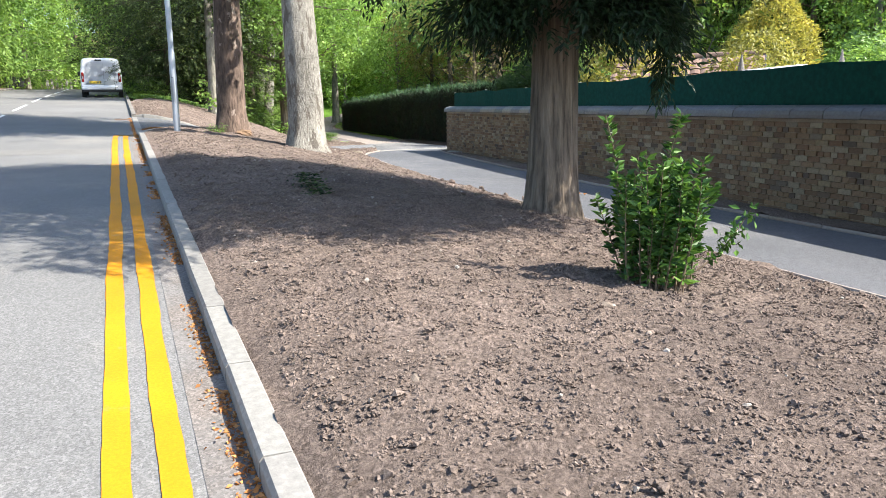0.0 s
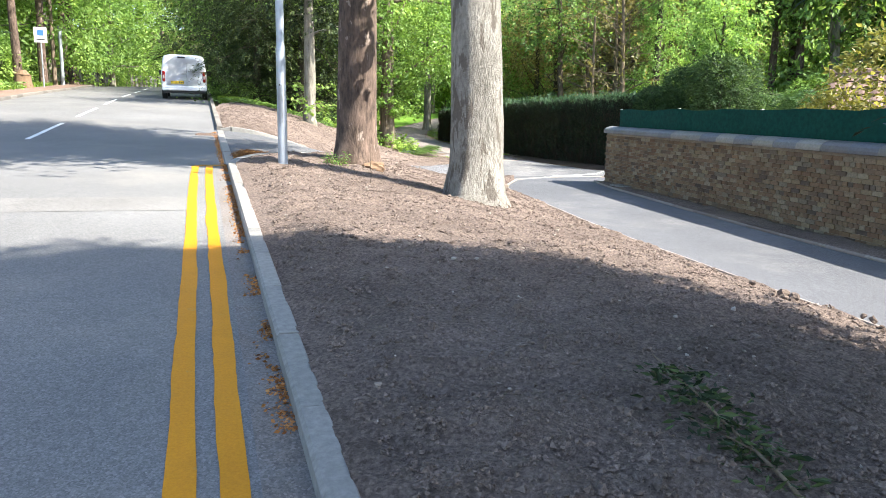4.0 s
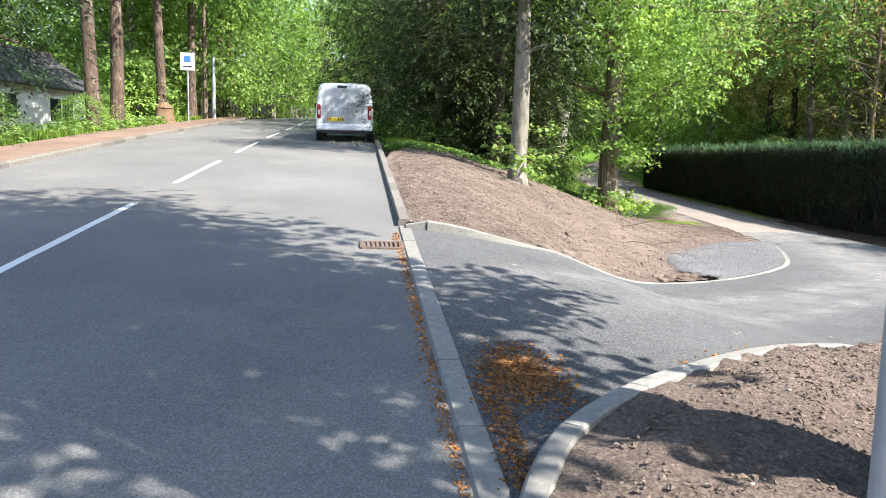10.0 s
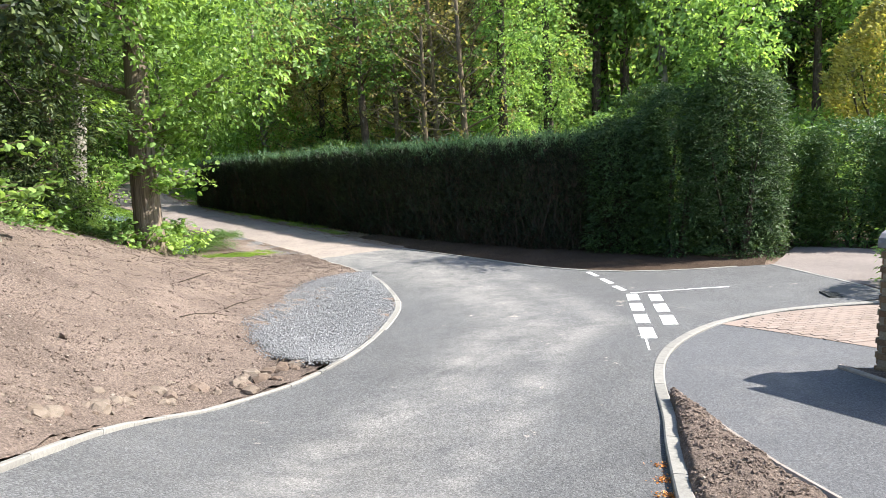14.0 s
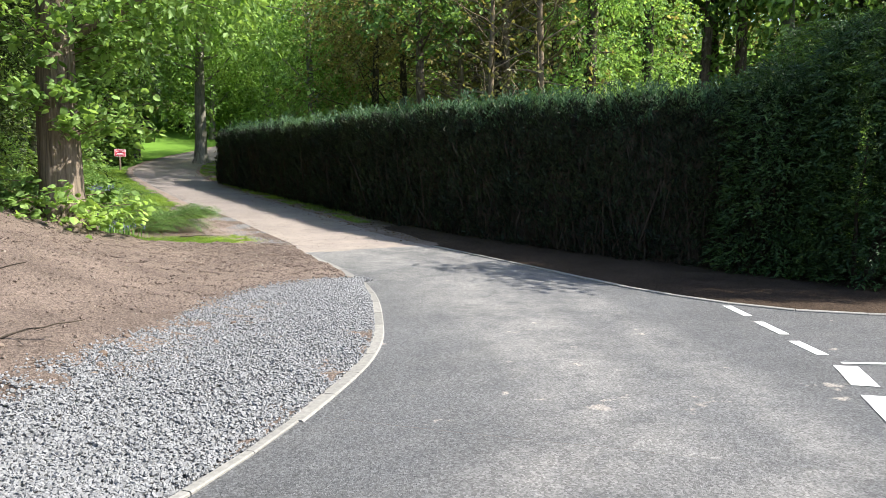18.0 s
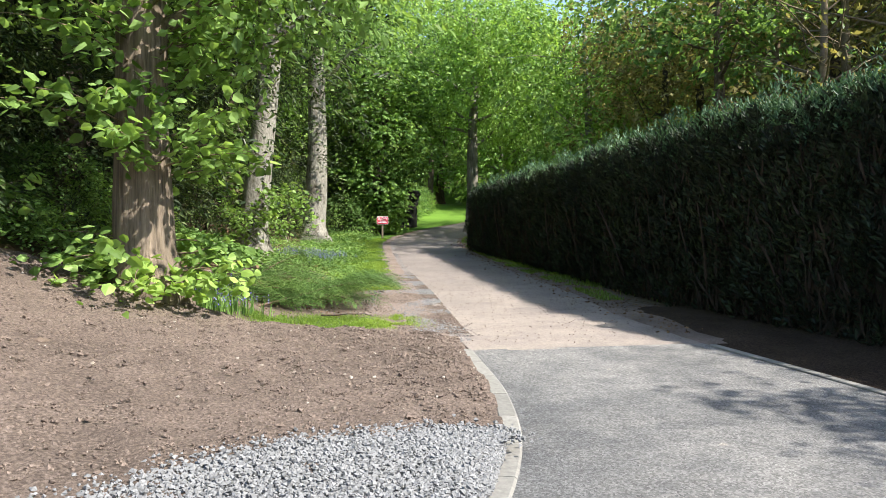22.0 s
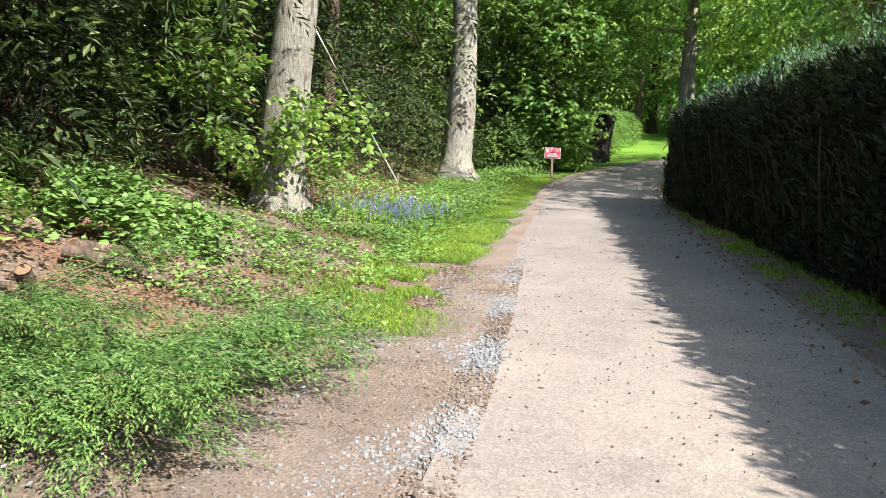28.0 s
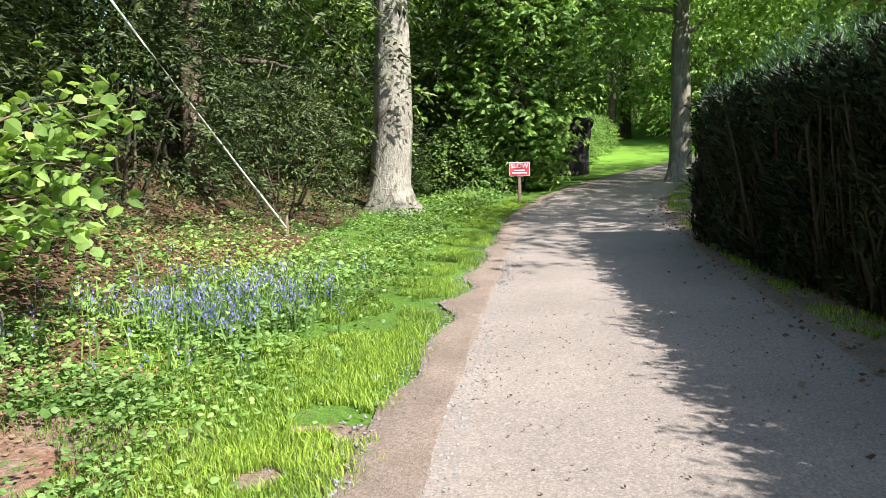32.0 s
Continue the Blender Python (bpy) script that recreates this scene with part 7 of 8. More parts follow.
def build_drains():
    def grate(x, y, w, l, rz, label, bars=9, iron="drain_iron"):
        z = land1(x, y) + 0.012
        root = thing("drain_grate", Matrix.Translation((x, y, z)) @ pose(0, 0, 0, math.degrees(math.atan(0.09)), 0, rz), label, "drain")
        for sx, sy, px, py in ((w, 0.03, 0, -l / 2), (w, 0.03, 0, l / 2), (0.03, l, -w / 2, 0), (0.03, l, w / 2, 0), (0.025, l, 0, 0)):
            part("frame_bar", box_bm(sx, sy, 0.03, (px, py, 0), 0.004), iron, root)
        for k in range(bars):
            part("bar", box_bm(0.022, l, 0.025, (-w / 2 + w * (k + 0.5) / bars, 0, -0.002)), iron, root)
        # flat near-black plate, painted in place of the shade down in the gully
        part("well_shade", box_bm(w, l, 0.004, (0, 0, -0.0125)), "ink", root)
    grate(0.11, 23.25, 0.44, 0.30, 0, "rusty brown iron gully grate beside the kerb")
    grate(14.35, 25.75, 0.45, 0.30, 40, "small iron drain grate beside the buff paving", iron="iron_black")
    for x, y, r, m, lab in ((6.45, 21.7, 0.27, "cover_stone", "dusty buff embossed access cover in the soil"), (10.25, 22.45, 0.28, "kerb_old", "round grey access cover by the wall")):
        root = thing("access_cover", Matrix.Translation((x, y, land1(x, y) + (0.13 if r < 0.28 else 0.035))) @ pose(0, 0, 0, 2, 3, 20), lab, "cover")
        if r < 0.28:
            part("lid", cyl_bm(0.29, 0.05, (0, 0, 0), 9), m, root)
            for k in range(6):
                for j in range(6):
                    if math.hypot(j - 2.5, k - 2.5) < 2.9:
                        part("stud", box_bm(0.05, 0.022, 0.012, (-0.2 + 0.08 * j, -0.2 + 0.08 * k, 0.028), 0.003), m, root)
        else:
            part("lid", cyl_bm(r, 0.05, (0, 0, 0), 24), m, root)
            part("rim", cyl_bm(r + 0.06, 0.035, (0, 0, -0.012), 24), "kerb_concrete", root)


build_drains()

# ------------------------------------------------------------------ planting, litter and verge
def bed_z(x, y):
    return land1(x, y) + 0.13


def build_laurel():
    g = np.random.default_rng(71)
    root = thing("laurel_bush", Matrix.Translation((3.25, 3.92, bed_z(3.25, 3.92) - 0.02)), "bushy green laurel with glossy leaves in bare soil", "shrub")
    C, D = [], []
    for i in range(40):
        a, r = i * 2.4, 0.30 * math.sqrt((i + 0.5) / 40)
        h = 0.72 + 0.34 * g.uniform(0, 1) - 0.5 * r
        if i in (3, 17):
            h = 1.25
        x0, y0 = r * math.cos(a), r * math.sin(a)
        lp = limb_path((x0 * 0.7, y0 * 0.7, -0.05), (x0 * 0.55, y0 * 0.55, 1), h, 0.06, 6, g, 0.1)
        v, f = tube(lp, [0.007, 0.006, 0.006, 0.005, 0.004, 0.003, 0.002], 5)
        part("stem", mesh_of("stem", v, f, True), "twig", root)
        P = np.array([p[:] for p in lp])
        n = int(95 * h / 0.8)
        t = (0.16 + 0.84 * g.uniform(0, 1, n) ** 0.75) * 5.98
        k = t.astype(int)
        c = P[k] + (P[np.minimum(k + 1, 6)] - P[k]) * (t - k)[:, None]
        an = g.uniform(0, 6.28, n)
        d = np.column_stack([np.cos(an), np.sin(an), g.uniform(-0.2, 0.9, n)])
        C.append(c + d * 0.035)
        D.append(d)
    part("foliage", np_mesh("foliage", *kites(np.vstack(C), np.vstack(D), 0.066, 0.45, 0.22, 0.5, g)), "laurel", root)
    # one shoot leaning out over the soil
    lp = limb_path((0.12, -0.05, 0.02), (0.75, -0.28, 0.42), 0.75, 0.06, 6, g, 0.15)
    v, f = tube(lp, [0.008, 0.007, 0.006, 0.005, 0.004, 0.003, 0.002], 5)
    shoot = part("leaning_shoot", mesh_of("leaning_shoot", v, f, True), "twig", root, "pale leaning shoot")
    P = np.array([p[:] for p in lp])
    t = g.uniform(2.6, 5.98, 110)
    k = t.astype(int)
    c = P[k] + (P[np.minimum(k + 1, 6)] - P[k]) * (t - k)[:, None] + g.normal(0, 0.035, (110, 3))
    part("shoot_foliage", np_mesh("shoot_foliage", *kites(c, g.normal(0, 1, (110, 3)) + [0, 0, 0.5], 0.06, 0.45, 0.2, 0.4, g)), "laurel", shoot)


build_laurel()


def broad_leaves(c, d, size, g):
    """Heart-shaped leaves: six corners, four triangles, cupped and drooping."""
    n = len(c)
    d = d / (np.linalg.norm(d, axis=1, keepdims=True) + 1e-9)
    up = np.tile(np.array([0, 0, 1.0]), (n, 1)) + g.normal(0, 0.45, (n, 3))
    side = np.cross(d, up)
    side /= np.linalg.norm(side, axis=1, keepdims=True) + 1e-9
    nr = np.cross(side, d)
    L = (size * g.uniform(0.55, 1.25, n))[:, None]
    base = c
    P = [base, base + d * L * 0.18 + side * L * 0.42 - nr * L * 0.10, base + d * L * 0.62 + side * L * 0.38 - nr * L * 0.14, base + d * L * 1.05 - nr * L * 0.16, base + d * L * 0.62 - side * L * 0.38 - nr * L * 0.14, base + d * L * 0.18 - side * L * 0.42 - nr * L * 0.10, base + d * L * 0.45]
    V = np.stack(P, 1).reshape(-1, 3)
    tri = np.array([(0, 1, 6), (1, 2, 6), (2, 3, 6), (3, 4, 6), (4, 5, 6), (5, 0, 6)])
    F = (tri[None] + (np.arange(n) * 7)[:, None, None]).reshape(-1, 3)
    return V, F


def leafy_shoots(name, m, label, shoots, leaf_size, per_m, seed, leaf="leaf_lime", spread=0.10, group=""):
    """Long arching shoots with big drooping leaves; shoots = (start, direction, length, lift)."""
    g = np.random.default_rng(seed)
    root = thing(name, m, label, "shoots", group)
    C, D = [], []
    for st, di, ln, lift in shoots:
        lp = limb_path(st, di, ln, 0.10, 7, g, lift)
        v, f = tube(lp, [0.012 * (1 - 0.11 * q) for q in range(8)], 5)
        part("shoot", mesh_of("shoot", v, f, True), "twig", root)
        P = np.array([p[:] for p in lp])
        n = int(per_m * ln)
        t = (0.12 + 0.88 * g.uniform(0, 1, n)) * 6.98
        k = t.astype(int)
        c = P[k] + (P[np.minimum(k + 1, 7)] - P[k]) * (t - k)[:, None] + g.normal(0, spread, (n, 3))
        a = g.uniform(0, 6.28, n)
        D.append(np.column_stack([np.cos(a), np.sin(a), g.uniform(-0.9, 0.1, n)]))
        C.append(c)
    part("foliage", np_mesh("foliage", *broad_leaves(np.vstack(C), np.vstack(D), leaf_size, g)), leaf, root)
    return root


def radial(n, r0, z0, z1, ln, g, up=0.25, a0=0.0, a1=6.28, lift=-0.3):
    out = []
    for i in range(n):
        a = a0 + (a1 - a0) * (i + g.uniform(-0.4, 0.4)) / n
        z = z0 + (z1 - z0) * g.uniform(0, 1)
        out.append(((r0 * math.cos(a), r0 * math.sin(a), z), (math.cos(a), math.sin(a), up), ln * g.uniform(0.6, 1.2), lift))
    return out


_g = np.random.default_rng(77)
leafy_shoots("trunk_shoots", on_land(8.15, 39.25), "bright lime-green leafy shoots round a tree trunk", radial(22, 0.32, 0.1, 0.9, 1.0, _g, 0.2) + radial(30, 0.3, 1.4, 3.4, 1.35, _g, 0.35, -2.6, 1.2), 0.13, 42, 78, spread=0.09, group="trunk shoots")
leafy_shoots("trunk_shoots", on_land(8.72, 48.3), "bright lime-green leafy shoots round a tree trunk", radial(13, 0.30, 0.1, 1.5, 1.3, _g, 0.35, -2.9, 0.3, -0.5) + radial(17, 0.3, 1.4, 3.2, 1.9, _g, 0.3, 2.6, 4.6, -0.7) + radial(7, 0.3, 0.2, 1.5, 1.0, _g, 0.3, 0.5, 3.0, -0.4), 0.10, 66, 79, spread=0.12, group="trunk shoots")
leafy_shoots("trunk_shoots", on_land(3.85, 33.7), "bright green leafy shoots round a tree trunk", radial(12, 0.2, 0.5, 1.6, 0.9, _g, 0.2), 0.14, 26, 80, group="trunk shoots")
leafy_shoots("trunk_shoots", on_land(5.6, 38.9), "bright green leafy sapling shoots in the bank", radial(14, 0.1, 0.0, 1.6, 1.2, _g, 0.6), 0.14, 28, 81, leaf="leaf_fresh", group="trunk shoots")
leafy_shoots("trunk_shoots", on_land(2.0, 17.6, 0.06), "small ivy shoots at the foot of a tree", radial(16, 0.09, 0.0, 0.1, 0.17, _g, 1.4), 0.030, 150, 82, leaf="leaf_green", spread=0.04, group="trunk shoots")
leafy_shoots("overhanging_branch", Matrix.Translation((2.25, 17.95, land1(2.25, 17.95) + 3.6)), "leafy sycamore branch hanging over the bed", radial(9, 0.3, 0.0, 0.9, 2.3, _g, 0.25, -1.2, 1.4, -0.5), 0.17, 40, 83, leaf="leaf_lime", spread=0.14)


def ivy_tree():
    """Tree behind the slow sign, hung with horse-chestnut leaves."""
    g = np.random.default_rng(85)
    x, y = 13.3, 65.4
    root = thing("chestnut_tree", on_land(x, y), "leafy chestnut tree with dark leaning trunk behind a sign", "tree")
    zs = [-0.2, 0.1, 0.6, 1.5, 3, 5, 8]
    v, f = tube([(0.10 * z - 0.2, 0, z) for z in zs], [0.45, 0.40, 0.33, 0.3, 0.26, 0.22, 0.15], 14, 0.15, 9, 0.3)
    part("trunk", mesh_of("trunk", v, f, True), "bark_dark", root)
    n = 3200
    th, z = g.uniform(0, 6.28, n), g.uniform(0.3, 8.5, n)
    r = (1.0 + 1.3 * np.clip(z / 4, 0, 1)) * (1 + 0.3 * np.sin(z * 2.3 + th * 2)) * g.uniform(0.55, 1.05, n)
    c = np.column_stack([0.10 * z - 0.2 + np.cos(th) * r, np.sin(th) * r, z])
    part("crown", np_mesh("crown", *fans(c, g, 0.24)), "leaf_green", root)
    n = 900
    th, z = g.uniform(-1.6, 1.2, n), g.uniform(0.1, 2.6, n)
    r = g.uniform(0.4, 0.9, n)
    c = np.column_stack([0.3 + np.cos(th) * r, np.sin(th) * r, z])
    part("low_shoot_foliage", np_mesh("low_shoot_foliage", *fans(c, g, 0.16)), "leaf_lime", root)
    x, y = 15.5, 71.5
    st = thing("burnt_stump", on_land(x, y), "blackened leaning tree stump by the path", "stump")
    v, f = tube([(0, 0, -0.2), (0.05, 0, 0.3), (0.2, 0, 1.0), (0.4, 0, 1.7), (0.5, 0, 2.0)], [0.62, 0.5, 0.45, 0.48, 0.40], 14, 0.25, 12, 0.3)
    part("trunk", mesh_of("trunk", v, f, True), "burnt_wood", st)
    part("hollow_top", cyl_bm(0.40, 0.1, (0.5, 0, 2.0), 12, 0.25), "burnt_wood", st)


ivy_tree()


def broken_limb():
    """A weathered dead limb that sticks out of the slim tree beside the path."""
    g = np.random.default_rng(88)
    root = thing("dead_branch", on_land(18.3, 66.8, 5.6), "weathered dead branch jutting from a tree trunk", "branch")
    for st, di, ln, r in (((0, -0.1, 0), (0.95, -0.3, 0.30), 2.3, 0.10), ((0, -0.15, 0), (-0.9, -0.3, 0.25), 1.1, 0.11), ((1.3, -0.45, 0.4), (0.6, 0.0, 0.7), 1.0, 0.05)):
        lp = limb_path(st, di, ln, 0.08, 6, g, 0.1)
        v, f = tube(lp, [r * (1 - 0.11 * q) for q in range(7)], 8, 0.12, 5)
        part("limb", mesh_of("limb", v, f, True), "bark_grey", root)


broken_limb()


def scatter_leaves(name, xy, zoff, size, material, label, category, seed, up=0.0, spread=1.0, dz=0.0, width=0.55):
    g = np.random.default_rng(seed)
    z = land(xy[:, 0], xy[:, 1]) + zoff + dz
    c = np.column_stack([xy, z])
    d = g.normal(0, spread, (len(xy), 3))
    d[:, 2] = d[:, 2] * 0.15 + up
    ob = part(name, np_mesh(name, *kites(c, d, size, width, 0.2, 0.5, g)), material)
    return tagged(ob, label, category, kind="stuff")


def blades(xy, h, g, lean=0.35, width=0.012):
    """Grass blades: one bent strip of two quads' worth in three triangles."""
    n = len(xy)
    z = land(xy[:, 0], xy[:, 1]) - 0.02
    a = g.uniform(0, 6.28, n)
    H = h * g.uniform(0.5, 1.25, n)
    dx, dy = np.cos(a), np.sin(a)
    b = g.uniform(0, lean, n) * H
    w = width * g.uniform(0.7, 1.4, n)
    base = np.column_stack([xy, z])
    side = np.column_stack([-dy * w / 2, dx * w / 2, np.zeros(n)])
    mid = base + np.column_stack([dx * b * 0.35, dy * b * 0.35, H * 0.6])
    tip = base + np.column_stack([dx * b * 1.3, dy * b * 1.3, H])
    V = np.stack([base - side, base + side, mid + side * 0.8, mid - side * 0.8, tip], 1).reshape(-1, 3)
    tri = np.array([(0, 1, 2), (0, 2, 3), (3, 2, 4)])
    F = (tri[None] + (np.arange(n) * 5)[:, None, None]).reshape(-1, 3)
    return V, F


def path_left_x(y):
    return np.interp(y, PATH_LEFT[:, 1], PATH_LEFT[:, 0])


def patchy(xy, scale, seed, cut):
    v = np.array([noise.fractal(Vector((x * scale + seed, y * scale, 0)), 0.8, 2.0, 3) for x, y in xy])
    return xy[v > cut]


def build_verge():
    g = np.random.default_rng(101)
    # long grass along the path
    n = 220000
    y = 38.9 + 23 * g.uniform(0, 1, n) ** 1.25
    edge = path_left_x(y) - 0.30 - 0.25 * g.uniform(0, 1, n)
    x = edge - np.abs(g.normal(0, 0.85, n)) * np.interp(y, [39, 42, 46, 62], [1.0, 0.6, 0.85, 0.9])
    xy = patchy(np.column_stack([x, y]) + g.normal(0, 0.09, (n, 2)), 1.3, 3.3, -0.10)
    xy = xy[~((xy[:, 1] > 39.9) & (xy[:, 1] < 42.9) & (xy[:, 0] < 11.9))]
    tagged(part("grass", np_mesh("grass", *blades(xy, 0.058, g, 0.9, 0.006)), "grass_blade"), "bright green verge grass with bare patches", "grass", kind="stuff")
    n = 22000
    xy = np.column_stack([11.2 - 2.2 * g.uniform(0, 1, n) ** 1.3, 39.55 + 0.42 * g.normal(0, 0.6, n)])
    xy = patchy(xy, 1.9, 6.1, -0.05)
    tagged(part("grass", np_mesh("grass", *blades(xy, 0.04, g, 0.9, 0.006)), "grass_blade"), "strip of bright grass beside the soil", "grass", kind="stuff")
    n = 30000
    y = g.uniform(41, 70, n)
    x = np.interp(y, PATH_RIGHT[:, 1], PATH_RIGHT[:, 0]) + 0.15 + np.abs(g.normal(0, 0.5, n))
    xy = patchy(np.column_stack([x, y]), 1.2, 8.0, -0.05)
    tagged(part("grass", np_mesh("grass", *blades(xy, 0.08, g)), "grass_blade"), "thin grass between path and hedge", "grass", kind="stuff")
    n = 30000
    xy = np.column_stack([0.7 + np.abs(g.normal(0, 0.8, n)), g.uniform(37, 60, n)])
    tagged(part("grass", np_mesh("grass", *blades(xy, 0.22, g, width=0.03)), "grass_blade"), "rough grass bank beside the road", "grass", kind="stuff")
    n = 9000
    xy = np.column_stack([-8.35 - np.abs(g.normal(0, 0.6, n)), g.uniform(22, 56, n)])
    tagged(part("grass", np_mesh("grass", *blades(xy, 0.3, g, width=0.04)), "grass_blade"), "rough grass behind the pavement", "grass", kind="stuff")
    # low broad-leaved plants
    def low_plants(cx, cy, sx, sy, n, h, size, label, seed, mat="nettle_leaf"):
        gg = np.random.default_rng(seed)
        xy = np.column_stack([gg.normal(cx, sx, n), gg.normal(cy, sy, n)])
        xy = patchy(xy, 1.5, seed * 1.7, -0.05)
        xy = xy[(xy[:, 1] < 38.5) | (xy[:, 0] < path_left_x(xy[:, 1]) - 1.0 + gg.normal(0, 0.2, len(xy)))]
        z = land(xy[:, 0], xy[:, 1]) + h * gg.uniform(0.05, 1, len(xy)) ** 0.6
        a = gg.uniform(0, 6.28, len(xy))
        V, F = broad_leaves(np.column_stack([xy, z]), np.column_stack([np.cos(a), np.sin(a), gg.uniform(-0.5, 0.3, len(xy))]), size, gg)
        tagged(part("low_plants", np_mesh("low_plants", V, F), mat), label, "plants", kind="stuff")
    low_plants(7.9, 44.7, 0.75, 0.55, 9880, 0.42, 0.073, "dense clump of pale green nettles", 1)
    low_plants(9.0, 45.3, 0.7, 0.8, 4370, 0.11, 0.043, "low green leaves on the verge", 2)
    low_plants(10.3, 46.3, 0.8, 1.3, 7980, 0.09, 0.036, "low green leaves on the verge", 3)
    low_plants(10.6, 50.2, 0.75, 1.9, 9500, 0.15, 0.043, "low green leaves among bluebells", 4)
    low_plants(11.2, 55.5, 0.8, 2.8, 9500, 0.17, 0.050, "low green leaves below the trees", 5)
    low_plants(9.1, 48.6, 0.6, 0.9, 3800, 0.11, 0.043, "low green leaves below the lime", 6)
    low_plants(9.3, 51.6, 0.9, 1.6, 2600, 0.30, 0.060, "sparse green undergrowth on a mound", 7)
    n = 5200
    xy = np.column_stack([g.normal(8.9, 0.9, n), g.normal(52.4, 1.5, n)])
    scatter_leaves("leaf_litter", xy, 0.02, 0.042, "dry_leaf", "reddish dead leaves on the mound", "leaves", 38, up=0.25)
    low_plants(7.2, 40.6, 0.6, 0.4, 3420, 0.26, 0.059, "green undergrowth behind the bank", 8)
    low_plants(12.0, 61.5, 0.6, 1.5, 4180, 0.26, 0.073, "low green leaves round the sign", 9)
    low_plants(10.2, 43.4, 0.7, 0.5, 2470, 0.08, 0.036, "low green leaves on bare ground", 10)
    low_plants(-8.9, 29, 0.4, 3.0, 4940, 0.42, 0.106, "green plants behind the pavement", 11)
    low_plants(-8.9, 42, 0.4, 3.0, 4940, 0.42, 0.106, "green plants behind the pavement", 12)
    low_plants(3.2, 36.8, 1.2, 0.5, 3420, 0.26, 0.086, "weeds at the top of the bank", 13)
    # bluebells
    def bells(cx, cy, sx, sy, n, seed):
        gg = np.random.default_rng(seed)
        xy = np.column_stack([gg.normal(cx, sx, n), gg.normal(cy, sy, n)])
        top = 0.15 + 0.12 * gg.uniform(0, 1, n)
        zb = land(xy[:, 0], xy[:, 1])
        cs = []
        for k in range(7):
            cs.append(np.column_stack([xy + gg.normal(0, 0.018, xy.shape), zb + top - 0.016 * k]))
        c = np.vstack(cs)
        d = gg.normal(0, 0.5, c.shape) + np.array([0, 0, -0.7])
        tagged(part("bluebells", np_mesh("bluebells", *kites(c, d, 0.028, 0.6, 0.3, 0.3, gg)), "bluebell_flower"), "drift of violet-blue bluebells", "flowers", kind="stuff")
        st = np.repeat(xy, 5, 0) + gg.normal(0, 0.05, (n * 5, 2))
        tagged(part("bluebell_leaves", np_mesh("bluebell_leaves", *blades(st, 0.24, gg, 0.6, 0.016)), "leaf_green"), "dark strap leaves of bluebells", "plants", kind="stuff")
    bells(10.3, 50.2, 0.45, 0.95, 230, 21)
    bells(9.9, 49.6, 0.35, 0.45, 120, 22)
    bells(8.75, 39.75, 0.28, 0.18, 90, 23)
    bells(8.6, 40.9, 0.25, 0.25, 60, 24)
    # stones along the edge of the path
    n = 12000
    y = 37.9 + 22 * g.uniform(0, 1, n) ** 1.3
    x = path_left_x(y) + 0.14 - np.abs(g.normal(0, 0.30, n)) * np.interp(y, [38, 41, 44, 60], [3.0, 2.4, 1.3, 0.9])
    z = land(x, y) + 0.004
    scatter_stones("path_edge_stones", np.column_stack([x, y, z]), 0.004 + 0.012 * g.uniform(0, 1, n) ** 2.5, "gravel_stone", label="loose grey stones along the path edge", category="stones", seed=33)
    # crushed stone lies in drifts, brown crumbs of bark and earth between them
    n = 20000
    y = 38.4 + 7.5 * g.uniform(0, 1, n) ** 1.3
    x = path_left_x(y) + 0.16 - np.abs(g.normal(0, 0.45, n))
    drift = np.array([noise.noise(Vector((a * 1.7, b * 1.3, 5.0))) for a, b in zip(x, y)])
    for keep, mat, lab, cat, sd in ((drift + g.normal(0, 0.16, n) > 0.16, "gravel_stone", "pale grey crushed stone in drifts on the shoulder", "stones", 35), (drift + g.normal(0, 0.16, n) < 0.08, "soil_clod", "brown crumbs of bark and earth on the shoulder", "soil", 37)):
        k = keep.sum()
        scatter_stones("path_edge_stones" if cat == "stones" else "earth_crumbs", np.column_stack([x, y, land(x, y) + 0.012])[keep], 0.005 + 0.014 * g.uniform(0, 1, k) ** 2.4, mat, label=lab, category=cat, seed=sd)
    n = 9000
    y = 38.2 + 20 * g.uniform(0, 1, n) ** 1.4
    x = path_left_x(y) + g.normal(-0.05, 0.13, n)
    scatter_stones("path_crumbs", np.column_stack([x, y, land(x, y) + 0.006]), g.uniform(0.006, 0.016, n), "path_gravel", 0.4, label="pale dusty crumbs along the path edge", category="grit", seed=36)
    # dust and dead leaves on the verge
    n = 6000
    xy = np.column_stack([g.normal(9.4, 0.9, n), g.normal(43.6, 1.2, n)])
    scatter_leaves("leaf_litter", xy, 0.004, 0.032, "dry_leaf", "reddish brown leaf litter on bare ground", "leaves", 34)
    n = 2500
    xy = np.column_stack([g.normal(9.6, 0.6, n), g.normal(47.9, 0.5, n)])
    scatter_leaves("leaf_litter", xy, 0.004, 0.032, "dry_leaf", "brown leaf litter under the lime", "leaves", 35)
    n = 2600
    y = g.uniform(38, 62, n)
    x = np.interp(y, PATH_RIGHT[:, 1], PATH_RIGHT[:, 0]) + g.normal(0.35, 0.3, n)
    scatter_leaves("leaf_litter", np.column_stack([x, y]), 0.02, 0.045, "dry_leaf", "dry litter under the hedge", "leaves", 36)


build_verge()


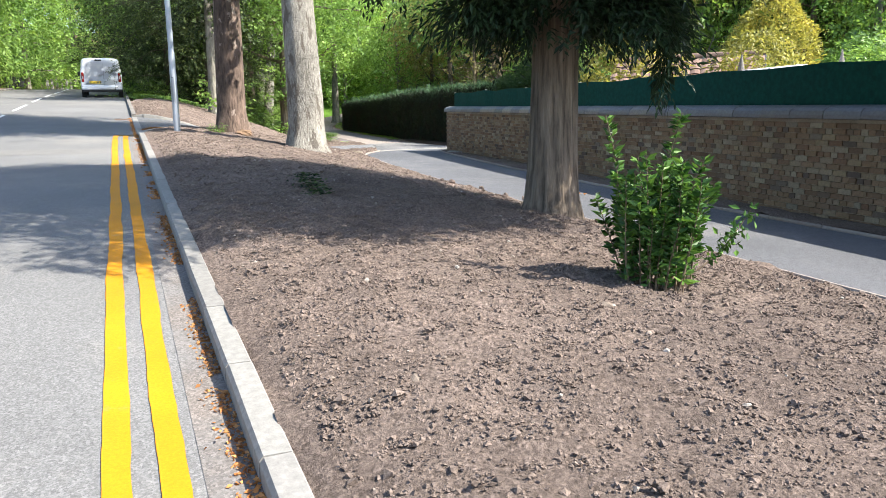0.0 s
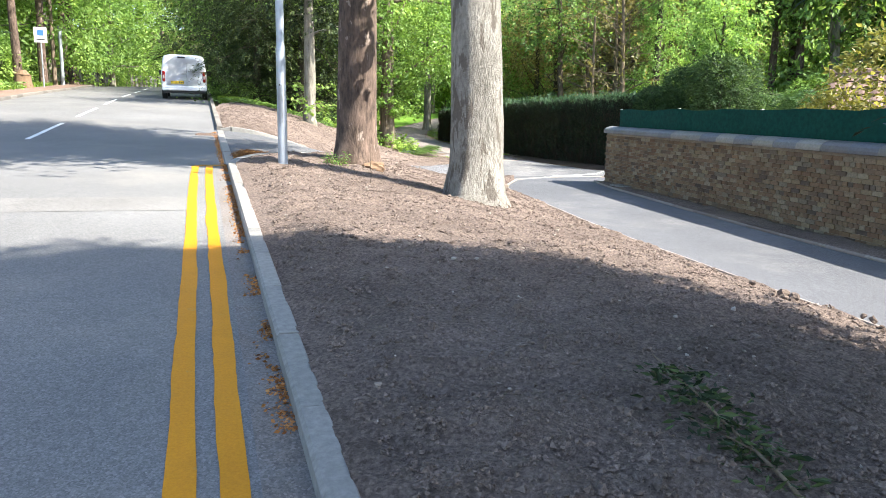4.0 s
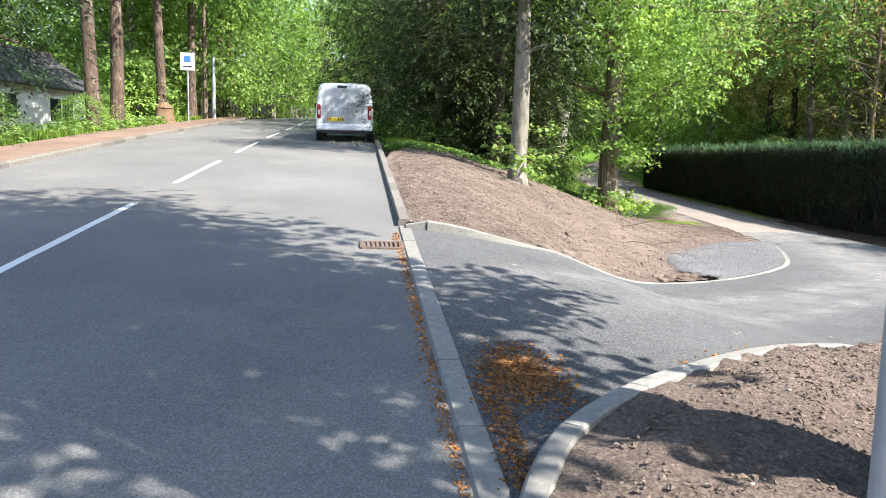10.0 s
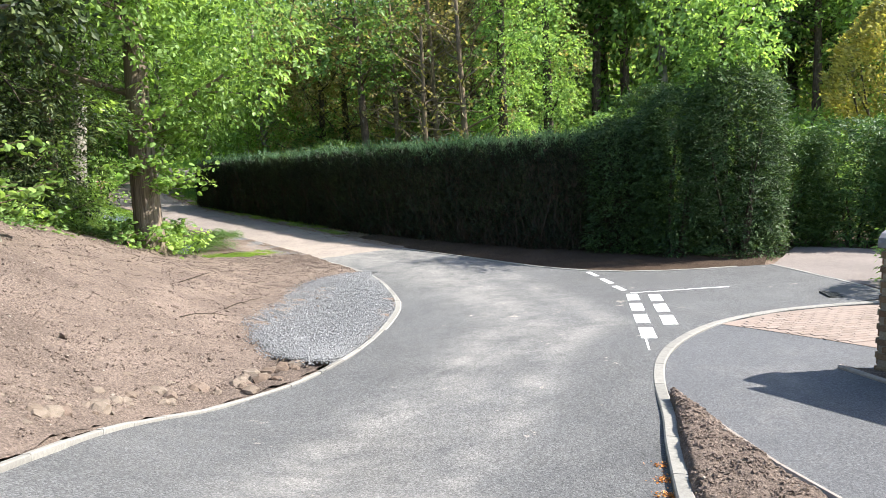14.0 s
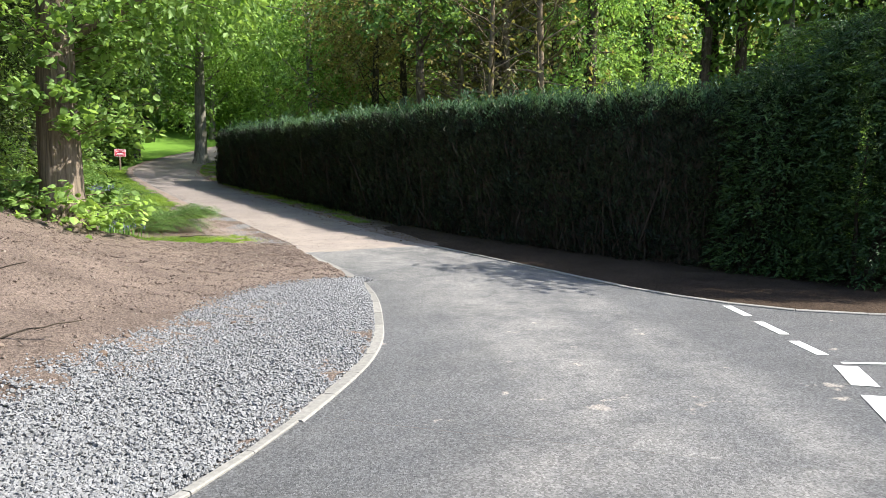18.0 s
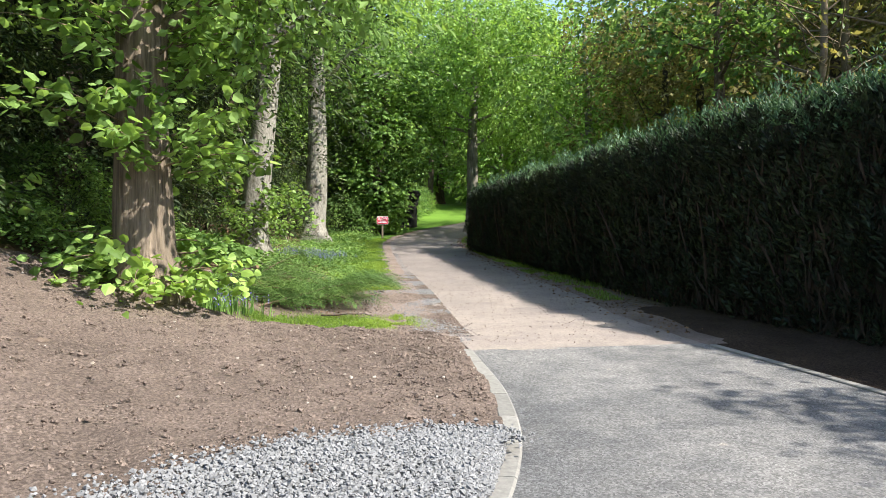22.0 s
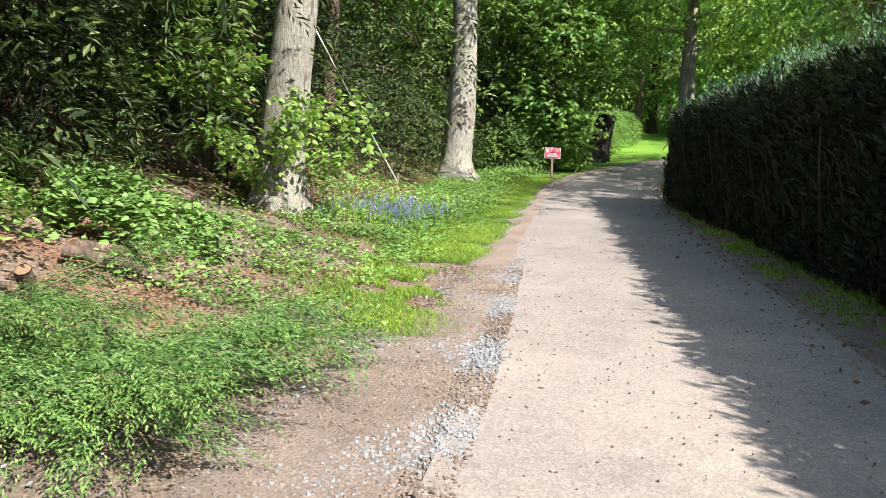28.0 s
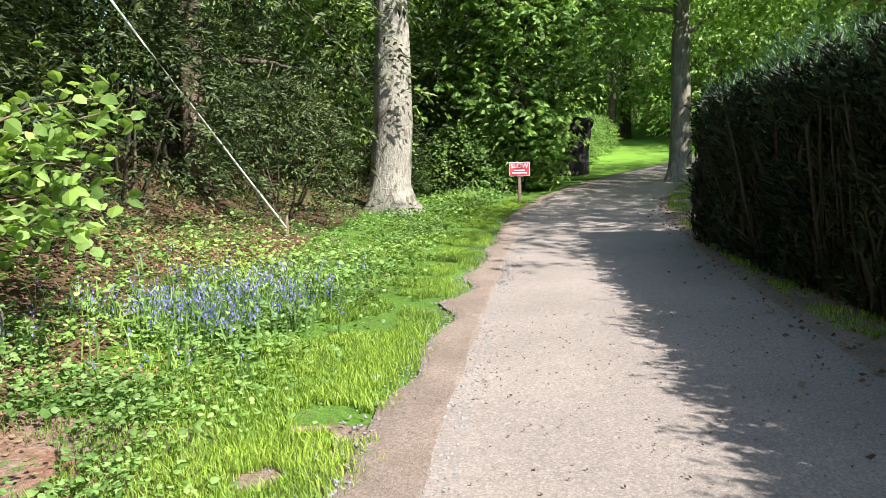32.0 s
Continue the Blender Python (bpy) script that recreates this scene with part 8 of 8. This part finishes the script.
def build_fallen_boughs():
    g = np.random.default_rng(111)
    spec = [((g.uniform(9.0, 10.6), g.uniform(40.7, 42.2)), g.uniform(-0.9, 0.7), g.uniform(1.2, 1.9)) for _ in range(13)] + [((10.7, 41.6), -0.1, 1.3), ((10.5, 41.1), -0.4, 1.2)]
    for k, (p, a, ln) in enumerate(spec):
        x, y = p
        root = thing("cut_conifer_bough", Matrix.Translation((x, y, land1(x, y) + 0.01 + 0.007 * k)) @ pose(0, 0, 0, 0, 0, math.degrees(a)), "cut green conifer bough lying on the ground", "branch", "cut boughs")
        lp = limb_path((-ln * 0.5, 0, 0.05), (1, 0, 0.1), ln, 0.08, 7, g, -0.1)
        v, f = tube(lp, [0.02 * (1 - 0.12 * q) for q in range(8)], 5)
        part("stem", mesh_of("stem", v, f, True), "twig", root)
        n = 250
        t = g.uniform(0.0, 1.0, n) * 6.98
        q = t.astype(int)
        P = np.array([w[:] for w in lp])
        c = P[q] + (P[np.minimum(q + 1, 7)] - P[q]) * (t - q)[:, None]
        o = g.normal(0, 0.17, n)
        c[:, 1] += o
        c[:, 0] += np.abs(o) * 0.55
        c[:, 2] += 0.08 - np.abs(o) * 0.14 + g.normal(0, 0.03, n)
        d = np.column_stack([np.full(n, 0.9), np.sign(o) * 0.6, np.full(n, 0.05)]) + g.normal(0, 0.15, (n, 3)) * [1, 1, 0.5]
        c, d, nr = sprays(c, d, 24, 0.24, g, 0.22, 0.40)
        part("foliage", np_mesh("foliage", *kites(c, d, 0.027, 0.34, 0.15, g=g, nrm=nr)), "bough_green", root)
    # sawn logs and sticks
    for k, (x, y, a, ln, r, tilt) in enumerate(((8.75, 43.6, 25, 0.55, 0.06, 14), (8.95, 43.75, -30, 0.5, 0.05, -18), (8.6, 43.85, 70, 0.5, 0.055, 10), (9.15, 43.6, 5, 0.45, 0.045, 22), (8.2, 42.2, 12, 1.4, 0.035, 6), (8.85, 42.6, 100, 0.35, 0.06, 55))):
        root = thing("cut_log", Matrix.Translation((x, y, land1(x, y) + r + 0.02)) @ pose(0, 0, 0, 0, tilt, a), "short weathered grey-brown cut log", "log", "cut logs")
        v, f = tube([(-ln / 2, 0, 0), (-ln / 6, 0.01, 0.01), (ln / 6, 0, 0), (ln / 2, 0.01, 0)], [r, r * 0.95, r * 0.92, r * 0.85], 9, 0.15, k)
        part("bark", mesh_of("bark", v, f, True), "bark_brown", root)
        for sx in (-1, 1):
            part("cut_end", cyl_bm(r * 0.9, 0.004, (sx * ln / 2, 0, 0), 9, axis="x"), "cut_wood", root)


build_fallen_boughs()


def lying_twig(x, y, a, ln, r, dz, label, seed, needles=0, mat="bark_dark"):
    g = np.random.default_rng(seed)
    root = thing("twig", Matrix.Translation((x, y, land1(x, y) + dz)) @ pose(0, 0, 0, 0, 0, a), label, "twig")
    lp = limb_path((-ln / 2, 0, 0.01), (1, 0, 0.02), ln, 0.15, 6, g, 0.0)
    v, f = tube(lp, [r * (1 - 0.1 * q) for q in range(7)], 5)
    part("stem", mesh_of("stem", v, f, True), mat, root)
    for q in (2, 4):
        tw = limb_path(lp[q], (g.uniform(0.3, 0.8), g.choice([-1, 1]) * 0.8, 0.1), ln * 0.28, 0.15, 3, g, 0)
        v, f = tube(tw, [r * 0.5, r * 0.4, r * 0.3, r * 0.2], 4)
        part("side_twig", mesh_of("side_twig", v, f, True), mat, root)
    if needles:
        P = np.array([w[:] for w in lp])
        t = g.uniform(1.5, 5.98, needles)
        q = t.astype(int)
        c = P[q] + g.normal(0, 0.05, (needles, 3)) * [1, 1.6, 0.3]
        part("foliage", np_mesh("foliage", *kites(c, g.normal(0, 1, (needles, 3)) * [1, 1, 0.2], 0.06, 0.3, 0.1, g=g)), "needle_yew", root)


lying_twig(2.1, 8.2, 65, 1.1, 0.009, 0.15, "fallen conifer sprig with dull green needles", 1, 420, "twig")
lying_twig(6.7, 33.2, -50, 0.75, 0.012, 0.22, "dark dead stick on the soil bank", 2)
lying_twig(6.1, 31.2, 20, 0.7, 0.010, 0.2, "thin dead stick on the soil bank", 3)
lying_twig(7.1, 31.9, 5, 0.6, 0.010, 0.2, "thin dead stick on the soil bank", 4)
lying_twig(10.55, 39.9, 10, 0.7, 0.012, 0.03, "dead stick lying on the verge", 5)
lying_twig(11.55, 42.6, 0, 0.6, 0.010, 0.03, "dead stick at the path edge", 6)
lying_twig(8.0, 36.9, 40, 0.6, 0.010, 0.14, "dead stick on the soil", 7)
lying_twig(3.6, 14.0, 100, 0.35, 0.006, 0.16, "small dry stick on the soil", 8, 0, "twig")
lying_twig(2.6, 13.0, 10, 0.3, 0.005, 0.16, "small dry stick on the soil", 9, 0, "twig")


def build_loose_stones():
    """Single larger stones in the beds, each a thing."""
    g = np.random.default_rng(121)
    meshes = []
    for k in range(5):
        bm = bmesh.new()
        bmesh.ops.create_icosphere(bm, subdivisions=2, radius=1.0)
        for v in bm.verts:
            nz = noise.noise(v.co * 1.1 + Vector((k * 5.3, 0, 0)))
            v.co *= 1 + 0.45 * nz
            v.co.z *= 0.62
        me = bpy.data.meshes.new("stone")
        bm.to_mesh(me)
        bm.free()
        me.materials.append(MATS["field_stone"])
        meshes.append(me)
    spots = [(x, y, 0.13, r) for x, y, r in ((3.1, 5.2, 0.045), (2.6, 3.6, 0.05), (3.9, 3.6, 0.05), (4.05, 3.75, 0.03), (1.1, 2.9, 0.05), (2.0, 5.7, 0.04), (3.0, 3.2, 0.035), (3.15, 3.3, 0.03), (1.6, 11.8, 0.05), (1.9, 11.4, 0.04), (2.7, 12.1, 0.045), (2.3, 12.6, 0.04), (3.3, 12.6, 0.05), (2.9, 13.1, 0.035), (1.4, 13.4, 0.04), (3.9, 13.6, 0.04), (1.5, 14.6, 0.04), (2.3, 14.9, 0.045), (4.4, 14.2, 0.04), (4.2, 9.0, 0.04), (3.3, 9.6, 0.04), (2.6, 7.2, 0.04), (1.4, 8.8, 0.035))]
    for _ in range(150):
        u = g.uniform(0, 1)
        p = ISLAND_KERB[int(12 + u * 24)]
        spots.append((p[0] - 0.12 - abs(g.normal(0, 0.25)), p[1] + 0.12 + abs(g.normal(0, 0.3)), 0.06, 0.025 + 0.10 * g.uniform(0, 1) ** 1.8))
    for _ in range(34):
        spots.append((g.uniform(3, 9), g.uniform(31, 37.5), 0.12, g.uniform(0.025, 0.06)))
    for _ in range(16):
        spots.append((g.uniform(8.8, 11.3), g.uniform(37.2, 38.8), 0.06, g.uniform(0.03, 0.075)))
    lumps = []
    for me in meshes:
        lump = me.copy()
        lump.name = "clod"
        lump.materials[0] = MATS["soil_clod"]
        for v in lump.vertices:
            v.co = v.co * (1 + 0.35 * noise.noise(v.co * 3.5))
            v.co.z *= 1.35
        lumps.append(lump)
    places = [(g.uniform(0.9, 4.9), g.uniform(8.5, 18.0), 0.13) for _ in range(75)] + [(g.uniform(0.9, 3.8), g.uniform(2.4, 7.0), 0.13) for _ in range(24)] + [(g.uniform(1.5, 9.5), g.uniform(26.5, 36.5), 0.12) for _ in range(60)] + [(g.uniform(4.4, 5.3), g.uniform(6, 16), 0.10) for _ in range(30)]
    for x, y, dz in places:
        if y > 24 and x > np.interp(y, ISLAND_KERB[:, 1], ISLAND_KERB[:, 0]) - 1.6:
            continue
        r = 0.022 + 0.034 * g.uniform(0, 1) ** 2
        ob = new("clod", lumps[int(g.integers(0, 5))])
        ob.matrix_basis = Matrix.Translation((x, y, land1(x, y) + dz)) @ pose(0, 0, 0, g.uniform(-25, 25), g.uniform(-25, 25), g.uniform(0, 360)) @ Matrix.Diagonal((r, r * g.uniform(0.7, 1), r, 1))
        tagged(ob, "crumbly brown lump of soil in the bed", "clod", "loose clods")
    for x, y, dz, r in spots:
        me = meshes[int(g.integers(0, 5))]
        ob = new("stone", me)
        ob.matrix_basis = Matrix.Translation((x, y, land1(x, y) + dz - r * 0.1)) @ pose(0, 0, 0, g.uniform(-15, 15), g.uniform(-15, 15), g.uniform(0, 360)) @ Matrix.Diagonal((r, r * g.uniform(0.7, 1), r, 1))
        tagged(ob, "rough brown stone lying in the soil", "stone", "loose stones")


build_loose_stones()


def build_litter():
    g = np.random.default_rng(131)
    # brown litter in the gutter and in the dropped corner
    n = 6500
    y = g.uniform(-2, 18.2, n)
    xy = np.column_stack([0.355 - np.abs(g.normal(0, 0.045, n)), y])
    xy = patchy(xy, 1.1, 4.0, -0.25)
    ob = part("gutter_litter", np_mesh("gutter_litter", *kites(np.column_stack([xy, surf(xy[:, 0], xy[:, 1]) + 0.008]), g.normal(0, 1, (len(xy), 3)) * [1, 1, 0.15], 0.022, 0.6, 0.2, 0.5, g)), "dead_leaf")
    tagged(ob, "orange-brown bud scales in the gutter", "leaves", kind="stuff")
    n = 2600
    xy = np.column_stack([g.normal(0.82, 0.13, n), g.normal(19.55, 0.24, n)])
    xy = np.vstack([xy, np.column_stack([g.normal(0.58, 0.05, 800), g.uniform(18.1, 19.4, 800)])])
    ob = part("drive_litter", np_mesh("drive_litter", *kites(np.column_stack([xy, surf(xy[:, 0], xy[:, 1]) + 0.008]), g.normal(0, 1, (len(xy), 3)) * [1, 1, 0.15], 0.024, 0.6, 0.2, 0.5, g)), "dead_leaf")
    tagged(ob, "drift of orange-brown bud scales on the drive", "leaves", kind="stuff")
    n = 1400
    y = g.uniform(18, 24, n)
    ob = part("gutter_litter", np_mesh("gutter_litter", *kites(np.column_stack([0.33 - np.abs(g.normal(0, 0.04, n)), y, surf(np.full(n, 0.3), y) + 0.008]), g.normal(0, 1, (n, 3)) * [1, 1, 0.15], 0.02, 0.6, 0.2, 0.5, g)), "dead_leaf")
    tagged(ob, "orange-brown bud scales along the kerb", "leaves", kind="stuff")
    n = 60
    xy = np.column_stack([g.normal(7.1, 0.14, n), g.normal(10.8, 0.05, n)])
    ob = part("dead_leaves", np_mesh("dead_leaves", *kites(np.column_stack([xy, land(xy[:, 0], xy[:, 1]) + 0.02]), g.normal(0, 1, (n, 3)) * [1, 1, 0.4], 0.06, 0.6, 0.3, 0.4, g)), "dead_leaf")
    tagged(ob, "few reddish dead leaves on the footpath", "leaves", kind="stuff")
    n = 1600
    line = BED_KERB[(BED_KERB[:, 0] > 2) & (BED_KERB[:, 0] < 7)]
    k = g.integers(0, len(line), n)
    xy = line[k] + np.array([-0.5, 0.6]) * np.abs(g.normal(0.13, 0.05, n))[:, None] + g.normal(0, 0.03, (n, 2))
    ob = part("gutter_litter", np_mesh("gutter_litter", *kites(np.column_stack([xy, land(xy[:, 0], xy[:, 1]) + 0.022]), g.normal(0, 1, (n, 3)) * [1, 1, 0.15], 0.022, 0.6, 0.2, 0.5, g)), "dead_leaf")
    tagged(ob, "orange-brown litter along the curved kerb", "leaves", kind="stuff")
    # grit and small twigs on the gravel path
    n = 1300
    y = g.uniform(37.6, 50, n)
    t = g.uniform(0, 1, n)
    x = path_left_x(y) * (1 - t) + np.interp(y, PATH_RIGHT[:, 1], PATH_RIGHT[:, 0]) * t
    scatter_stones("path_grit", np.column_stack([x, y, land(x, y) + 0.016]), g.uniform(0.004, 0.010, n), "field_stone", label="loose grit on the path", category="grit", seed=44)


build_litter()


def build_tree_foot():
    """Woody burr beside the brown trunk, and a thin stake in the soil."""
    bm = bmesh.new()
    bmesh.ops.create_icosphere(bm, subdivisions=3, radius=1.0)
    for v in bm.verts:
        q = 1 + 0.45 * noise.noise(v.co * 1.6) + 0.22 * noise.noise(v.co * 4.0)
        v.co = Vector((v.co.x * 0.20 * q, v.co.y * 0.13 * q, v.co.z * 0.10 * q))
    root = thing("wood_burr", Matrix.Translation((2.62, 17.52, bed_z(2.62, 17.52) + 0.05)), "lumpy yellow-brown root burr in the soil", "burr")
    part("lump", bm, "cut_wood", root)
    root = thing("thin_stake", Matrix.Translation((2.08, 15.35, bed_z(2.08, 15.35) - 0.05)), "thin dark stake standing in bare soil", "stake")
    v, f = tube([(0, 0, 0), (0.01, 0, 0.2), (0.0, 0.01, 0.42)], [0.006, 0.005, 0.003], 6)
    part("stem", mesh_of("stem", v, f, True), "bark_dark", root)


build_tree_foot()
